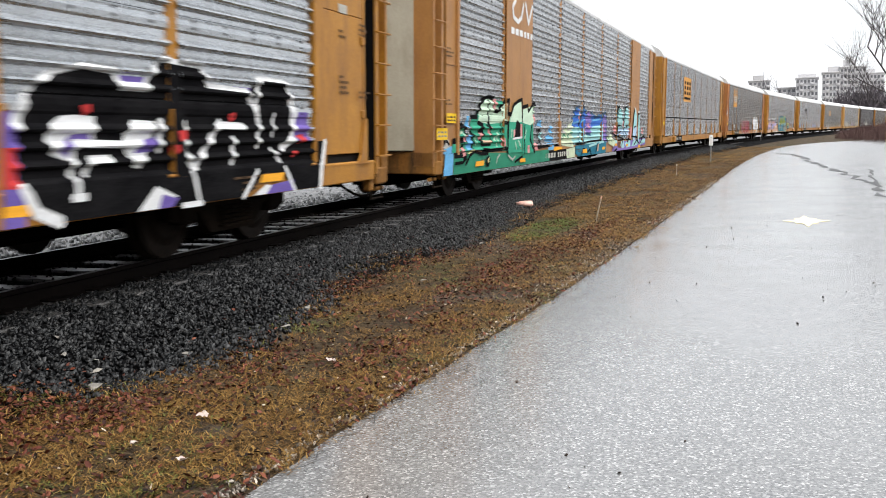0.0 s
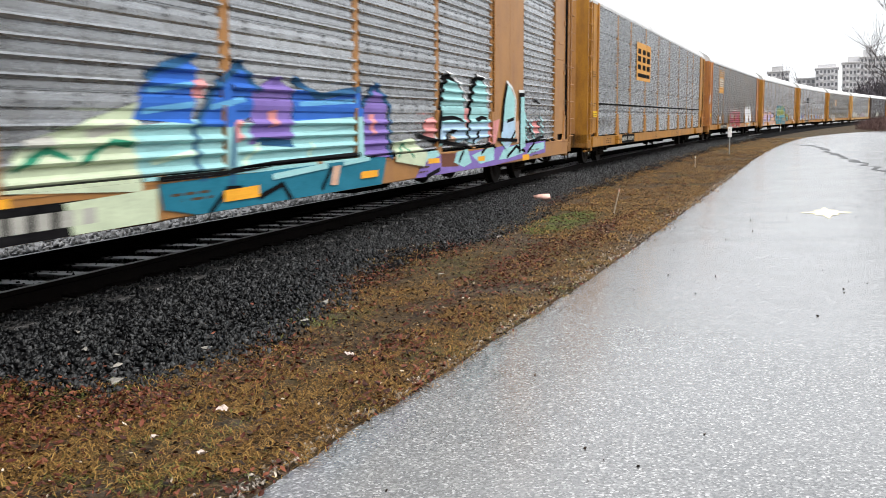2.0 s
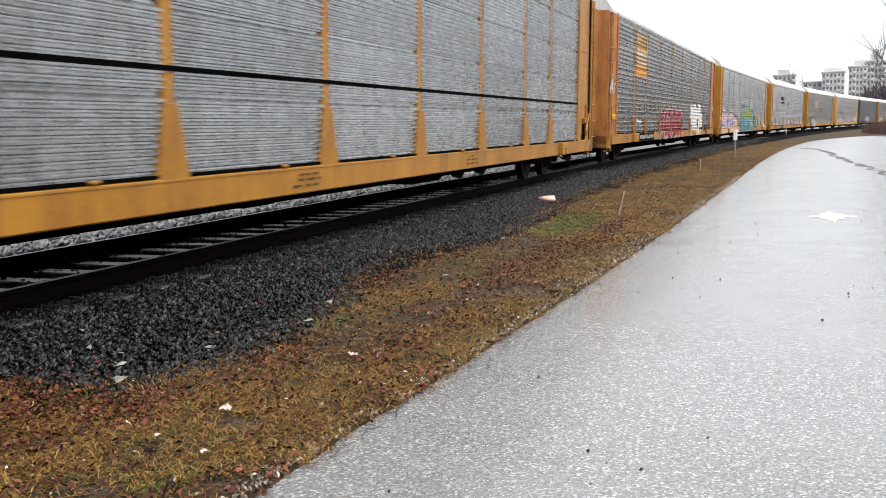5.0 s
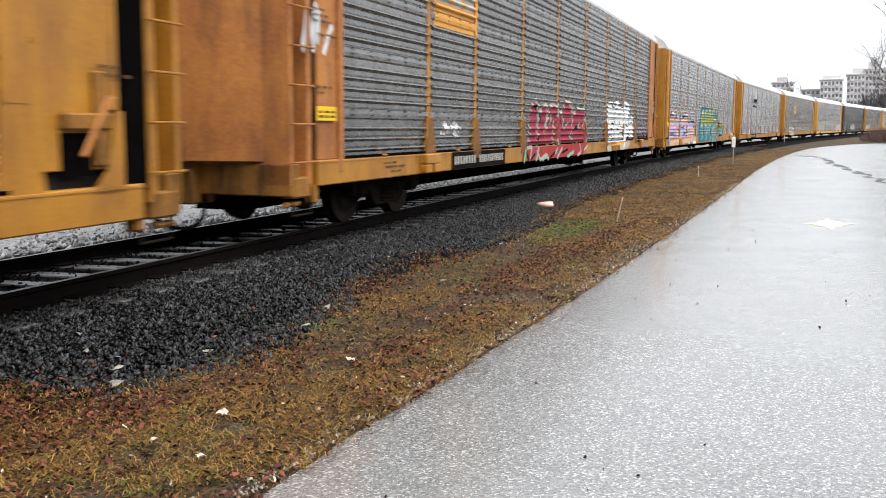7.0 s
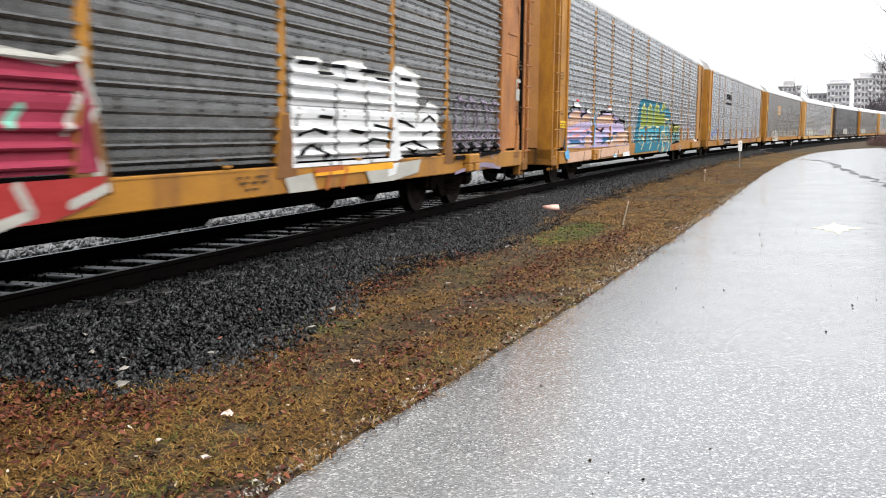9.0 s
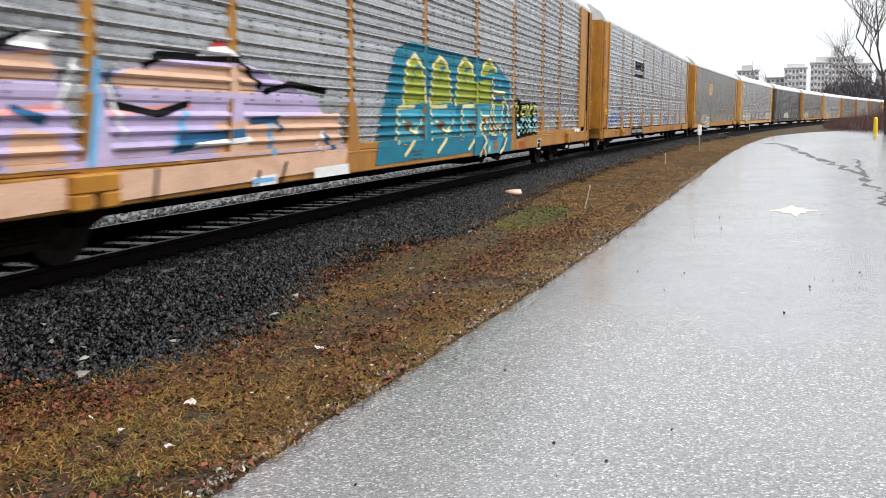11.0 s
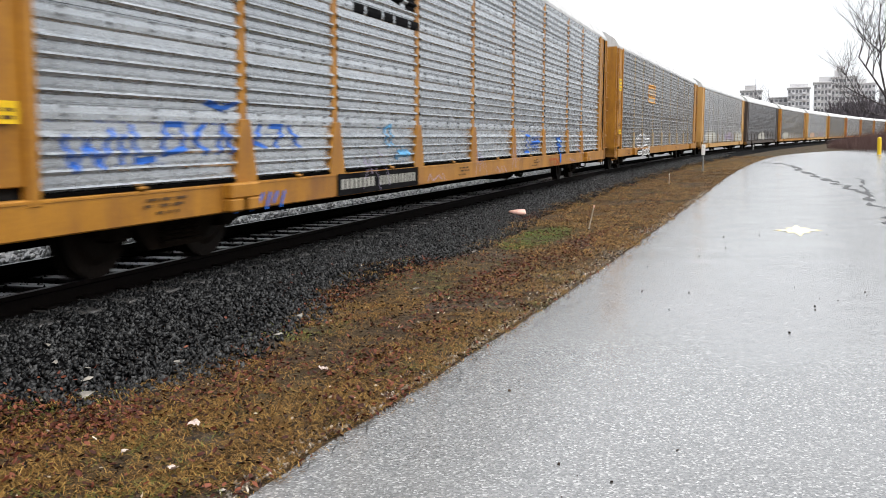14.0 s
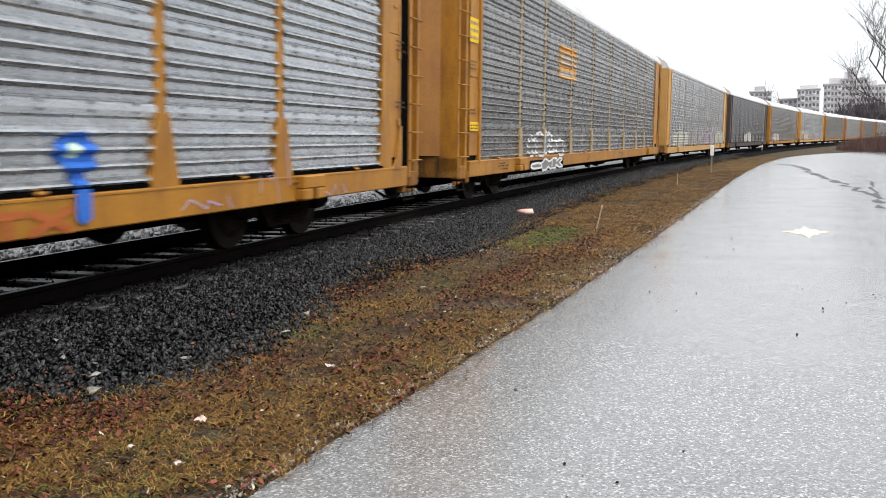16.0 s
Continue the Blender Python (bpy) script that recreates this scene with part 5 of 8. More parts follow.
def aqua_piece():
    sp = sprayer(1)
    sp.poly("violet", [(16.09, 0.458), (16.52, 0.75), (17.78, 0.73), (19.88, 0.76), (23.76, 0.79), (23.76, 0.55), (19.87, 0.458), (17.76, 0.458)])
    sp.poly("aqua", [(16.51, 0.66), (16.55, 0.79), (17.0, 0.81), (17.08, 0.72)])
    sp.poly("brown", [(17.15, 0.56), (17.12, 0.75), (17.78, 0.73), (17.96, 0.53)])
    sp.poly("aqua", [(17.72, 0.6), (17.87, 0.75), (18.39, 0.78), (18.6, 0.56), (18.21, 0.51)])
    sp.poly("aqua", [(18.6, 0.67), (19.33, 0.75), (19.88, 0.77), (19.87, 0.55), (19.07, 0.52)])
    sp.poly("aqua", [(20.17, 0.54), (20.49, 0.71), (21.53, 0.78), (21.92, 0.6), (20.81, 0.54)])
    sp.poly("aqua", [(22.13, 0.55), (22.45, 0.73), (23.63, 0.77), (23.63, 0.63)])
    sp.poly("orange", [(16.58, 0.7), (17.07, 0.69), (17.07, 0.62), (16.58, 0.63)])
    sp.poly("orange", [(18.93, 0.64), (19.33, 0.64), (19.32, 0.56), (18.92, 0.57)])
    sp.poly("orange", [(21.84, 0.57), (22.34, 0.56), (22.34, 0.458), (21.84, 0.458)])
    sp.stroke("black", [(19.14, 0.69), (19.6, 0.84), (19.97, 0.76)], 0.06)
    sp.stroke("black", [(20.73, 0.57), (21.35, 0.74), (22.02, 0.63)], 0.06)
    sp.stroke("black", [(16.53, 0.458), (17.06, 0.53)], 0.06)
    sp.stroke("black", [(18.17, 0.75), (17.96, 0.61)], 0.06)
    sp.stroke("black", [(22.23, 0.61), (22.78, 0.77)], 0.06)
    sp.poly("pink", [(16.53, 1.22), (16.95, 1.27), (17.13, 0.98), (16.55, 0.96)])
    sp.poly("pink", [(18.12, 1.4), (18.55, 1.4), (18.53, 0.97), (18.38, 1.06)])
    sp.poly("pink", [(19.64, 1.18), (20.22, 1.24), (19.97, 0.83), (19.74, 0.8)])
    sp.poly("peach", [(17.57, 0.93), (17.79, 1.05), (17.98, 0.95), (17.78, 0.86)])
    sp.poly("peach", [(21.21, 1.18), (21.58, 1.21), (21.57, 0.81), (21.35, 0.8)])
    sp.poly("aqua", [(17.05, 0.84), (17.14, 1.08), (17.22, 1.44), (17.35, 1.72), (17.52, 1.86), (17.83, 1.8), (18.17, 1.69), (18.32, 1.52), (18.36, 1.15), (18.52, 0.94), (18.04, 0.87), (17.63, 1.05), (17.27, 0.9)])
    sp.poly("paleblue", [(17.09, 0.94), (17.15, 1.16), (18.34, 1.19), (18.5, 0.95), (18.04, 0.88), (17.63, 1.06), (17.27, 0.91)])
    sp.stroke("black", [(17.01, 0.94), (17.14, 1.26), (17.24, 1.58), (17.37, 1.78), (17.53, 1.87)], 0.13)
    sp.stroke("white", [(17.52, 1.91), (17.93, 1.83), (18.28, 1.7), (18.42, 1.52)], 0.05)
    sp.stroke("white", [(17.01, 1.01), (16.95, 0.92)], 0.05)
    sp.stroke("black", [(17.21, 1.24), (17.81, 1.26), (18.22, 1.22)], 0.06)
    sp.stroke("black", [(17.35, 0.9), (17.63, 1.06), (17.89, 1.05)], 0.06)
    sp.stroke("black", [(17.53, 1.86), (17.88, 1.79)], 0.06)
    sp.poly("aqua", [(18.57, 0.88), (18.58, 1.2), (18.7, 1.52), (18.82, 1.74), (19.0, 1.87), (19.31, 1.86), (19.53, 1.72), (19.57, 1.49), (19.7, 1.2), (19.63, 0.96), (18.86, 0.85)])
    sp.poly("paleblue", [(18.58, 0.89), (18.6, 1.15), (19.7, 1.19), (19.61, 0.96), (18.89, 0.86)])
    sp.stroke("black", [(18.5, 0.94), (18.56, 1.21), (18.66, 1.53), (18.8, 1.79), (19.0, 1.9)], 0.13)
    sp.stroke("white", [(19.03, 1.93), (19.38, 1.89), (19.59, 1.73), (19.65, 1.48)], 0.05)
    sp.stroke("black", [(18.95, 1.22), (19.29, 1.26), (19.59, 1.24)], 0.06)
    sp.stroke("black", [(18.78, 0.86), (19.15, 1.04)], 0.06)
    sp.stroke("black", [(19.06, 1.89), (19.32, 1.87)], 0.06)
    sp.poly("aqua", [(20.27, 0.85), (20.41, 1.45), (20.59, 1.8), (20.84, 1.84), (21.22, 1.6), (21.21, 1.25), (21.28, 0.94), (20.68, 0.68)])
    sp.poly("paleblue", [(20.3, 0.9), (20.4, 1.19), (21.25, 1.23), (21.24, 0.95), (20.68, 0.7)])
    sp.stroke("black", [(20.34, 1.05), (20.48, 1.53), (20.68, 1.84)], 0.11)
    sp.stroke("white", [(20.65, 1.89), (21.04, 1.78), (21.29, 1.58), (21.24, 1.2)], 0.05)
    sp.stroke("black", [(20.69, 1.2), (21.14, 1.24)], 0.06)
    sp.stroke("black", [(20.96, 0.87), (21.24, 1.02)], 0.06)
    sp.poly("aqua", [(21.61, 0.66), (21.66, 1.64), (22.02, 1.66), (22.0, 0.72)])
    sp.stroke("black", [(21.57, 0.65), (21.59, 1.68), (22.02, 1.7)], 0.09)
    sp.stroke("white", [(21.51, 1.74), (21.98, 1.75), (22.1, 1.65)], 0.05)
    sp.stroke("aqua", [(22.24, 1.28), (22.3, 0.84)], 0.09)
    sp.stroke("aqua", [(22.56, 1.17), (22.9, 0.86)], 0.09)
    sp.stroke("aqua", [(23.5, 1.25), (23.56, 0.89)], 0.09)
    sp.poly("pink", [(22.74, 1.17), (23.16, 1.21), (23.26, 0.97), (22.83, 0.95)])
    sp.stroke("black", [(22.24, 0.95), (22.45, 1.08), (22.67, 0.91)], 0.04)
    sp.stroke("black", [(23.02, 1.25), (23.38, 0.97)], 0.04)
    sp.stroke("black", [(22.03, 0.79), (23.76, 0.88)], 0.04)
    sp.stroke("black", [(22.97, 1.61), (23.31, 1.54)], 0.04)
    sp.stroke("black", [(16.51, 0.97), (17.01, 0.93), (18.39, 0.83)], 0.06)
    sp.stroke("black", [(20.03, 0.89), (21.35, 0.85)], 0.06)
    sp.stroke("black", [(16.31, 1.02), (16.78, 0.95)], 0.06)
    sp.done("graffiti", "aqua graffiti letters with black outline and pink glints")


def red_piece():
    sp = sprayer(3)
    sp.stroke("seafoam", [(9.18, 0.89), (9.27, 1.29), (9.25, 1.47), (9.37, 1.63)], 0.1)
    sp.stroke("seafoam", [(9.68, 0.89), (9.91, 1.29), (10.04, 1.54), (10.36, 1.64)], 0.1)
    sp.stroke("seafoam", [(10.43, 0.89), (10.61, 1.33), (10.79, 1.63), (11.01, 1.7)], 0.1)
    sp.stroke("seafoam", [(11.51, 0.89), (11.44, 1.08), (11.44, 1.37), (11.75, 1.53)], 0.1)
    sp.stroke("seafoam", [(12.89, 0.89), (13.01, 1.49), (13.44, 1.63), (14.01, 1.61)], 0.1)
    sp.stroke("oldwhite", [(9.18, 0.89), (9.27, 1.29), (9.25, 1.47), (9.37, 1.63), (9.54, 1.72), (9.79, 1.65), (9.78, 1.29), (9.68, 0.89)], 0.11)
    sp.stroke("oldwhite", [(9.68, 0.89), (9.91, 1.29), (10.04, 1.54), (10.36, 1.64), (10.51, 1.68), (10.58, 1.5), (10.43, 0.89)], 0.11)
    sp.stroke("oldwhite", [(10.43, 0.89), (10.61, 1.33), (10.79, 1.63), (11.01, 1.7), (11.33, 1.62), (11.51, 1.66), (11.51, 1.01), (11.01, 0.89)], 0.11)
    sp.stroke("oldwhite", [(11.51, 0.89), (11.44, 1.08), (11.44, 1.37), (11.75, 1.53), (12.03, 1.55), (12.2, 1.75), (12.58, 1.74), (12.88, 1.54), (12.89, 0.89)], 0.11)
    sp.stroke("oldwhite", [(12.89, 0.89), (13.01, 1.49), (13.44, 1.63), (14.01, 1.61), (14.2, 1.65), (14.33, 1.38), (14.16, 1.13), (14.35, 0.9)], 0.11)
    sp.poly("crimson", [(9.18, 0.89), (9.27, 1.29), (9.25, 1.47), (9.37, 1.63), (9.54, 1.72), (9.79, 1.65), (9.78, 1.29), (9.68, 0.89)])
    sp.poly("crimson", [(9.68, 0.89), (9.91, 1.29), (10.04, 1.54), (10.36, 1.64), (10.51, 1.68), (10.58, 1.5), (10.43, 0.89)])
    sp.poly("crimson", [(10.43, 0.89), (10.61, 1.33), (10.79, 1.63), (11.01, 1.7), (11.33, 1.62), (11.51, 1.66), (11.51, 1.01), (11.01, 0.89)])
    sp.poly("crimson", [(11.51, 0.89), (11.44, 1.08), (11.44, 1.37), (11.75, 1.53), (12.03, 1.55), (12.2, 1.75), (12.58, 1.74), (12.88, 1.54), (12.89, 0.89)])
    sp.poly("crimson", [(12.89, 0.89), (13.01, 1.49), (13.44, 1.63), (14.01, 1.61), (14.2, 1.65), (14.33, 1.38), (14.16, 1.13), (14.35, 0.9)])
    sp.stroke("oldwhite", [(9.28, 1.58), (9.48, 1.74), (9.66, 1.75), (9.84, 1.66), (9.81, 1.32)], 0.07)
    sp.stroke("oldwhite", [(9.91, 1.48), (10.33, 1.68), (10.56, 1.68)], 0.07)
    sp.stroke("oldwhite", [(10.79, 1.63), (11.06, 1.73), (11.31, 1.65), (11.54, 1.7)], 0.07)
    sp.stroke("oldwhite", [(11.44, 1.47), (11.92, 1.59), (12.21, 1.78), (12.64, 1.77), (12.93, 1.57)], 0.07)
    sp.stroke("oldwhite", [(13.01, 1.51), (13.44, 1.67), (14.0, 1.63), (14.25, 1.72)], 0.07)
    sp.stroke("oldwhite", [(9.83, 1.23), (9.9, 0.95)], 0.07)
    sp.stroke("oldwhite", [(10.35, 1.12), (10.52, 1.39), (10.71, 1.42)], 0.07)
    sp.stroke("oldwhite", [(11.05, 0.94), (11.16, 1.24), (11.09, 1.34)], 0.07)
    sp.stroke("oldwhite", [(14.21, 1.42), (14.06, 1.17)], 0.07)
    sp.stroke("seafoam", [(9.18, 1.26), (9.21, 1.02)], 0.07)
    sp.stroke("seafoam", [(9.84, 1.52), (9.86, 1.26)], 0.07)
    sp.stroke("seafoam", [(10.44, 1.33), (10.58, 1.24)], 0.07)
    sp.stroke("seafoam", [(11.12, 1.27), (11.08, 1.08)], 0.07)
    sp.stroke("seafoam", [(11.96, 1.48), (12.03, 1.2)], 0.07)
    sp.stroke("seafoam", [(12.64, 1.07), (12.79, 0.96)], 0.07)
    sp.stroke("seafoam", [(10.93, 1.49), (10.81, 1.3)], 0.07)
    sp.stroke("seafoam", [(12.29, 1.27), (12.45, 1.32)], 0.07)
    sp.stroke("seafoam", [(13.54, 1.21), (13.66, 1.33)], 0.07)
    sp.stroke("black", [(9.46, 1.62), (9.66, 1.64), (9.72, 1.55)], 0.05)
    sp.stroke("black", [(10.03, 1.45), (9.96, 1.32)], 0.05)
    sp.stroke("black", [(11.75, 1.41), (11.66, 1.24)], 0.05)
    sp.stroke("black", [(12.99, 1.18), (13.43, 1.25)], 0.05)
    sp.stroke("black", [(9.82, 0.97), (9.98, 1.03)], 0.05)
    sp.poly("brick", [(8.8, 0.83), (14.4, 0.87), (14.28, 0.69), (13.84, 0.592), (9.82, 0.592), (9.11, 0.592)])
    sp.poly("crimson", [(9.18, 0.84), (9.52, 0.84), (9.63, 0.72), (9.28, 0.67)])
    sp.stroke("seafoam", [(8.7, 0.592), (8.8, 0.79)], 0.08)
    sp.stroke("seafoam", [(9.76, 0.82), (9.69, 0.7), (9.57, 0.592)], 0.08)
    sp.stroke("seafoam", [(10.07, 0.592), (10.48, 0.66)], 0.08)
    sp.stroke("seafoam", [(11.16, 0.69), (11.32, 0.78)], 0.08)
    sp.stroke("seafoam", [(12.29, 0.592), (12.89, 0.68)], 0.08)
    sp.stroke("oldwhite", [(8.89, 0.84), (9.23, 0.85), (9.11, 0.592)], 0.07)
    sp.stroke("oldwhite", [(9.64, 0.76), (9.88, 0.592), (10.34, 0.68), (10.55, 0.592)], 0.07)
    sp.stroke("oldwhite", [(11.32, 0.592), (11.75, 0.79)], 0.07)
    sp.stroke("oldwhite", [(13.55, 0.84), (13.67, 0.66), (13.33, 0.592)], 0.07)
    sp.stroke("oldwhite", [(14.03, 0.69), (14.4, 0.79)], 0.07)
    sp.stroke("black", [(9.11, 0.592), (9.46, 0.71)], 0.05)
    sp.stroke("black", [(10.63, 0.592), (11.08, 0.71)], 0.05)
    sp.stroke("black", [(11.75, 0.68), (12.29, 0.75)], 0.05)
    sp.done("graffiti", "dark red graffiti piece with white outline")


def white_piece():
    sp = sprayer(3)
    sp.poly("oldwhite", [(17.2, 0.84), (17.26, 1.91), (17.85, 1.94), (17.87, 1.82), (18.2, 1.83), (18.16, 0.85)])
    sp.poly("white", [(17.17, 0.83), (17.24, 1.89), (17.82, 1.92), (17.85, 1.8), (18.17, 1.81), (18.13, 0.83)])
    sp.poly("oldwhite", [(18.13, 0.85), (18.11, 1.91), (18.6, 1.97), (18.98, 1.97), (19.06, 0.84)])
    sp.poly("white", [(18.1, 0.83), (18.09, 1.9), (18.57, 1.95), (18.95, 1.95), (19.03, 0.82)])
    sp.poly("oldwhite", [(19.03, 0.85), (19.03, 1.83), (19.74, 1.85), (19.92, 2.01), (20.21, 2.02), (20.71, 1.92), (20.69, 1.0), (19.94, 0.85)])
    sp.poly("white", [(19.0, 0.83), (19.0, 1.81), (19.71, 1.83), (19.89, 1.99), (20.17, 1.99), (20.67, 1.9), (20.65, 0.98), (19.9, 0.83)])
    sp.poly("oldwhite", [(20.69, 0.92), (20.76, 1.45), (21.15, 1.6), (21.5, 1.51), (21.54, 0.99)])
    sp.poly("white", [(20.65, 0.9), (20.72, 1.43), (21.11, 1.58), (21.45, 1.49), (21.49, 0.96)])
    sp.stroke("black", [(17.38, 1.86), (17.75, 1.87)], 0.035)
    sp.stroke("black", [(17.78, 1.78), (18.14, 1.79)], 0.035)
    sp.stroke("black", [(18.11, 1.87), (18.42, 1.88)], 0.035)
    sp.stroke("black", [(18.45, 1.86), (18.45, 1.74), (18.75, 1.74)], 0.035)
    sp.stroke("black", [(18.84, 1.87), (19.27, 1.87)], 0.035)
    sp.stroke("black", [(19.32, 1.8), (19.71, 1.8)], 0.035)
    sp.stroke("black", [(20.11, 1.84), (20.47, 1.84)], 0.035)
    sp.stroke("black", [(17.35, 1.34), (17.34, 1.24)], 0.035)
    sp.stroke("black", [(17.8, 1.34), (18.14, 1.33)], 0.035)
    sp.stroke("black", [(17.37, 1.14), (17.67, 1.21), (18.03, 1.16)], 0.035)
    sp.stroke("black", [(17.34, 0.95), (17.67, 1.05), (18.06, 0.92)], 0.035)
    sp.stroke("black", [(18.53, 1.2), (18.95, 1.17)], 0.035)
    sp.stroke("black", [(18.87, 1.03), (19.19, 1.1), (19.75, 1.06)], 0.035)
    sp.stroke("black", [(19.89, 1.33), (20.28, 1.3), (20.58, 1.24)], 0.035)
    sp.stroke("black", [(20.09, 1.01), (20.48, 1.07), (21.01, 0.97)], 0.035)
    sp.stroke("black", [(20.28, 0.98), (20.73, 0.88), (21.08, 0.86)], 0.035)
    sp.stroke("black", [(20.85, 1.32), (21.11, 1.4), (21.34, 1.33)], 0.035)
    sp.stroke("black", [(20.9, 1.14), (21.16, 1.2)], 0.035)
    sp.stroke("black", [(19.28, 1.26), (19.75, 1.22)], 0.035)
    sp.stroke("black", [(18.22, 1.68), (18.22, 0.84)], 0.035)
    sp.stroke("black", [(19.03, 1.65), (19.06, 0.84)], 0.035)
    sp.stroke("black", [(17.86, 1.03), (18.0, 0.85)], 0.035)
    sp.poly("oldwhite", [(16.99, 0.74), (17.54, 0.77), (17.67, 0.592), (17.07, 0.592)])
    sp.poly("oldwhite", [(18.87, 0.76), (19.57, 0.79), (20.69, 0.83), (20.59, 0.66), (19.72, 0.592), (19.03, 0.592)])
    sp.poly("white", [(19.54, 0.79), (19.9, 0.81), (19.81, 0.67), (19.57, 0.65)])
    sp.poly("orange", [(17.63, 0.8), (19.72, 0.82), (19.72, 0.74), (17.63, 0.73)])
    sp.stroke("rustred", [(17.63, 0.79), (18.3, 0.8)], 0.05)
    sp.stroke("rustred", [(17.89, 0.592), (18.0, 0.79)], 0.05)
    sp.stroke("rustred", [(18.27, 0.592), (18.39, 0.79)], 0.05)
    sp.stroke("dusk", [(22.25, 0.79), (22.27, 1.58), (22.45, 1.71), (22.62, 1.59), (22.67, 0.95)], 0.05)
    sp.stroke("dusk", [(22.29, 1.05), (22.6, 1.2)], 0.04)
    sp.poly("black", [(22.34, 0.95), (22.5, 1.07), (22.62, 0.95), (22.51, 0.84)])
    sp.stroke("dusk", [(22.79, 0.78), (22.81, 1.57), (23.0, 1.71), (23.18, 1.58), (23.25, 0.94)], 0.05)
    sp.stroke("dusk", [(22.83, 1.05), (23.17, 1.2)], 0.04)
    sp.poly("black", [(22.9, 0.94), (23.06, 1.06), (23.19, 0.94), (23.07, 0.83)])
    sp.stroke("dusk", [(23.37, 0.78), (23.39, 1.57), (23.6, 1.7), (23.8, 1.58), (23.86, 0.93)], 0.05)
    sp.stroke("dusk", [(23.42, 1.04), (23.79, 1.2)], 0.04)
    sp.poly("black", [(23.49, 0.94), (23.67, 1.06), (23.8, 0.93), (23.68, 0.82)])
    sp.stroke("dusk", [(24.0, 0.77), (24.02, 1.57), (24.25, 1.7), (24.46, 1.58), (24.53, 0.92)], 0.05)
    sp.stroke("dusk", [(24.05, 1.04), (24.45, 1.21)], 0.04)
    sp.poly("black", [(24.13, 0.93), (24.32, 1.06), (24.47, 0.92), (24.34, 0.8)])
    sp.stroke("dusk", [(22.1, 0.592), (23.2, 0.68), (24.49, 0.592)], 0.05)
    sp.stroke("dusk", [(22.64, 0.592), (23.5, 0.69), (24.14, 0.65)], 0.05)
    sp.stroke("dusk", [(23.36, 0.592), (23.35, 0.69)], 0.05)
    sp.stroke("black", [(22.09, 0.81), (22.9, 0.81), (24.47, 0.87)], 0.06)
    sp.done("graffiti", "white block graffiti letters with thin black lines")


def pastel_piece():
    sp = sprayer(4)
    sp.poly("lilac", [(1.18, 0.84), (1.26, 1.49), (1.81, 1.67), (2.42, 1.69), (2.55, 1.54), (3.46, 1.66), (3.79, 0.82)])
    sp.poly("lilac", [(3.84, 0.82), (3.92, 1.49), (4.91, 1.66), (6.18, 1.69), (6.54, 1.45), (7.67, 1.4), (8.47, 0.82)])
    sp.poly("peach", [(1.33, 1.3), (1.36, 1.49), (1.85, 1.66), (2.42, 1.68), (2.51, 1.42)])
    sp.poly("peach", [(2.59, 1.41), (2.64, 1.53), (3.46, 1.65), (3.52, 1.44)])
    sp.poly("peach", [(3.92, 1.41), (4.35, 1.56), (6.18, 1.67), (6.4, 1.41)])
    sp.poly("peach", [(5.56, 0.83), (5.61, 1.13), (8.31, 1.23), (8.38, 0.84)])
    sp.poly("peach", [(2.98, 0.82), (3.09, 1.11), (3.53, 1.07), (3.58, 0.84)])
    sp.stroke("pink", [(1.36, 1.21), (2.51, 1.28)], 0.05)
    sp.stroke("pink", [(1.29, 1.05), (2.47, 1.13)], 0.05)
    sp.stroke("pink", [(4.09, 1.22), (5.23, 1.28)], 0.05)
    sp.stroke("pink", [(2.75, 1.2), (3.57, 1.26)], 0.05)
    sp.stroke("black", [(1.4, 1.57), (1.66, 1.74), (2.42, 1.76), (2.5, 1.65)], 0.06)
    sp.stroke("black", [(2.51, 1.54), (3.08, 1.68), (3.37, 1.76)], 0.06)
    sp.stroke("black", [(4.57, 1.59), (4.76, 1.69), (6.04, 1.72), (6.46, 1.47)], 0.06)
    sp.stroke("black", [(6.54, 1.43), (7.08, 1.53), (7.99, 1.47)], 0.06)
    sp.stroke("black", [(4.09, 1.29), (4.7, 1.21), (5.17, 1.3)], 0.06)
    sp.stroke("navy", [(1.11, 0.77), (1.01, 0.93), (1.18, 1.28), (1.12, 1.66)], 0.1)
    sp.stroke("sky", [(1.22, 0.74), (1.11, 1.0), (1.29, 1.52)], 0.08)
    sp.stroke("sky", [(1.55, 0.87), (1.66, 1.23)], 0.08)
    sp.stroke("sky", [(3.81, 0.85), (3.97, 1.6)], 0.08)
    sp.stroke("sky", [(4.94, 0.9), (5.11, 1.22)], 0.08)
    sp.stroke("sky", [(6.65, 0.75), (6.63, 1.15)], 0.08)
    sp.stroke("sky", [(2.75, 0.9), (2.86, 1.05)], 0.08)
    sp.poly("navy", [(1.47, 0.92), (1.55, 1.01), (2.47, 1.02), (2.47, 0.93)])
    sp.poly("navy", [(4.88, 0.88), (5.05, 1.04), (6.07, 1.08), (6.08, 0.96)])
    sp.stroke("navy", [(2.82, 1.09), (2.87, 0.87)], 0.07)
    sp.stroke("navy", [(3.09, 1.24), (3.38, 1.16)], 0.07)
    sp.stroke("navy", [(6.27, 1.15), (6.77, 1.17), (6.85, 1.05)], 0.07)
    sp.stroke("navy", [(4.08, 1.51), (4.14, 1.34)], 0.07)
    sp.stroke("navy", [(7.91, 0.98), (8.22, 0.74)], 0.07)
    sp.stroke("white", [(4.08, 1.43), (4.25, 1.04)], 0.05)
    sp.stroke("white", [(5.24, 0.94), (6.21, 0.98)], 0.05)
    sp.stroke("white", [(1.33, 0.89), (2.43, 0.9)], 0.05)
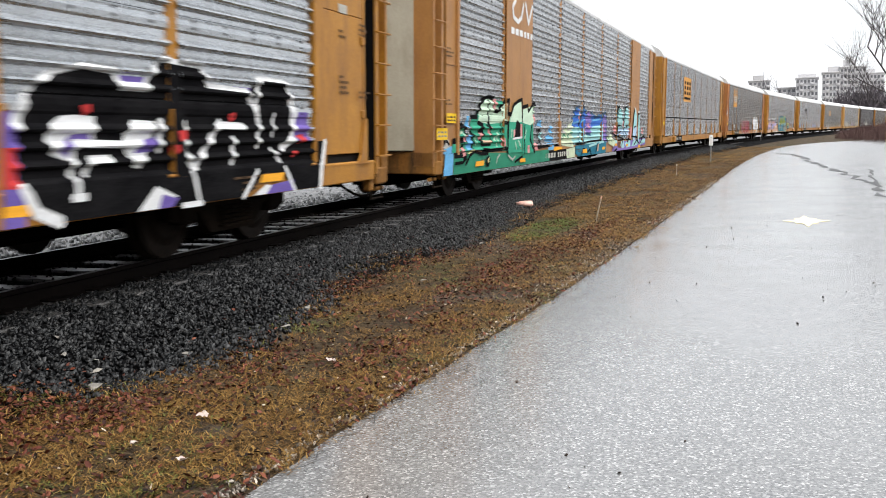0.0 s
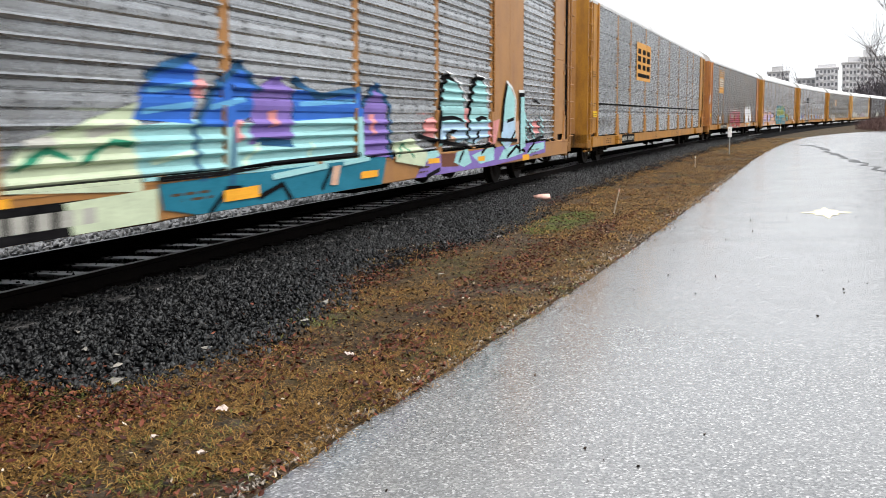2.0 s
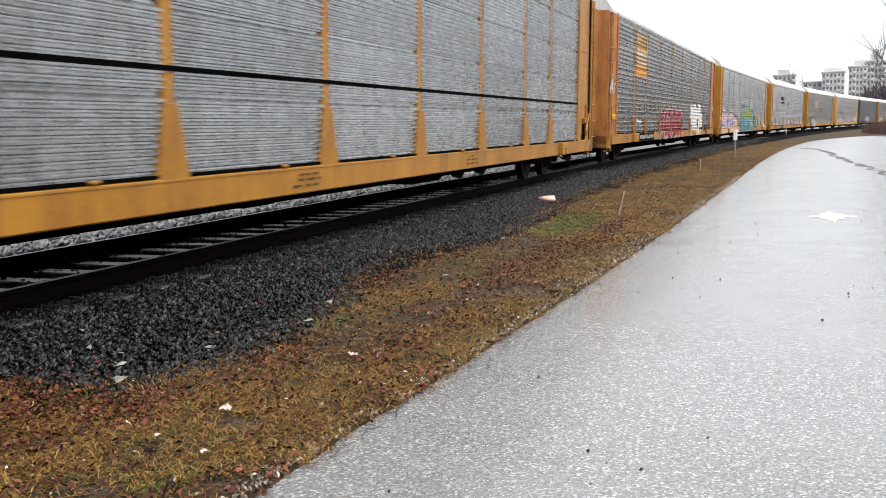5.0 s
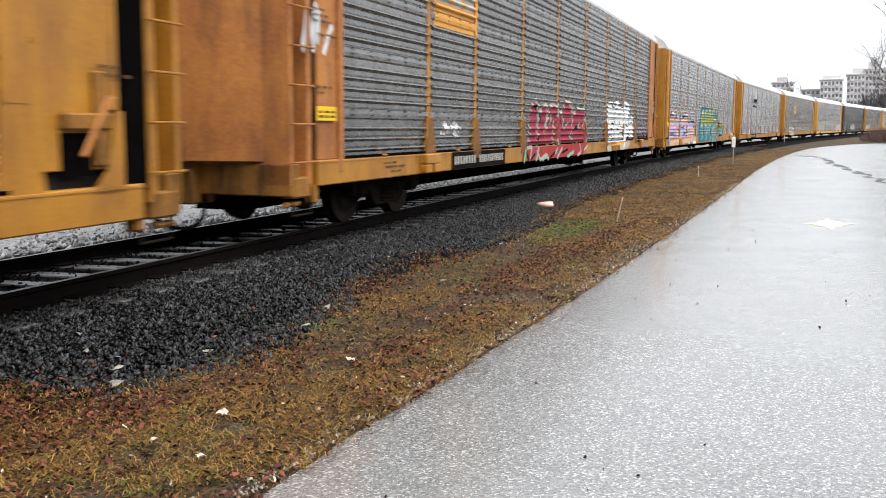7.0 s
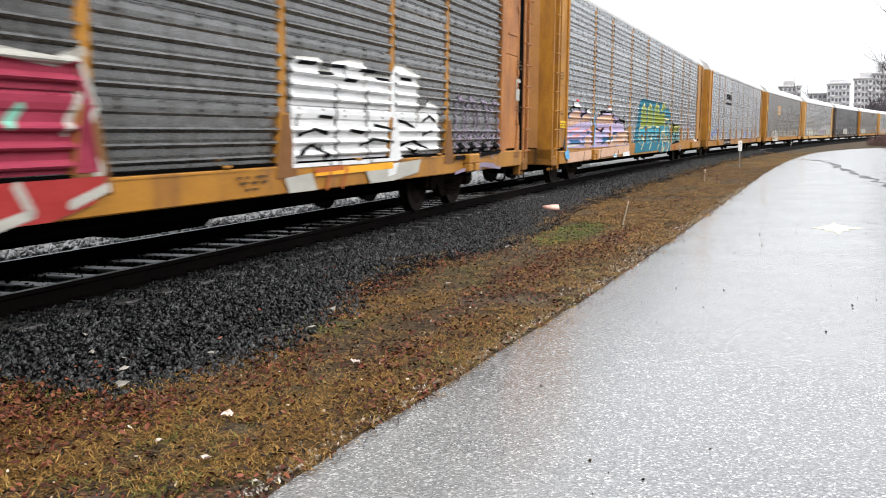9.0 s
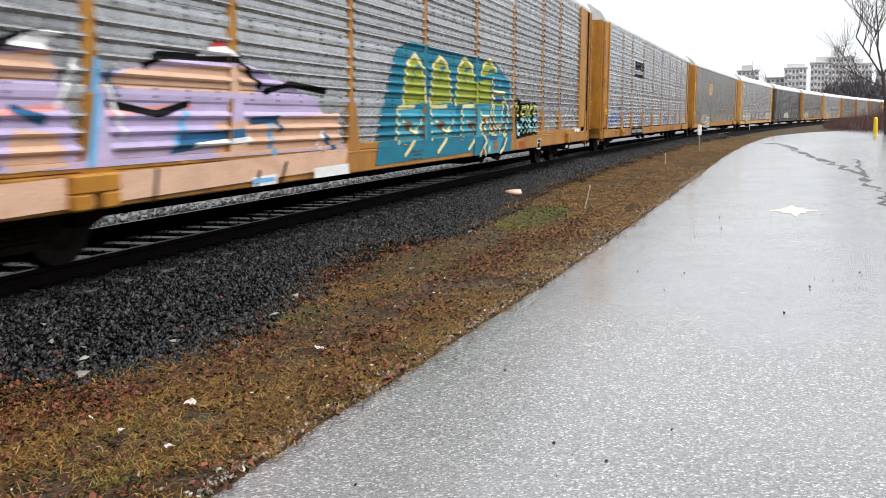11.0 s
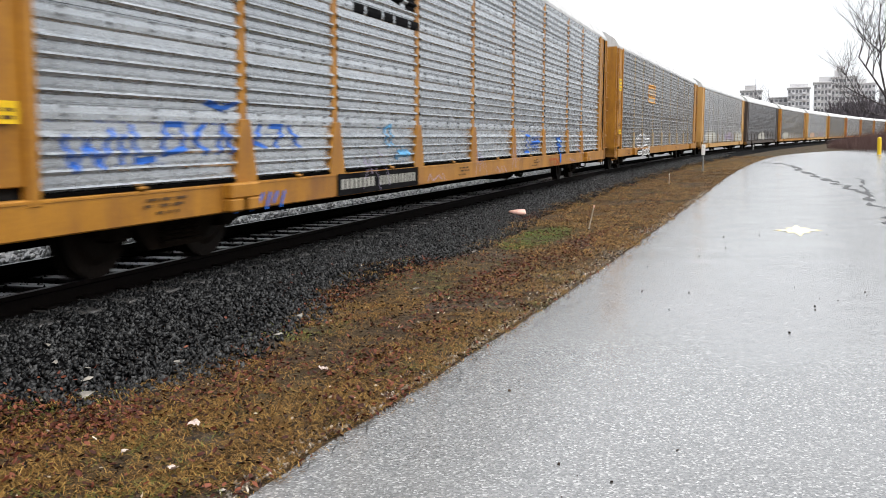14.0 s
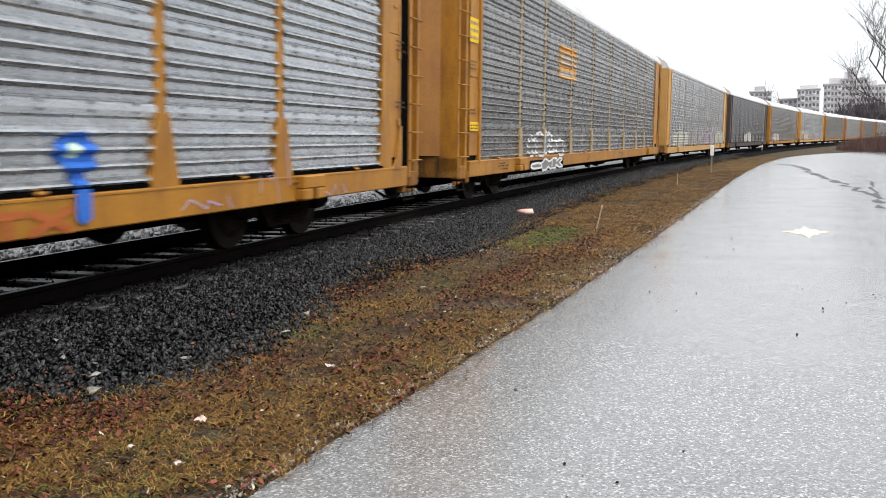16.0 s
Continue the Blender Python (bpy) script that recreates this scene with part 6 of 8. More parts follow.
    sp.stroke("white", [(7.9, 1.04), (7.71, 0.85)], 0.05)
    sp.stroke("white", [(3.71, 1.59), (3.52, 1.26)], 0.05)
    sp.poly("white", [(1.77, 1.75), (1.89, 1.86), (2.13, 1.9), (2.33, 1.85), (2.42, 1.75)])
    sp.poly("red", [(1.93, 1.88), (2.09, 1.94), (2.25, 1.91), (2.13, 1.87)])
    sp.poly("white", [(5.33, 1.71), (5.51, 1.8), (5.83, 1.83), (6.04, 1.75)])
    sp.poly("red", [(5.51, 1.8), (5.7, 1.87), (5.87, 1.84)])
    sp.poly("white", [(3.04, 1.65), (3.32, 1.77), (3.56, 1.77), (3.37, 1.64)])
    sp.poly("peach", [(1.11, 0.74), (8.47, 0.82), (8.4, 0.6), (1.16, 0.518)])
    sp.poly("sky", [(0.9, 0.76), (1.25, 0.81), (1.34, 0.6), (0.99, 0.61)])
    sp.poly("white", [(6.16, 0.61), (6.66, 0.62), (6.66, 0.518), (6.17, 0.518)])
    sp.poly("white", [(7.53, 0.63), (8.48, 0.64), (8.5, 0.518), (7.54, 0.518)])
    sp.stroke("black", [(4.6, 0.76), (4.55, 0.518)], 0.05)
    sp.stroke("black", [(2.76, 0.72), (2.69, 0.518)], 0.05)
    sp.stroke("black", [(4.1, 0.66), (3.59, 0.62)], 0.05)
    sp.stroke("black", [(6.3, 0.66), (6.24, 0.518)], 0.05)
    sp.stroke("black", [(6.87, 0.72), (6.74, 0.518)], 0.05)
    sp.stroke("sky", [(6.17, 0.57), (6.59, 0.57)], 0.04)
    sp.done("graffiti", "pastel peach and lilac graffiti piece with navy outline")


def teal_piece():
    sp = sprayer(4)
    sp.poly("teal", [(9.4, 0.57), (9.64, 1.11), (9.99, 1.64), (10.25, 2.09), (10.87, 2.24), (11.72, 2.21), (15.47, 2.2), (16.7, 1.86), (16.7, 1.48), (16.7, 0.6), (12.84, 0.58)])
    sp.poly("lime", [(10.53, 1.34), (10.69, 1.9), (11.0, 2.05), (11.35, 1.94), (11.52, 1.4)])
    sp.stroke("cream", [(10.53, 1.34), (10.69, 1.9), (11.0, 2.07), (11.35, 1.94), (11.52, 1.4)], 0.06)
    sp.stroke("navy", [(10.93, 1.68), (11.02, 1.88), (11.24, 1.91)], 0.05)
    sp.poly("lime", [(11.7, 1.36), (11.87, 1.95), (12.21, 2.1), (12.6, 1.98), (12.8, 1.42)])
    sp.stroke("cream", [(11.7, 1.36), (11.87, 1.95), (12.21, 2.11), (12.6, 1.98), (12.8, 1.42)], 0.06)
    sp.stroke("navy", [(12.14, 1.71), (12.24, 1.92), (12.48, 1.95)], 0.05)
    sp.poly("lime", [(13.0, 1.38), (13.18, 2.0), (13.57, 2.15), (14.0, 2.03), (14.23, 1.45)])
    sp.stroke("cream", [(13.0, 1.38), (13.18, 2.0), (13.56, 2.17), (14.0, 2.03), (14.23, 1.45)], 0.06)
    sp.stroke("navy", [(13.49, 1.74), (13.59, 1.96), (13.86, 2.0)], 0.05)
    sp.poly("lime", [(14.45, 1.41), (14.65, 2.07), (15.08, 2.21), (15.57, 2.08), (15.83, 1.48)])
    sp.stroke("cream", [(14.45, 1.41), (14.65, 2.07), (15.08, 2.22), (15.57, 2.08), (15.83, 1.48)], 0.06)
    sp.stroke("navy", [(15.0, 1.78), (15.11, 2.01), (15.42, 2.05)], 0.05)
    sp.poly("cyan", [(10.27, 0.83), (10.33, 1.29), (11.42, 1.32), (11.47, 0.85)])
    sp.stroke("cream", [(10.27, 0.83), (10.33, 1.31), (10.97, 1.33)], 0.06)
    sp.stroke("cream", [(10.56, 1.12), (11.01, 0.95), (11.32, 1.14)], 0.06)
    sp.stroke("cream", [(10.5, 0.66), (10.91, 0.85)], 0.06)
    sp.poly("brown", [(10.45, 1.1), (10.88, 1.12), (10.79, 0.95)])
    sp.stroke("navy", [(11.2, 1.23), (11.35, 0.87)], 0.06)
    sp.poly("cyan", [(11.7, 0.85), (11.77, 1.31), (13.01, 1.34), (13.07, 0.87)])
    sp.stroke("cream", [(11.7, 0.85), (11.76, 1.33), (12.49, 1.35)], 0.06)
    sp.stroke("cream", [(12.03, 1.12), (12.54, 0.93), (12.9, 1.14)], 0.06)
    sp.stroke("cream", [(11.96, 0.65), (12.43, 0.85)], 0.06)
    sp.poly("brown", [(11.91, 1.09), (12.4, 1.12), (12.3, 0.93)])
    sp.stroke("navy", [(12.76, 1.24), (12.94, 0.85)], 0.06)
    sp.poly("cyan", [(13.33, 0.87), (13.41, 1.33), (14.83, 1.37), (14.9, 0.89)])
    sp.stroke("cream", [(13.33, 0.87), (13.4, 1.36), (14.24, 1.38)], 0.06)
    sp.stroke("cream", [(13.71, 1.11), (14.31, 0.91), (14.71, 1.14)], 0.06)
    sp.stroke("cream", [(13.64, 0.64), (14.17, 0.86)], 0.06)
    sp.poly("brown", [(13.58, 1.09), (14.13, 1.11), (14.02, 0.92)])
    sp.stroke("navy", [(14.55, 1.24), (14.76, 0.82)], 0.06)
    sp.poly("teal", [(14.1, 1.85), (15.84, 2.03), (16.29, 1.9), (16.39, 1.68), (16.64, 1.45), (16.72, 1.21), (16.85, 1.08), (16.8, 0.9), (16.65, 0.76), (16.63, 0.518), (13.98, 0.518)])
    sp.poly("lime", [(14.09, 1.78), (15.22, 1.87), (15.22, 1.43), (14.06, 1.41)])
    sp.poly("cyan", [(14.06, 1.36), (15.22, 1.39), (15.08, 0.86), (14.01, 0.83)])
    sp.poly("lime", [(15.36, 1.59), (16.1, 1.58), (16.05, 1.4), (15.39, 1.4)])
    sp.poly("cyan", [(15.39, 1.37), (16.04, 1.37), (16.04, 1.01), (15.66, 1.02), (16.11, 0.82), (15.47, 0.83)])
    sp.poly("cyan", [(14.84, 0.8), (16.07, 0.8), (15.74, 0.518), (14.87, 0.518)])
    sp.stroke("navy", [(15.41, 1.52), (16.02, 1.51)], 0.12)
    sp.stroke("navy", [(15.23, 1.85), (15.21, 1.25), (15.06, 0.85)], 0.09)
    sp.stroke("navy", [(16.31, 1.4), (16.4, 1.25), (16.3, 1.02), (16.18, 0.91)], 0.09)
    sp.stroke("navy", [(15.66, 0.99), (16.09, 0.8)], 0.09)
    sp.stroke("navy", [(16.09, 0.78), (15.92, 0.67), (15.73, 0.518)], 0.09)
    sp.stroke("navy", [(14.56, 0.81), (14.62, 0.74), (14.33, 0.518)], 0.09)
    sp.stroke("navy", [(15.02, 0.8), (15.51, 0.81)], 0.09)
    sp.stroke("cream", [(15.28, 1.89), (15.35, 1.81), (15.29, 1.45), (15.15, 0.88), (15.49, 0.87), (15.39, 1.42), (15.37, 1.64), (16.17, 1.64), (16.16, 1.49)], 0.07)
    sp.stroke("cream", [(16.1, 1.47), (16.36, 1.49), (16.53, 1.31), (16.44, 1.07), (16.26, 0.88), (16.12, 0.82), (15.67, 1.03), (16.05, 1.03), (16.11, 1.46)], 0.07)
    sp.stroke("cream", [(14.57, 1.26), (14.56, 1.18), (14.97, 1.19), (14.66, 0.87)], 0.07)
    sp.stroke("cream", [(14.31, 1.02), (14.7, 0.82), (14.79, 0.75), (14.37, 0.518)], 0.07)
    sp.stroke("cream", [(14.32, 1.04), (14.55, 1.05), (14.59, 1.16)], 0.07)
    sp.stroke("cream", [(14.61, 0.67), (14.72, 0.518)], 0.07)
    sp.stroke("cream", [(16.25, 0.77), (15.99, 0.58), (15.77, 0.518)], 0.07)
    sp.stroke("cream", [(14.99, 0.65), (14.93, 0.57)], 0.07)
    sp.poly("brown", [(15.3, 1.25), (15.21, 0.9), (15.45, 0.9)])
    sp.poly("brown", [(15.76, 1.01), (16.02, 1.0), (16.01, 0.88)])
    sp.poly("brown", [(14.63, 1.15), (14.89, 1.16), (14.72, 0.98)])
    sp.poly("brown", [(14.36, 1.02), (14.62, 1.05), (14.64, 0.92)])
    sp.poly("brown", [(14.54, 0.65), (14.69, 0.518), (14.4, 0.518)])
    sp.stroke("rustred", [(15.25, 0.73), (15.57, 0.73)], 0.04)
    sp.stroke("rustred", [(15.25, 0.65), (15.57, 0.65)], 0.04)
    sp.stroke("rustred", [(15.24, 0.6), (15.56, 0.6)], 0.04)
    sp.stroke("sky", [(15.62, 1.88), (15.66, 1.76), (15.83, 1.78), (15.91, 1.91)], 0.04)
    sp.done("graffiti", "teal and lime graffiti piece with cream outline")


def face_piece():
    sp = sprayer(4)
    sp.poly("black", [(17.05, 1.35), (17.17, 1.52), (17.38, 1.57), (17.5, 1.47), (17.71, 1.47), (19.24, 1.49), (19.3, 1.37), (19.13, 0.8), (18.08, 0.78), (17.19, 0.74), (17.04, 1.1)])
    sp.stroke("lime", [(17.18, 1.31), (17.22, 1.43), (17.35, 1.46), (17.41, 1.37), (17.34, 1.24), (17.21, 1.12)], 0.11)
    sp.stroke("lime", [(17.76, 1.19), (17.79, 1.37), (18.13, 1.38)], 0.11)
    sp.stroke("lime", [(18.2, 1.19), (18.28, 1.4), (18.39, 1.4), (18.43, 1.19)], 0.11)
    sp.stroke("lime", [(18.77, 1.41), (18.58, 1.38), (18.54, 1.24)], 0.11)
    sp.stroke("lime", [(19.24, 1.4), (18.94, 1.4), (18.94, 1.25)], 0.11)
    sp.stroke("cream", [(17.16, 1.36), (17.22, 1.45), (17.37, 1.47), (17.43, 1.36)], 0.025)
    sp.stroke("cream", [(17.72, 1.36), (18.13, 1.41)], 0.025)
    sp.stroke("cream", [(18.2, 1.33), (18.31, 1.42), (18.44, 1.39)], 0.025)
    sp.stroke("cream", [(18.52, 1.36), (18.77, 1.43)], 0.025)
    sp.stroke("cream", [(18.94, 1.42), (19.24, 1.43)], 0.025)
    sp.stroke("cream", [(17.23, 1.18), (17.4, 1.23)], 0.025)
    sp.stroke("cream", [(17.81, 1.24), (18.03, 1.25)], 0.025)
    sp.stroke("cream", [(18.98, 1.25), (19.18, 1.27)], 0.025)
    sp.stroke("aqua", [(17.23, 1.08), (17.18, 1.01), (17.55, 1.02)], 0.1)
    sp.stroke("aqua", [(17.76, 1.15), (17.79, 0.87)], 0.1)
    sp.stroke("aqua", [(17.81, 1.15), (18.02, 1.16)], 0.1)
    sp.stroke("aqua", [(18.2, 1.15), (18.14, 0.88)], 0.1)
    sp.stroke("aqua", [(18.43, 1.16), (18.45, 0.89)], 0.1)
    sp.stroke("aqua", [(18.54, 1.18), (18.56, 0.94), (18.75, 0.91)], 0.1)
    sp.stroke("aqua", [(18.93, 1.2), (18.92, 0.9), (19.19, 0.91)], 0.1)
    sp.stroke("aqua", [(18.96, 1.14), (19.17, 1.15)], 0.1)
    sp.poly("aqua", [(17.16, 0.94), (17.61, 0.99), (17.36, 0.79), (17.21, 0.82)])
    sp.done("graffiti", "lime and aqua graffiti letters on black")


def paint_car_a():
    black_piece()
    sp = sprayer(0)
    rect(sp, "oldwhite", 25.0, 25.25, 2.52, 2.62)
    for k, (z, n) in enumerate(((2.3, 2), (2.24, 3), (1.78, 2), (1.72, 4), (1.66, 3), (1.6, 4))):
        bars(sp, "ink", 25.0, 25.0 + 0.07 * n, z, z + 0.03, [1, -0.4] * n)
    sp.done("stencil", "small stencilled data on yellow paint")


def paint_car_b():
    green_piece()
    blue_piece()
    aqua_piece()
    sp = sprayer(1)
    rect(sp, "black", 7.05, 9.9, 0.455, 0.69)
    bars(sp, "oldwhite", 7.2, 8.2, 0.52, 0.63, [3, -1, 3, -1, 3, -1, 3])
    bars(sp, "oldwhite", 8.45, 9.7, 0.52, 0.63, [2, -1, 2, -1, 2, -1, 2, -1, 2, -1, 2])
    rect(sp, "orange", 8.0, 8.9, 0.69, 0.75)
    rect(sp, "tag", 0.12, 0.62, 1.02, 1.2)
    bars(sp, "grey", 0.17, 0.57, 1.12, 1.15, [2, -1, 3, -1, 2])
    bars(sp, "grey", 0.17, 0.57, 1.06, 1.09, [3, -1, 2, -1, 3])
    sp.done("stencil", "white stencil bars on a black patch")
    sp = sprayer(1)
    sp.stroke("white", [(4.55, 3.62), (4.35, 3.5), (4.4, 3.3), (4.75, 3.24), (5.0, 3.35), (5.15, 3.62)], 0.09)
    sp.stroke("white", [(5.3, 3.65), (5.55, 3.28), (5.85, 3.65)], 0.09)
    bars(sp, "white", 4.25, 6.1, 2.98, 3.1, [3, -1, 3, -1, 3, -1.5, 2, -1, 2, -1.5, 2, -1, 2])
    sp.done("sign", "white painted emblem and bars on a tan plate")


def sign_plate(j, u0, u1, z0, z1, ink, rows, name="sign", label="square painted sign plate with dark bars"):
    sp = sprayer(j)
    rect(sp, "sign", u0, u1, z0, z1)
    for z, h, widths in rows:
        bars(sp, ink, u0 + 0.2, u1 - 0.2, z, z + h, widths)
    sp.done(name, label)


def stencil_patch(j, u0, u1, n1, n2):
    sp = sprayer(j)
    z0, z1 = sp.low, sp.ledge
    rect(sp, "black", u0, u1, z0 + 0.01, z1 - 0.01)
    patch_ = sp.done("stencil_patch", "black painted patch with white bars")
    m = u0 + (u1 - u0) * 0.42
    for a, b, n, w in ((u0 + 0.12, m, n1 * 2, 0.6), (m + 0.15, u1 - 0.1, n2 * 2, 0.55)):
        d = (b - a) / n
        for k in range(n):
            one = sprayer(j)
            one.car, one.level = patch_, 3
            rect(one, "oldwhite", a + k * d, a + k * d + d * w, z0 + 0.08, z0 + 0.2)
            one.done("letter_bar", "")


def small_marks(j, seed):
    """Stencilled data bars, reflectors and a tag on the sill and the ends."""
    rnd = random.Random(seed)
    sp = sprayer(j)
    for u in (2.2, 10.6, 16.0, 22.4):
        for z in (sp.low + 0.07, sp.low + 0.13, sp.low + 0.18):
            bars(sp, "ink", u + rnd.uniform(0, 0.3), u + rnd.uniform(0.5, 0.8), z, z + 0.022, [rnd.uniform(0.5, 2) * (-0.5 if k % 2 else 1) for k in range(6)])
    for u in (0.5, 25.55):
        for z in (1.62, 1.56, 2.3, 2.36, 2.42):
            bars(sp, "ink", u, u + rnd.uniform(0.2, 0.4), z, z + 0.026, [rnd.uniform(0.5, 2) * (-0.5 if k % 2 else 1) for k in range(5)])
    rect(sp, "tag", 0.52, 0.98, 1.28, 1.43)
    bars(sp, "ink", 0.56, 0.94, 1.36, 1.385, [2, -1, 3, -1, 2])
    bars(sp, "ink", 0.56, 0.94, 1.31, 1.335, [3, -1, 2, -1, 3])
    sp.done("stencil", "small stencilled data bars and a yellow tag")


def rust_word(j, u0, u1):
    sp = sprayer(j)
    d = (u1 - u0) / 3
    for k in range(2):
        u = u0 + k * d
        sp.stroke("rustred", [(u, 0.665), (u + d * 0.8, 0.665)], 0.05)
        sp.stroke("rustred", [(u + d * 0.4, 0.66), (u + d * 0.4, 0.53)], 0.06)
    sp.stroke("rustred", [(u0 + 2 * d, 0.67), (u1, 0.53)], 0.06)
    sp.stroke("rustred", [(u0 + 2 * d, 0.53), (u1, 0.67)], 0.06)
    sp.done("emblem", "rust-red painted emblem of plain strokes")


def paint_car_c():
    sp = sprayer(2)
    scrawl(sp, "grey", 1.2, 3.3, 0.95, 1.3, 26, 0.05, 8)
    sp.done("graffiti", "faded dark scrawl")
    sign_plate(2, 6.95, 9.65, 2.45, 3.65, "black", [(3.3, 0.16, [2, -1, 2, -1, 2]), (3.05, 0.18, [2, -1, 2, -1, 2]), (2.8, 0.16, [2, -1, 2, -1, 2]), (2.56, 0.12, [1])])
    stencil_patch(2, 4.4, 6.6, 4, 6)


def paint_car_d():
    for p in sprayer(3).posts:
        sp, u = sprayer(3), p + HALF
        sp.poly("primer", [(u - 0.21, 0.74), (u + 0.21, 0.74), (u + 0.07, 1.34), (u - 0.07, 1.34)])
        sp.done("primer_patch", "rust-brown bare feet of the side posts")
    red_piece()
    white_piece()
    sp = sprayer(3)
    scrawl(sp, "white", 4.4, 5.3, 1.05, 1.35, 16, 0.04, 11)
    scrawl(sp, "white", 0.25, 0.95, 1.9, 2.5, 14, 0.07, 12)
    rect(sp, "oldwhite", 25.6, 25.85, 1.75, 1.95)
    sp.stroke("oldwhite", [(25.65, 1.75), (25.65, 2.1), (25.9, 2.1)], 0.06)
    sp.done("scribble", "white scribbles")
    sign_plate(3, 4.1, 6.0, 2.62, 3.9, "oldwhite", [(2.95, 0.5, [2, -0.6, 2, -0.6, 2])])
    stencil_patch(3, 4.75, 7.5, 4, 6)


def paint_car_e():
    pastel_piece()
    teal_piece()
    face_piece()
    sp = sprayer(4)
    sp.poly("white", [(19.15, 0.47), (19.5, 0.47), (19.55, 0.7), (19.2, 0.7)])
    sp.poly("black", [(19.19, 0.49), (19.46, 0.49), (19.5, 0.68), (19.24, 0.68)])
    bars(sp, "white", 19.24, 19.44, 0.6, 0.62, [1])
    scrawl(sp, "lilac", 18.4, 25.0, 1.2, 1.6, 22, 0.025, 14)
    sp.blob("white", 24.2, 0.85, 0.5, 0.06, 12, 0.5)
    sp.done("sticker", "black and white label and pale scrawls")
    rust_word(4, 17.4, 17.95)


def paint_car_f():
    sp = sprayer(5)
    for pts in ([(1.45, 1.2), (1.55, 0.95), (1.72, 1.15), (1.85, 0.97), (2.0, 1.25)], [(2.1, 1.2), (2.12, 1.0)], [(2.25, 1.28), (2.3, 1.0), (2.55, 1.02)], [(2.7, 1.3), (2.65, 1.05), (2.95, 1.1), (2.95, 1.3), (2.7, 1.3)], [(3.3, 1.3), (3.1, 1.2), (3.3, 1.05)], [(3.5, 1.05), (3.6, 1.3), (3.75, 1.05)], [(4.3, 1.3), (4.15, 1.15), (4.35, 1.1)], [(4.5, 1.3), (4.75, 1.3), (4.6, 1.1)], [(4.9, 1.3), (5.1, 1.1)], [(3.3, 1.5), (3.6, 1.45), (3.8, 1.5)]):
        sp.stroke("blue", pts, 0.05)
    for k in range(7):
        sp.stroke("blue", [(3.7 + k * 0.15, 0.5 + 0.05 * (k % 2)), (3.78 + k * 0.15, 0.64)], 0.045)
    sp.stroke("sky", [(7.7, 1.05), (7.6, 1.3), (7.8, 1.35), (7.85, 1.1)], 0.04)
    sp.stroke("sky", [(7.95, 0.95), (8.1, 0.9)], 0.04)
    for u in (8.15, 8.3, 8.45):
        sp.blob("sky", u, 0.97, 0.06, 0.06)
    sp.stroke("blue", [(15.6, 1.22), (15.9, 1.22)], 0.05)
    sp.stroke("blue", [(15.75, 1.22), (15.75, 0.88)], 0.06)
    sp.stroke("blue", [(15.6, 0.88), (15.95, 0.88)], 0.05)
    for k in range(4):
        sp.stroke("blue", [(16.15 + k * 0.2, 0.9), (16.2 + k * 0.2, 1.2)], 0.05)
    sp.stroke("blue", [(16.1, 1.05), (16.9, 1.08)], 0.08)
    sp.blob("blue", 19.15, 1.05, 0.24, 0.15)
    sp.blob("mint", 19.1, 1.07, 0.08, 0.06)
    sp.stroke("blue", [(19.15, 0.95), (19.15, 0.62)], 0.16)
    sp.done("graffiti", "blue spray-can scrawls")
    sp = sprayer(5)
    for k, u in enumerate((6.75, 9.2, 11.6, 13.0, 14.2, 20.4, 21.6, 23.0)):
        scrawl(sp, "lilac", u, u + 0.9, 0.5, 0.66 if k % 2 else 1.1, 7, 0.013, 50 + k)
    sp.done("scribble", "pale lilac marker scrawls on sill and posts")
    stencil_patch(5, 6.0, 8.8, 4, 6)
    rust_word(5, 17.9, 19.0)
    sp = sprayer(5)
    for k in range(3):
        sp.poly("black", [(6.7 + k * 0.55, 2.95 + k * 0.02), (7.1 + k * 0.55, 2.95), (7.3 + k * 0.55, 3.25), (6.85 + k * 0.55, 3.25)])
    bars(sp, "black", 6.6, 8.9, 2.68, 2.8, [2, -0.5, 3, -0.5, 2, -0.5, 3, -0.5, 2])
    sp.poly("black", [(8.4, 2.92), (8.75, 2.92), (8.8, 3.28), (8.5, 3.28)])
    sp.done("sign", "black painted emblem of plain blocks")


def paint_car_g():
    sign_plate(6, 7.3, 9.2, 2.55, 3.3, "oldwhite", [(2.85, 0.3, [2, -0.7, 2, -0.7, 2]), (2.62, 0.12, [1])])
    sp = sprayer(6)
    rect(sp, "black", 4.6, 7.8, 0.47, 0.69)
    letters(sp, (4.6, 7.9, 0.8, 1.2), ("spike", "bean", "kay", "spike", "bean"), "grey", "white", 0.035, seed=61)
    letters(sp, (4.7, 7.6, 0.48, 0.68), ("bean", "spike", "kay"), "grey", "white", 0.03, seed=62)
    rect(sp, "tag", 0.5, 0.98, 2.75, 3.15)
    for z in (2.8, 2.92, 3.04):
        bars(sp, "grey", 0.55, 0.93, z, z + 0.05, [2, -1, 3, -1, 2])
    sp.done("graffiti", "white and black tag and a yellow notice")
    for j, marks in ((7, (("oldwhite", 2.5), ("dusk", 13.0), ("oldwhite", 20.0))), (8, (("oldwhite", 9.0),)), (9, (("oldwhite", 3.0),)), (10, (("peach", 4.0), ("dusk", 15.0)))):
        sp = sprayer(j)
        for k, (ink, u) in enumerate(marks):
            letters(sp, (u, u + 5, 0.8, 1.5), ("spike", "bean", "kay", "bean"), ink, "oldwhite", 0.05, seed=70 + j + k)
        sp.done("graffiti", "pale graffiti letters")


paint_car_a()
paint_car_b()
paint_car_c()
paint_car_d()
paint_car_e()
paint_car_f()
paint_car_g()
for j in range(7):
    small_marks(j, 100 + j)


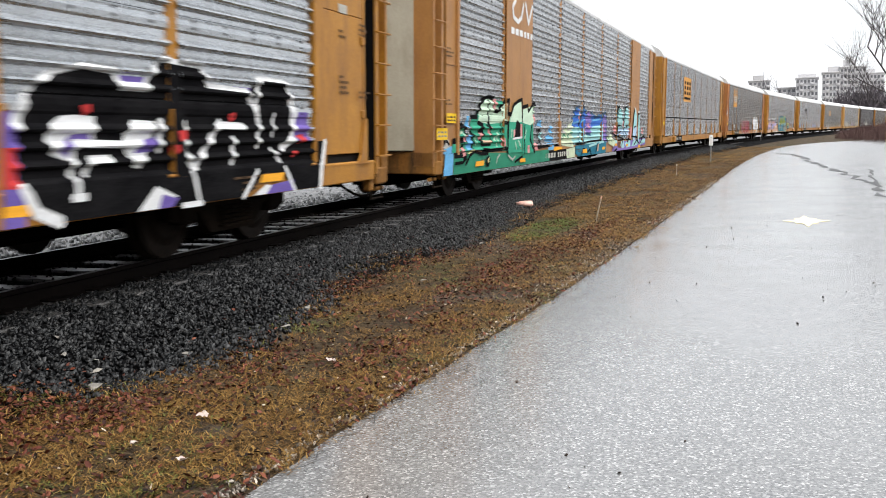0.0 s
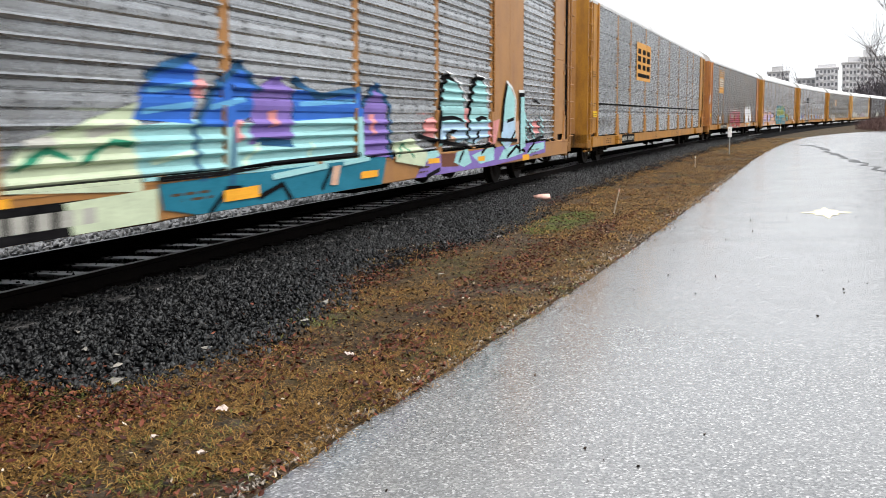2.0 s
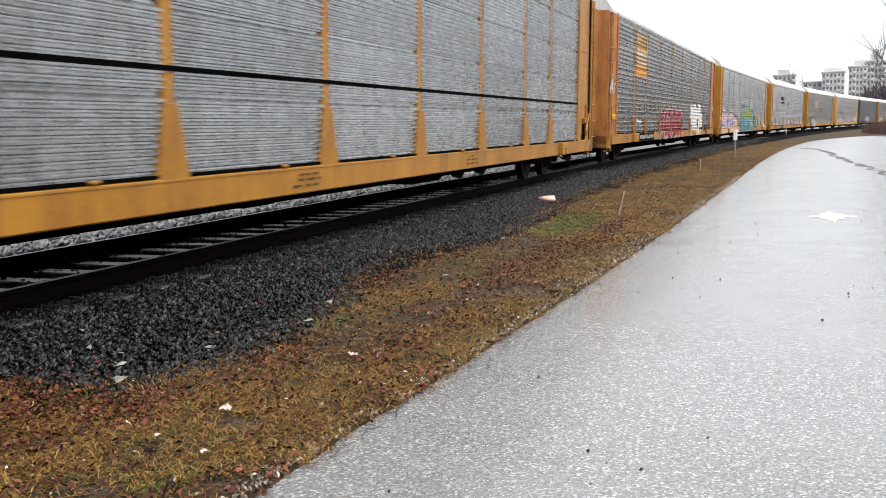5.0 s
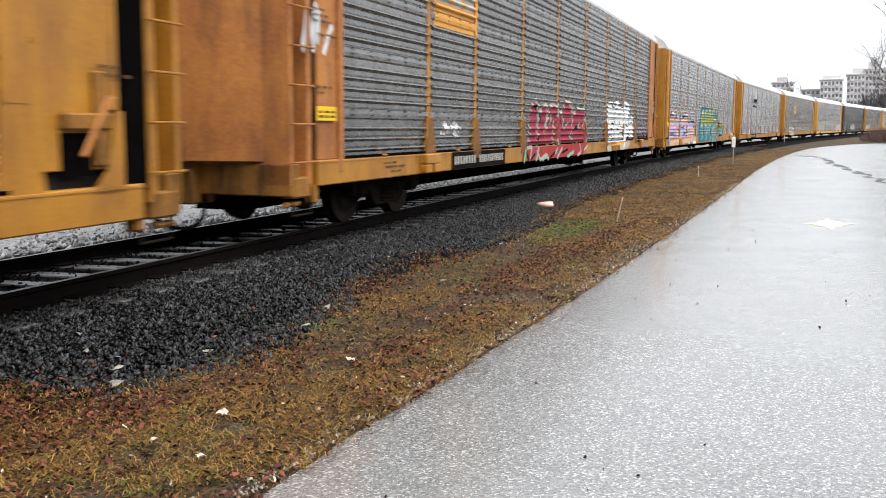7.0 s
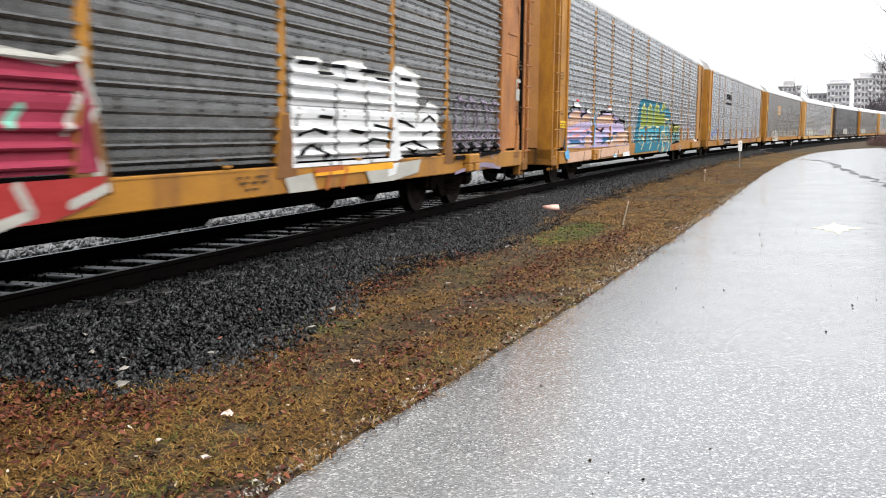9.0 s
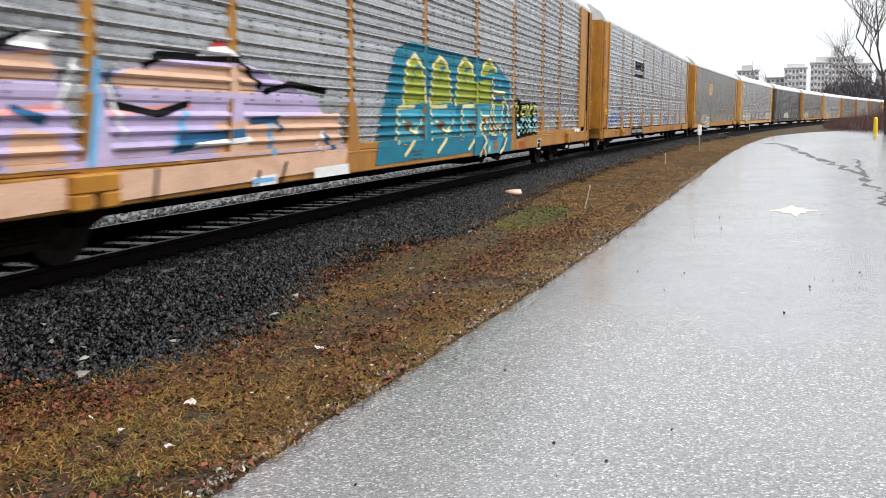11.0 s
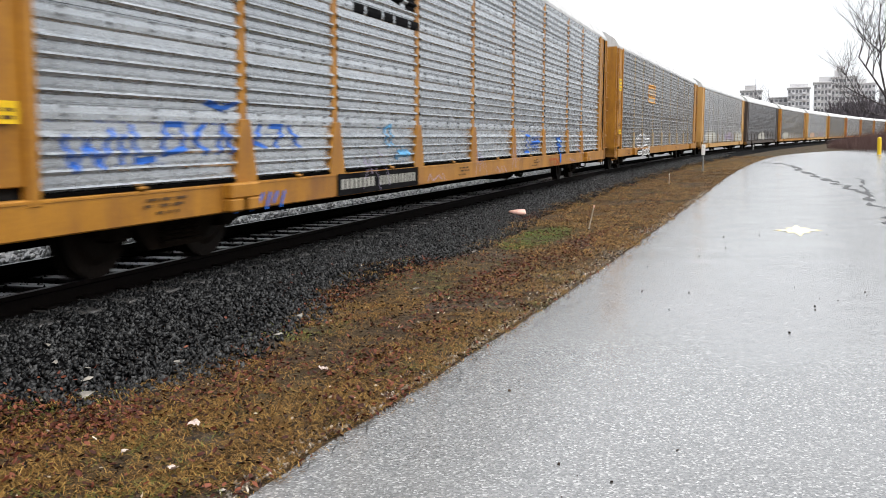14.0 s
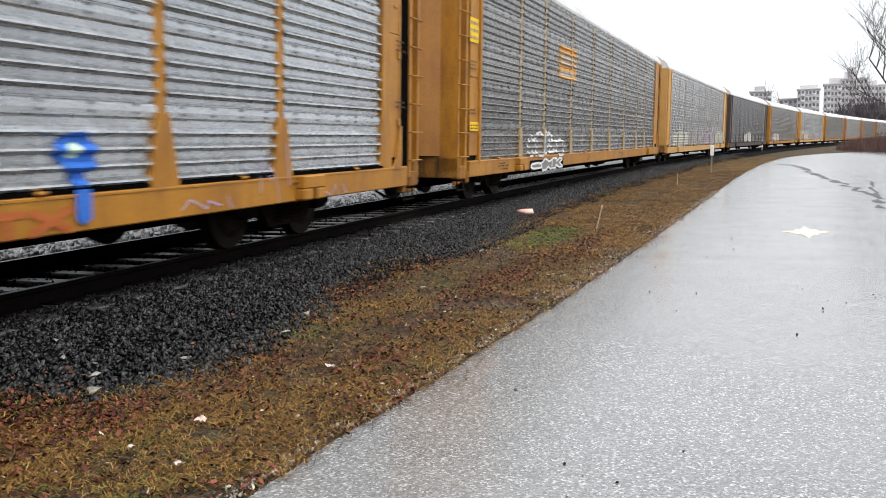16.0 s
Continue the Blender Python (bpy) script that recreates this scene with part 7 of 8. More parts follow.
# ---- ballast, grass and litter ----
def bed_height(l):
    return float(np.interp(l, (-9, -7.5, -4.6, -2.9, -2.8, -0.62, -0.58, -0.15, 0.2, 1.0, 1.6), (GROUND, -0.12, -0.11, -0.11, -0.13, -0.19, -0.155, -0.165, -0.22, GROUND, GROUND + 0.01)))


def rock_shapes(n, rnd):
    shapes = []
    for k in range(n):
        bm = bmesh.new()
        for q in rnd.normal(0, 1, (9, 3)):
            q = q / np.linalg.norm(q) * rnd.uniform(0.7, 1.2)
            bm.verts.new(q * (1.35, 0.95, 0.6))
        hull = bmesh.ops.convex_hull(bm, input=bm.verts[:])
        bmesh.ops.delete(bm, geom=[v for v in bm.verts if not v.link_faces], context="VERTS")
        bmesh.ops.triangulate(bm, faces=bm.faces[:])
        bm.verts.index_update()
        v = np.array([tuple(x.co) for x in bm.verts])
        f = np.array([[x.index for x in face.verts] for face in bm.faces])
        bm.free()
        shapes.append((v, f))
    return shapes


def scatter_mesh(name, items, shapes, material):
    """items: place, turn (3x3), size and shape number; all joined into one mesh."""
    V, F, at = [], [], 0
    for p, r, size, k in items:
        v, f = shapes[k]
        V.append(v @ r.T * size + p)
        F.append(f + at)
        at += len(v)
    V, F = np.concatenate(V), np.concatenate(F)
    me = bpy.data.meshes.new(name)
    me.vertices.add(len(V))
    me.vertices.foreach_set("co", V.astype(np.float32).ravel())
    n = F.shape[1]
    me.loops.add(F.size)
    me.loops.foreach_set("vertex_index", F.astype(np.int32).ravel())
    me.polygons.add(len(F))
    me.polygons.foreach_set("loop_start", np.arange(0, F.size, n, dtype=np.int32))
    me.update(calc_edges=True)
    me.validate()
    me.materials.append(material)
    return me


def turn(rnd, tilt=3.2):
    a, b, c = rnd.uniform(-tilt, tilt), rnd.uniform(-tilt, tilt), rnd.uniform(0, 6.3)
    return np.array(Euler((a, b, c)).to_matrix())


def stones(name, label, material, count, s_range, l_range, size, seed, power=1.0, lift=0.3):
    rnd = np.random.default_rng(seed)
    shapes = rock_shapes(10, rnd)
    items = []
    for _ in range(count):
        s = s_range[0] + (s_range[1] - s_range[0]) * rnd.random() ** power
        hi = ballast_edge(s) if l_range[1] is None else l_range[1]
        l = l_range[0] + (hi - l_range[0]) * rnd.random()
        if l_range[1] is None and rnd.random() < 0.06:
            l = hi + abs(rnd.normal(0, 0.12))
        z = max(bed_height(l), GROUND + 0.012)
        d = size * rnd.uniform(0.6, 1.35)
        p = on_line(s, l, z + d * lift)
        items.append((np.array(p), turn(rnd), d, int(rnd.integers(10))))
    ob = new(name, scatter_mesh(name, items, shapes, material))
    tagged(ob, label, "ballast", kind="stuff")


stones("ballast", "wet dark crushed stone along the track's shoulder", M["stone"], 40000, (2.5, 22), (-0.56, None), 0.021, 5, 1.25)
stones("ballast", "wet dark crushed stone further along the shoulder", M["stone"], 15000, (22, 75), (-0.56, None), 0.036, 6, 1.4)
stones("ballast", "dark stone between the rails, under-train shade in its colour", M["stone_dark"], 7000, (3, 30), (-2.75, -0.78), 0.032, 7, 1.3, 0.1)
stones("ballast", "pale crushed stone beyond the far rail", M["stone_pale"], 9000, (4, 40), (-6.2, -2.7), 0.04, 8, 1.3)


def blades(name, label, material, tufts, per, seed, keep, length, width, s_range=(2.2, 60), power=1.6, stand=0.35, spread=0.045):
    """Tufts of thin bent blades, matted down on the verge."""
    rnd = np.random.default_rng(seed)
    roots, scale = [], []
    while len(roots) < tufts:
        s = s_range[0] + (s_range[1] - s_range[0]) * rnd.random() ** power
        a, b = ballast_edge(s), path_edge(s)
        l = a - 0.1 + (b - a + 0.13) * rnd.random()
        if rnd.random() > keep(s, l, (l - a) / (b - a)):
            continue
        roots.append(on_line(s, l, max(bed_height(l) + 0.006, GROUND + 0.012)))
        scale.append(0.6 + 0.8 * patch(s, l, 2.2, 5))
    n = tufts * per
    p = np.repeat(np.array(roots), per, axis=0)
    big = np.repeat(np.array(scale), per)
    p[:, :2] += rnd.normal(0, spread, (n, 2))
    comb = np.repeat(rnd.uniform(0, 6.28, tufts), per)
    th = comb + rnd.normal(0, 1.1, n)
    ln, w = length * rnd.uniform(0.5, 1.5, n) * big, width * rnd.uniform(0.6, 1.4, n)
    up = rnd.uniform(0.05, stand, n)
    d = np.stack((np.cos(th), np.sin(th), np.zeros(n)), 1)
    q = np.stack((-d[:, 1], d[:, 0], np.zeros(n)), 1) * w[:, None] / 2
    z = np.array((0, 0, 1.0))
    m1 = p + d * (ln * 0.5)[:, None] + z * (ln * up)[:, None]
    m2 = p + d * ln[:, None] + z * (ln * up * rnd.uniform(0.2, 1.2, n))[:, None]
    V = np.stack((p - q, p + q, m1 + q, m1 - q, m2), 1).reshape(-1, 3)
    F = (np.array(((0, 1, 2), (0, 2, 3), (3, 2, 4)))[None] + 5 * np.arange(n)[:, None, None]).reshape(-1, 3)
    eye3 = np.eye(3)
    ob = new(name, scatter_mesh(name, [(np.zeros(3), eye3, 1.0, 0)], [(V, F)], material))
    tagged(ob, label, "grass", kind="stuff")


def patch(s, l, freq, seed):
    return 0.5 + 0.5 * noise.noise((s * freq, l * freq * 1.6, seed))


def leaves(name, label, material, count, seed, keep, size, s_range=(2.2, 45), power=1.5):
    rnd = np.random.default_rng(seed)
    tmpl = np.array([(-1, 0, 0), (-0.35, 0.5, 0.18), (0.45, 0.42, 0.12), (1, 0, 0.25), (0.4, -0.45, 0.16), (-0.4, -0.5, 0.1), (0, 0, -0.04)])
    faces = [(0, 1, 6), (1, 2, 6), (2, 3, 6), (3, 4, 6), (4, 5, 6), (5, 0, 6)]
    V, F, made = [], [], 0
    while made < count:
        s = s_range[0] + (s_range[1] - s_range[0]) * rnd.random() ** power
        a, b = ballast_edge(s), path_edge(s)
        l = a - 0.5 + (b - a + 0.6) * rnd.random()
        if rnd.random() > keep(s, l, (l - a) / (b - a)) or (l < a - 0.05 and rnd.random() > 0.15):
            continue
        d = size * rnd.uniform(0.5, 1.4)
        p = np.array(on_line(s, l, max(bed_height(l), GROUND) + 0.02 + 0.3 * d))
        k = len(V)
        V += [tuple(v) for v in (tmpl * rnd.uniform((0.8, 0.6, -1.5), (1.1, 1.2, 2)) * d) @ turn(rnd, 0.7).T + p]
        F += [tuple(i + k for i in f) for f in faces]
        made += 1
    me = bpy.data.meshes.new(name)
    me.from_pydata(V, [], F)
    me.materials.append(material)
    tagged(new(name, me), label, "leaves", kind="stuff")


def straw_keep(s, l, f):
    bare = patch(s, l, 0.55, 3)
    k = 0.95 if bare > 0.42 else 0.2
    if 8.5 < s < 16 and 0 < f < 0.55:
        k *= 0.35
    return k * (0.5 if f < 0.1 else 1)


def green_keep(s, l, f):
    k = 0.9 if math.hypot((s - 14.2) / 1.5, (l - 1.7) / 0.35) < 1 else 0.0
    k = max(k, 0.6 if patch(s, l, 0.8, 9) > 0.62 else 0.04)
    return k


def red_keep(s, l, f):
    k = 0.06
    for a, b, c, d, e in ((8.6, 0.95, 1.0, 0.3, 0.9), (10.5, 1.0, 1.2, 0.25, 0.7), (9.8, 2.1, 2.4, 0.35, 0.9), (3.9, 0.7, 1.0, 0.75, 1.0), (4.3, 1.25, 0.5, 0.3, 0.9), (13.0, 2.4, 3.0, 0.3, 0.7), (6.0, 2.2, 0.7, 0.3, 0.5), (17.5, 0.7, 1.5, 0.2, 0.5), (5.2, 1.6, 1.2, 0.4, 0.35)):
        q = math.hypot((s - a) / c, (l - b) / d)
        if q < 1.2:
            k = max(k, e * (1.2 - q))
    return min(1, k + (0.15 if patch(s, l, 0.9, 14) > 0.6 else 0))


blades("dead_grass", "matted straw-brown dead grass on the verge", M["straw"], 10500, 18, 11, straw_keep, 0.055, 0.004, power=2.4)
blades("dead_grass", "straw-brown dead grass further along the verge", M["straw"], 2600, 14, 18, straw_keep, 0.09, 0.012, (12, 75), 1.3, spread=0.09)
blades("dead_grass", "olive and green grass among the dead blades", M["olive"], 1300, 12, 12, green_keep, 0.05, 0.005, power=1.9)
blades("green_grass", "patch of short green grass on the verge", M["moss"], 400, 12, 17, lambda s, l, f: 1.0 if math.hypot((s - 14.3) / 1.7, (l - 1.6) / 0.38) < 1 else 0.0, 0.05, 0.007, (12.4, 16.2), 1.0)
leaves("fallen_leaves", "red-brown wet fallen leaves", M["leaf"], 15000, 13, red_keep, 0.018)
leaves("fallen_leaves", "small dark leaf crumbs and soil clods", M["crumb"], 9000, 15, lambda s, l, f: 0.9 if f > 0.02 else 0.25, 0.016)
leaves("litter_crumbs", "small pale bits of leaf and grit", M["pale"], 700, 16, lambda s, l, f: 0.8, 0.012)


def edge_grit():
    rnd = np.random.default_rng(21)
    shapes = rock_shapes(6, rnd)
    items = []
    for _ in range(3800):
        s = 2 + 26 * rnd.random() ** 1.2
        l = path_edge(s) - abs(rnd.normal(0, 0.16 if 8 < s < 16 else 0.06)) + 0.02
        items.append((np.array(on_line(s, l, GROUND + 0.014)), turn(rnd), rnd.uniform(0.006, 0.016), int(rnd.integers(6))))
    ob = new("grit", scatter_mesh("grit", items, shapes, M["grit"]))
    tagged(ob, "pale grit crumbled from the path's edge", "grit", kind="stuff")


edge_grit()


def single_stones():
    rnd = np.random.default_rng(31)
    shapes = rock_shapes(8, rnd)
    spots = [(4.66, 0.94, 0.06), (4.9, 0.75, 0.045), (5.0, 0.45, 0.05), (5.25, 0.2, 0.035), (7.32, 1.06, 0.055), (5.6, 0.95, 0.035), (9.0, 1.5, 0.035), (5.1, 0.62, 0.03), (12.2, 1.2, 0.045), (6.6, 1.2, 0.04)]
    for k, (s, l, d) in enumerate(spots):
        v, f = shapes[k % 8]
        me = bpy.data.meshes.new("stone")
        me.from_pydata([tuple(p) for p in v * d * (1, 1, 0.7)], [], [tuple(int(i) for i in q) for q in f])
        me.materials.append(M["pale_rock"])
        ob = new("stone", me)
        ob.matrix_basis = Matrix.Translation(on_line(s, l, max(bed_height(l), GROUND + 0.02) + d * 0.35)) @ pose(0, 0, 0, 0, 0, 40 * k)
        tagged(ob, "pale loose stone lying at the ballast's foot", "stone", "loose pale stones")
    for k, (s, l, d) in enumerate([(4.24, 1.92, 0.024), (5.51, 2.07, 0.024), (3.6, 2.2, 0.02), (3.75, 1.85, 0.02)]):
        bm = bmesh.new()
        bmesh.ops.create_grid(bm, x_segments=5, y_segments=4, size=d)
        for v in bm.verts:
            v.co.z = 0.02 * noise.noise(v.co * 60 + Vector((k, 0, 0))) + 0.012
            v.co.x *= 1 + 0.5 * noise.noise(v.co * 40)
        me = mesh_of("paper_scrap", bm, M["paper"])
        ob = new("paper_scrap", me)
        ob.matrix_basis = Matrix.Translation(on_line(s, l, GROUND + 0.05)) @ pose(0, 0, 0, 10, 6, 70 * k)
        tagged(ob, "crumpled whitish paper scrap on dead grass", "litter", "scraps of litter")
    bm = bmesh.new()
    bmesh.ops.create_icosphere(bm, subdivisions=2, radius=0.11)
    for v in bm.verts:
        v.co = Vector((v.co.x * 1.7, v.co.y * 0.9, v.co.z * 0.55)) * (1 + 0.5 * noise.noise(v.co * 14))
    ob = new("plastic_bag", mesh_of("plastic_bag", bm, M["pinkbag"], smooth=True))
    ob.matrix_basis = Matrix.Translation(on_line(17.46, 0.55, bed_height(0.55) + 0.06)) @ pose(0, 0, 0, 0, 0, -20)
    tagged(ob, "crumpled pale pink plastic bag on the stones", "litter")


single_stones()


# ---- cracks, puddle and a pale mark on the path ----
def ribbon(name, points, widths, material, label, category, z, kind=""):
    bm = bmesh.new()
    rows = []
    for i, (s, l) in enumerate(points):
        w = widths[i] if isinstance(widths, (list, tuple)) else widths
        a = points[max(i - 1, 0)]
        b = points[min(i + 1, len(points) - 1)]
        n = math.hypot(b[0] - a[0], b[1] - a[1]) or 1
        ds, dl = -(b[1] - a[1]) / n * w / 2, (b[0] - a[0]) / n * w / 2
        rows.append((bm.verts.new(on_line(s + ds, l + dl, z)), bm.verts.new(on_line(s - ds, l - dl, z))))
    for (a, b), (c, d) in zip(rows, rows[1:]):
        bm.faces.new((a, b, d, c))
    bmesh.ops.recalc_face_normals(bm, faces=bm.faces[:])
    for f in bm.faces:
        if f.normal.z < 0:
            f.normal_flip()
    ob = new(name, mesh_of(name, bm, material))
    return tagged(ob, label, category, kind=kind)


def crack_line(s0, s1, off, seed, w=0.005, wander=0.03):
    rnd = random.Random(seed)
    pts, s, l = [], s0, 0.0
    while s < s1:
        l += rnd.uniform(-0.045, 0.045) - 0.12 * l
        pts.append((s, path_edge(s) + off + l + wander * math.sin(s * 1.3 + seed)))
        s += rnd.uniform(0.04, 0.11)
    return pts, [w * rnd.uniform(0.3, 1.3) for _ in pts]


for s0, s1, off, seed in ((3.6, 6.6, 0.13, 1), (6.2, 8.6, 0.12, 3), (5.4, 6.6, 0.2, 4), (8.3, 11.5, 0.08, 5), (11.5, 15, 0.09, 6)):
    p, w = crack_line(s0, s1, off, seed)
    ribbon("pavement_crack", p, w, M["crack"], "thin dark crack along the asphalt's edge", "crack", PATH_Z + 0.004, "structure")


def puddle_cracks():
    rnd = random.Random(9)
    line = ((57, 3.75), (52.5, 5.2), (47, 5.7), (42, 6.0), (37, 6.4), (33.5, 6.7), (29, 6.95), (25.2, 7.1), (22, 7.05), (19.6, 6.95), (15.5, 6.75), (12, 6.6))
    ss, ls = [p[0] for p in line][::-1], [p[1] for p in line][::-1]
    pts, ws, s = [], [], 12.0
    while s < 57:
        pts.append((s, float(np.interp(s, ss, ls)) + rnd.uniform(-0.16, 0.16)))
        ws.append(rnd.uniform(0.02, 0.42) * (0.3 + 0.016 * s))
        s += rnd.uniform(0.35, 0.9)
    ribbon("broken_asphalt", pts, ws, M["wet_dark"], "dark broken wet seam across the asphalt", "crack", PATH_Z + 0.004, "structure")
    for s0, s1, l0, l1 in ((20, 31, 7.4, 8.4), (24, 34, 7.2, 7.7)):
        pts, ws, n = [], [], 16
        for i in range(n):
            f = i / (n - 1)
            pts.append((s0 + (s1 - s0) * f, l0 + (l1 - l0) * f + rnd.uniform(-0.12, 0.12)))
            ws.append(rnd.uniform(0.02, 0.14))
        ribbon("broken_asphalt", pts, ws, M["wet_dark"], "branching dark crack in the asphalt", "crack", PATH_Z + 0.006, "structure")
    for k, (s, l, a, b) in enumerate(((17.8, 7.5, 1.6, 0.3), (13.5, 7.3, 1.4, 0.25))):
        bm = bmesh.new()
        vs = []
        for i in range(22):
            t = 2 * math.pi * i / 22
            k2 = 1 + 0.35 * noise.noise((math.cos(t) * 1.5, math.sin(t) * 1.5, k * 3.3))
            vs.append(bm.verts.new(on_line(s + a * math.cos(t) * k2, l + b * math.sin(t) * k2, PATH_Z + 0.008)))
        f = bm.faces.new(vs)
        f.normal_update()
        if f.normal.z < 0:
            f.normal_flip()
        tagged(new("puddle", mesh_of("puddle", bm, M["water"])), "shallow rain puddle on dark broken asphalt", "puddle", kind="structure")


puddle_cracks()


def path_specks():
    rnd = np.random.default_rng(44)
    shapes = rock_shapes(4, rnd)
    items = []
    for _ in range(170):
        s = 2.5 + 18 * rnd.random() ** 1.2
        l = path_edge(s) + 0.4 + 6 * rnd.random()
        items.append((np.array(on_line(s, l, PATH_Z + 0.004)), turn(rnd), rnd.uniform(0.004, 0.012), int(rnd.integers(4))))
    ob = new("path_litter", scatter_mesh("path_litter", items, shapes, M["crumb"]))
    tagged(ob, "dark specks of grit and leaf on the path", "litter", kind="stuff")


path_specks()


def star_mark():
    bm = bmesh.new()
    vs = []
    for i in range(16):
        t = 2 * math.pi * i / 16
        r = (1.0, 0.5, 0.62, 0.46)[i % 4]
        vs.append(bm.verts.new(on_line(15.55 + 0.95 * r * math.sin(t), 5.35 + 0.36 * r * math.cos(t), PATH_Z + 0.004)))
    f = bm.faces.new(vs)
    f.normal_update()
    if f.normal.z < 0:
        f.normal_flip()
    tagged(new("painted_mark", mesh_of("painted_mark", bm, M["star_yellow"])), "pale yellow star mark on wet asphalt", "road marking", kind="structure")


star_mark()


# ---- posts, stakes, shed ----
def marker_post(s, l, h, label, plate):
    t = thing("marker_post", label, "marker post")
    t.matrix_basis = Matrix.Translation(on_line(s, l, GROUND - 0.05)) @ pose(0, 0, 0, 0, 1.5, -math.degrees(heading(s)))
    bm = bmesh.new()
    tube(bm, (0, 0, 0), (0, 0, h + 0.05), 0.022, n=8)
    part("pole", bm, M["galv"] if plate else M["white"], t)
    if plate:
        bm = boxes((-0.08, 0.08, -0.05, -0.02, h - 0.42, h + 0.02), bevel=0.012)
        part("plate", bm, M["white"], t, "white marker plate")
        part("bolt", boxes((-0.015, 0.015, -0.058, -0.05, h - 0.1, h - 0.07)), M["galv"], t)
    else:
        part("cap", boxes((-0.045, 0.045, -0.03, 0.03, h - 0.35, h + 0.06), bevel=0.01), M["white"], t, "white reflector cap")


marker_post(43.04, 2.03, 1.2, "white marker plate on a thin steel pole in the verge", True)
marker_post(95.8, -0.05, 1.34, "slim white marker post beside the track", False)


def stake(s, l, h, lean_l, label, tip):
    t = thing("survey_stake", label, "stake", "thin stakes in the verge")
    p, q = on_line(s, l, GROUND - 0.04), on_line(s, l + lean_l, GROUND + h)
    t.matrix_basis = Matrix.Translation(p)
    bm = bmesh.new()
    tube(bm, (0, 0, 0), q - p, 0.011, 0.009, n=6)
    part("shaft", bm, M["stakewood"], t)
    bm = bmesh.new()
    d = (q - p)
    tube(bm, d * 0.93, d * 1.02, 0.014, 0.012, n=6)
    part("tip", bm, M[tip], t, "painted tip")


stake(15.43, 2.17, 0.42, 0.11, "thin pale wooden stake leaning in the verge", "pinkbag")
stake(31.08, 1.97, 0.36, 0.01, "short thin pale stake in the verge", "white")


def bollard(s, l):
    t = thing("bollard", "yellow painted steel bollard beside the shed", "bollard")
    t.matrix_basis = Matrix.Translation(on_line(s, l, PATH_Z))
    bm = bmesh.new()
    tube(bm, (0, 0, 0), (0, 0, 1.08), 0.13, n=20)
    part("post", bm, M["bollard"], t)
    bm = bmesh.new()
    bmesh.ops.create_uvsphere(bm, u_segments=20, v_segments=10, radius=0.13, matrix=pose(0, 0, 1.08))
    part("cap", mesh_of("cap", bm, M["bollard"], smooth=True), None, t, "domed yellow cap")
    part("footing", boxes((-0.22, 0.22, -0.22, 0.22, 0.0, 0.04), bevel=0.01), M["concrete2"], t, "concrete footing")


bollard(70.3, 10.38)


def shed():
    t = thing("shed", "pale grey shed with horizontal corrugated siding", "shed")
    s, l = 64.5, 10.85
    t.matrix_basis = Matrix.Translation(on_line(s, l, PATH_Z)) @ pose(0, 0, 0, 0, 0, -math.degrees(heading(s)))
    L, W, H = 9.0, 4.0, 3.75

    def wall(a, b, length):
        bm = bmesh.new()
        rows, n = [], 16
        for k in range(n):
            z = H * k / n
            for dz, d in ((0.0, 0.0), (0.05, 0.05), (0.17, 0.05), (0.22, 0.0)):
                rows.append((z + dz, d))
        rows.append((H, 0.0))
        a, b = Vector(a), Vector(b)
        nrm = Vector(((b - a).y, -(b - a).x, 0)).normalized()
        lo = [bm.verts.new(a + nrm * d + Vector((0, 0, z))) for z, d in rows]
        hi = [bm.verts.new(b + nrm * d + Vector((0, 0, z))) for z, d in rows]
        for i in range(len(rows) - 1):
            bm.faces.new((lo[i], hi[i], hi[i + 1], lo[i + 1]))
        back = [bm.verts.new(p - nrm * 0.08 + Vector((0, 0, z))) for p, z in ((a, 0), (b, 0), (b, H), (a, H))]
        bm.faces.new(back)
        bmesh.ops.recalc_face_normals(bm, faces=bm.faces[:])
        return part("wall", bm, M["siding"], t)
    wall((0, 0, 0), (0, -L, 0), L)
    wall((W, 0, 0), (0, 0, 0), W)
    wall((W, -L, 0), (W, 0, 0), L)
    wall((0, -L, 0), (W, -L, 0), W)
    part("roof", boxes((-0.25, W + 0.25, -L - 0.25, 0.25, H, H + 0.14), bevel=0.02), M["galv"], t)
    for x, y in ((0, 0), (0, -L), (W, 0), (W, -L)):
        part("corner_trim", boxes((x - 0.07, x + 0.07, y - 0.07, y + 0.07, 0, H)), M["siding"], t)
    part("footing", boxes((-0.12, W + 0.12, -L - 0.12, 0.12, -0.02, 0.12), bevel=0.01), M["concrete2"], t)


shed()


# ---- unseen wall added behind the viewpoint to cut low sky light ----
def back_blocker():
    bm = bmesh.new()
    rows = []
    for i in range(141):
        az = radians(52 + 1.3 * i)
        d = 42 + 5 * noise.noise((i * 0.21, 0, 0))
        h = 13 + 4 * noise.noise((i * 0.17, 5, 0)) + 1.5 * noise.noise((i * 0.9, 9, 0))
        rows.append([bm.verts.new((r * math.sin(az), r * math.cos(az), z)) for r, z in ((d, GROUND - 0.1), (d, GROUND + h), (d + 1.5, GROUND + h - 0.4), (d + 1.5, GROUND - 0.1))])
    for a, b in zip(rows, rows[1:]):
        for i in range(3):
            bm.faces.new((a[i], b[i], b[i + 1], a[i + 1]))
    bmesh.ops.recalc_face_normals(bm, faces=bm.faces[:])
    ob = new("backdrop", mesh_of("backdrop", bm, M["blocker_wall"]))
    tagged(ob, "unseen grey-brown wall added to cut low light and reflections", "backdrop", kind="structure")


back_blocker()


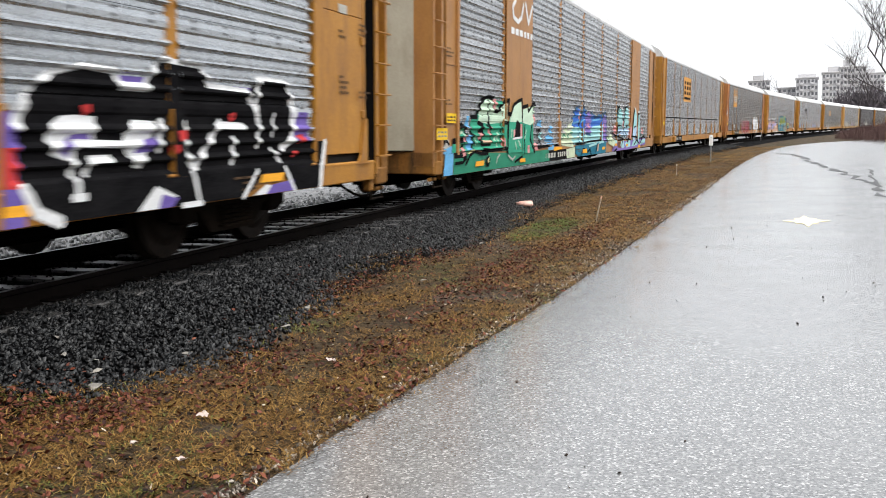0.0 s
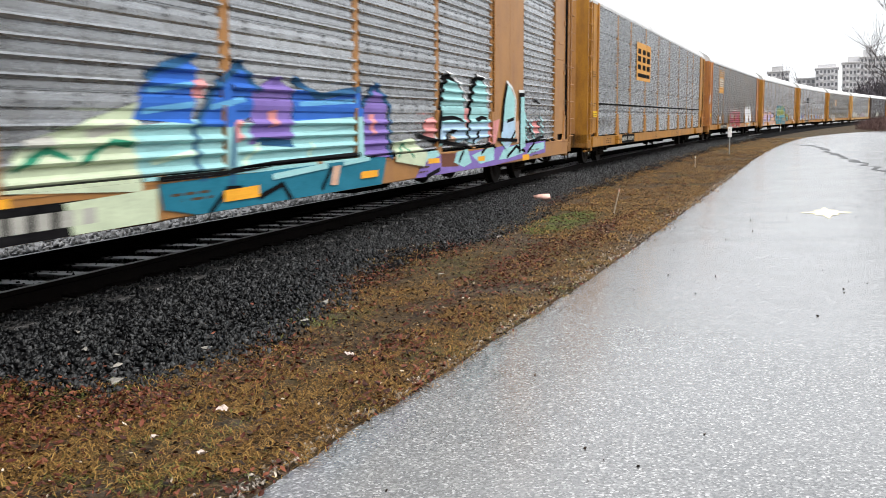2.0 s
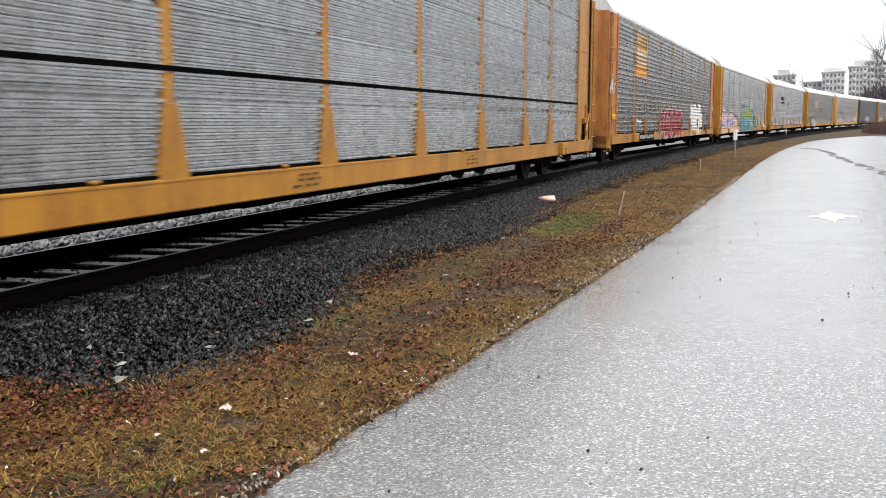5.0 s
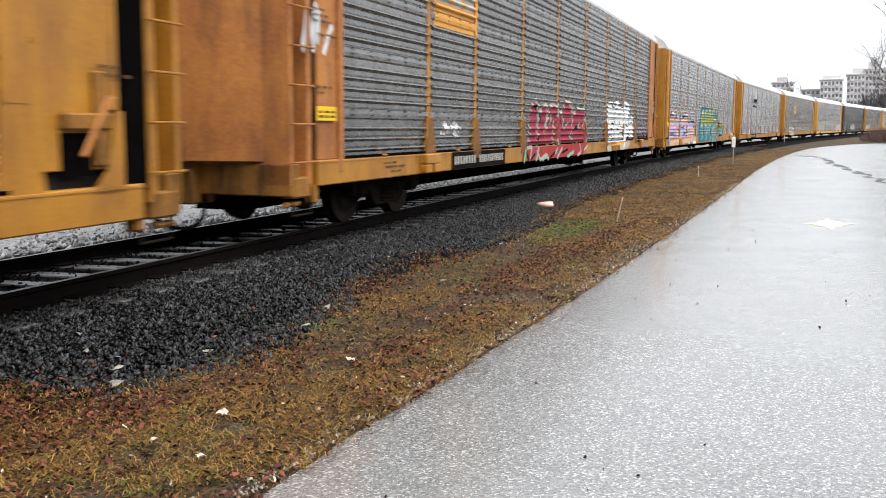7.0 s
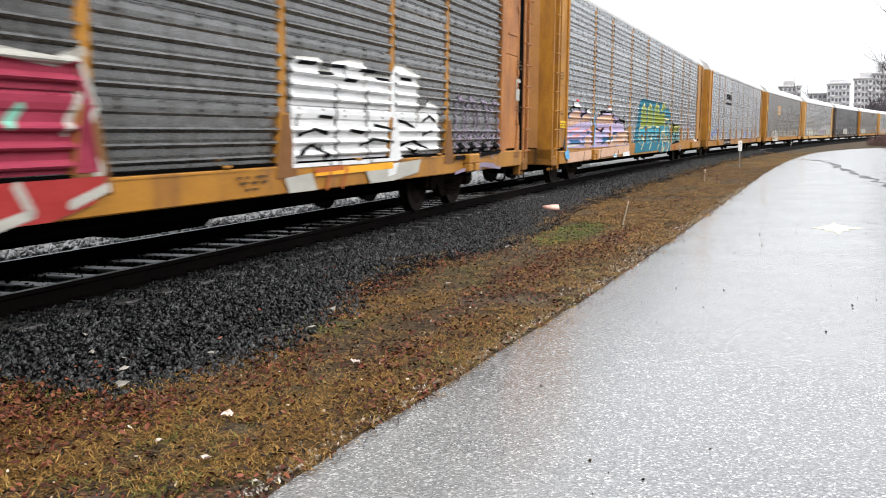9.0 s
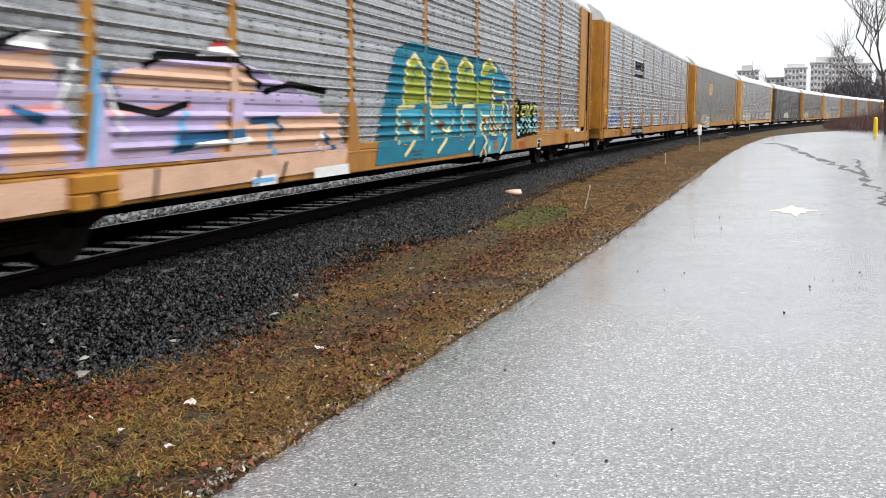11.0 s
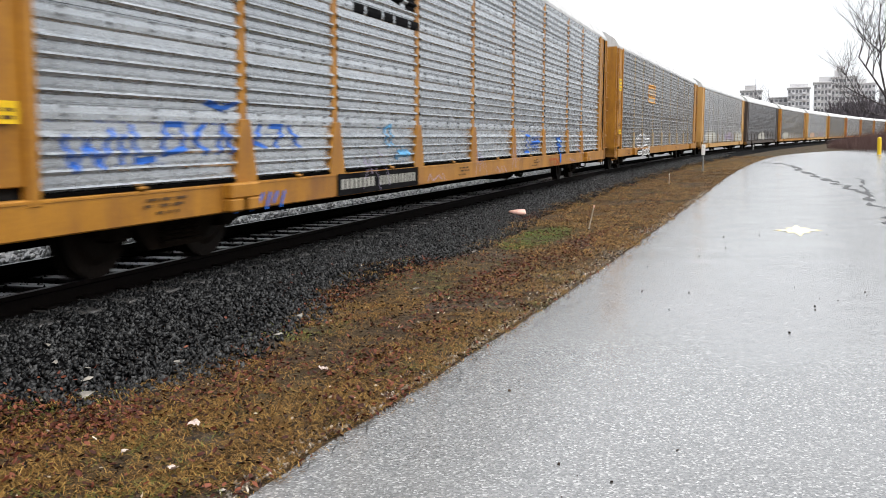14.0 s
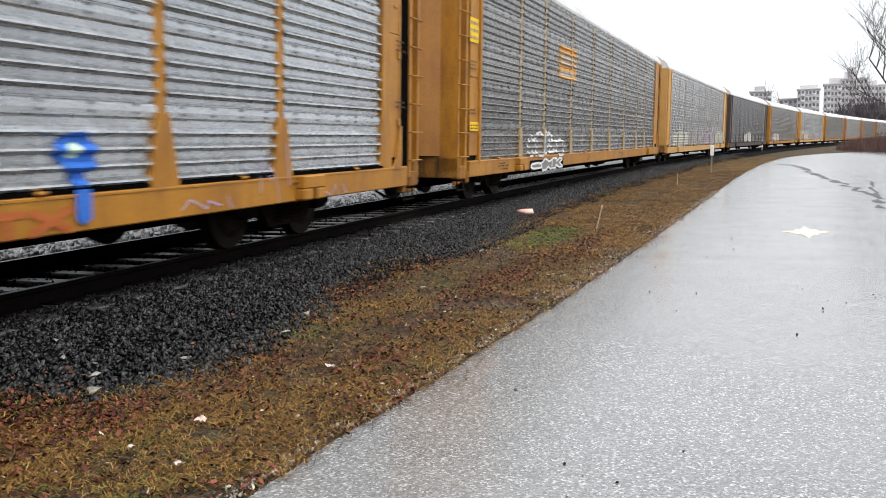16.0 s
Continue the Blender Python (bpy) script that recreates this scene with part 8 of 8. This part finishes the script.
# ---- bare trees, brush and far woods ----
def limb(bm, a, d, length, r, depth, rnd):
    n = 4
    p = Vector(a)
    d = Vector(d).normalized()
    for i in range(n):
        q = p + d * (length / n)
        tube(bm, p, q, max(r * (1 - 0.45 * i / n), 0.006), max(r * (1 - 0.45 * (i + 1) / n), 0.005), n=6 if depth > 2 else 4)
        p = q
        d = (d + Vector((rnd.uniform(-0.22, 0.22), rnd.uniform(-0.22, 0.22), rnd.uniform(-0.08, 0.2)))).normalized()
        if depth > 0 and i > 0:
            for k in range(2 if depth > 1 else 1):
                side = (d + Vector((rnd.uniform(-1, 1), rnd.uniform(-1, 1), rnd.uniform(-0.15, 0.7)))).normalized()
                limb(bm, p, side, length * rnd.uniform(0.5, 0.75), r * 0.5, depth - 1, rnd)


def bare_tree():
    t = thing("tree", "bare winter tree with dark spreading branches behind the shed", "tree")
    t.matrix_basis = pose(30.9, 65.9, GROUND - 0.1)
    rnd = random.Random(4)
    bm = bmesh.new()
    tube(bm, (0, 0, 0), (-0.1, 0, 2.4), 0.2, 0.15, n=10)
    tube(bm, (-0.1, 0, 2.35), (-0.35, 0.1, 4.0), 0.15, 0.12, n=10)
    part("trunk", bm, M["bark"], t)
    for k, (z0, d, ln, r) in enumerate((((-0.3, 0.1, 3.9), (-0.55, 0.1, 0.9), 3.6, 0.12), ((-0.35, 0.1, 4.0), (0.35, -0.2, 1.0), 4.2, 0.13), ((-0.2, 0, 3.3), (-1.0, 0.1, 0.42), 3.2, 0.09), ((-0.3, 0.1, 3.9), (-0.15, 0.2, 1.0), 4.2, 0.12), ((-0.2, 0, 3.4), (0.9, 0.2, 0.6), 3.2, 0.09), ((-0.1, 0, 2.6), (-0.9, -0.2, 0.2), 2.4, 0.06))):
        bm = bmesh.new()
        limb(bm, z0, d, ln, r * 0.62, 3, rnd)
        part("limb", bm, M["bark"], t)


bare_tree()


def twig_mass(name, label, material, spots, count, seed, h, w, width):
    """Many thin upright twigs, for brush and far woods; spots are centres with half-widths and heights."""
    rnd = np.random.default_rng(seed)
    V, F = [], []
    for c, ru, rv, top in spots:
        for _ in range(count):
            a, q = rnd.uniform(0, 6.28), math.sqrt(rnd.random())
            x, y = c[0] + ru * q * math.cos(a), c[1] + rv * q * math.sin(a)
            lim = top * (1 - 0.75 * q ** 2) * rnd.uniform(0.35, 1.0)
            z0 = c[2] + lim * rnd.uniform(0, 0.75)
            ln = h * rnd.uniform(0.5, 1.3)
            d = np.array((rnd.normal(0, 0.4), rnd.normal(0, 0.4), 1.0)) * ln
            s = np.array((rnd.uniform(-1, 1), rnd.uniform(-1, 1), 0.0))
            s = s / (np.linalg.norm(s) + 1e-6) * w / 2
            p = np.array((x, y, z0))
            k = len(V)
            V += [tuple(p - s), tuple(p + s), tuple(p + d)]
            F.append((k, k + 1, k + 2))
    me = bpy.data.meshes.new(name)
    me.from_pydata(V, [], F)
    me.materials.append(material)
    return tagged(new(name, me), label, "shrubs", kind="stuff")


def at_angle(az, dist, z=GROUND):
    return (dist * math.sin(radians(az)), dist * math.cos(radians(az)), z)


twig_mass("brush", "red-brown leafless brush beyond the path", M["brush"], [((*on_line(s, l)[:2], GROUND), 2.6, 2.6, h) for s, l, h in ((86, 12.2, 2.5), (86, 15, 2.8), (91, 11.4, 2.3), (95, 10.4, 2.1), (100, 9.4, 1.7), (105, 8.8, 1.3), (110, 8.2, 0.8), (117, 8.6, 0.7), (100, 12, 2.8), (108, 12, 2.6), (118, 10.5, 1.6), (126, 12, 2.0), (92, 16, 3.0))], 2000, 51, 0.9, 0.016, 0.02)
twig_mass("far_wood", "grey leafless wood before the apartment blocks", M["twig"], [(at_angle(az, d), r, r, h) for az, d, r, h in ((22.2, 330, 9, 12), (23.2, 335, 12, 19), (24.2, 330, 11, 17), (25.2, 320, 10, 8), (26.4, 330, 11, 10), (17.2, 400, 10, 14), (18.3, 400, 9, 15), (19.2, 395, 8, 10), (16, 410, 14, 9), (20.6, 380, 9, 7), (28, 330, 16, 10), (31, 320, 18, 11))], 7000, 52, 2.8, 0.36, 0.16)
for k, (az, d, h) in enumerate(((18.0, 390, 17), (18.9, 392, 15.5), (23.6, 320, 14), (22.0, 322, 11))):
    t = thing("tree", "far bare winter tree, haze put into its grey colour", "tree", "far bare trees")
    t.matrix_basis = pose(*at_angle(az, d))
    rnd = random.Random(60 + k)
    bm = bmesh.new()
    tube(bm, (0, 0, 0), (0, 0, h * 0.4), 0.3, 0.22, n=6)
    part("trunk", bm, M["twig"], t)
    bm = bmesh.new()
    limb(bm, (0, 0, h * 0.35), (0.1, 0, 1), h * 0.5, 0.2, 2, rnd)
    limb(bm, (0, 0, h * 0.3), (-0.5, 0, 1), h * 0.4, 0.16, 2, rnd)
    limb(bm, (0, 0, h * 0.3), (0.6, 0, 1), h * 0.4, 0.16, 2, rnd)
    part("crown", bm, M["twig"], t)


# ---- apartment blocks in the distance ----
def block(az0, az1, dist, top, mat, label, floors, cols, steps_=(), balconies=True):
    t = thing("apartment_building", label, "building", "distant apartment blocks")
    a, b = Vector(at_angle(az0, dist)), Vector(at_angle(az1, dist))
    w = (b - a).length
    yaw = math.degrees(math.atan2(b.y - a.y, b.x - a.x))
    t.matrix_basis = Matrix.Translation(a) @ pose(0, 0, 0, 0, 0, yaw)
    D = 16
    part("wall", boxes((0, w, 0, D, 0, top)), M[mat], t)
    part("roof", boxes((-0.4, w + 0.4, -0.4, D, top, top + 0.7), bevel=0.1), M["concrete2"], t)
    for x0, x1, h in steps_:
        part("penthouse", boxes((w * x0, w * x1, 1.5, D - 2, top + 0.7, top + h)), M[mat], t, "set-back rooftop storey")
    fh, cw = top / floors, w / cols
    pane = mesh_of("window", boxes((-cw * 0.3, cw * 0.3, -0.12, 0.1, 0.0, fh * 0.52)), M["window"])
    sillm = mesh_of("balcony", boxes((-cw * 0.42, cw * 0.42, -1.3, 0.0, -0.5, 0.55), bevel=0.05), M["concrete"])
    sill = mesh_of("sill", boxes((-cw * 0.34, cw * 0.34, -0.3, 0.0, -0.15, 0.0)), M["concrete"])
    for f in range(floors):
        for c in range(cols):
            z = f * fh + fh * 0.3
            ob = part("window", pane, None, t, at=pose(cw * (c + 0.5), 0, z))
            if balconies and c % 3 == 1:
                part("balcony", sillm, None, t, at=pose(cw * (c + 0.5), 0, z - 0.3))
            else:
                part("sill", sill, None, ob, at=pose(0, 0, 0))
    return t


block(17.35, 18.5, 520, 24.5, "concrete2", "low buff apartment block behind bare trees", 8, 5, ((0.2, 0.7, 3),))
block(18.9, 19.85, 510, 20, "concrete2", "low grey apartment block among bare trees", 7, 4)
block(19.85, 21.0, 500, 24, "concrete", "pale grey apartment block with a flat roof", 8, 6, ((0.1, 0.9, 2.2),))
block(21.2, 22.1, 470, 24.5, "concrete", "white apartment tower wing with balconies", 9, 5, ((0.3, 1.0, 3),))
block(22.1, 23.4, 470, 26.5, "concrete", "tall white apartment tower with stepped roof", 10, 7, ((0.1, 0.6, 3.6), (0.2, 0.45, 5.5)))
block(23.4, 24.3, 475, 23.5, "concrete", "white apartment tower wing with a lower roof", 9, 5, ((0.1, 0.5, 2.5),))
block(24.5, 26.2, 460, 19.5, "concrete2", "grey apartment block with rows of windows", 7, 8)
block(26.3, 28.5, 470, 22, "concrete2", "long grey apartment block", 8, 10)


def motions():
    times = [k * 1.0 for k in range(17)]
    for j, car in enumerate(CARS):
        walk(car, [(t, car_pose(j, t)) for t in times])
    turn_times = [k / 15 for k in range(241)]
    for j, wheel, y in WHEELS:
        if j <= 7:
            walk(wheel, [(t, pose(0, y, WHEEL_R, math.degrees((car_s(j, 0) - car_s(j, t)) / WHEEL_R))) for t in turn_times])


motions()
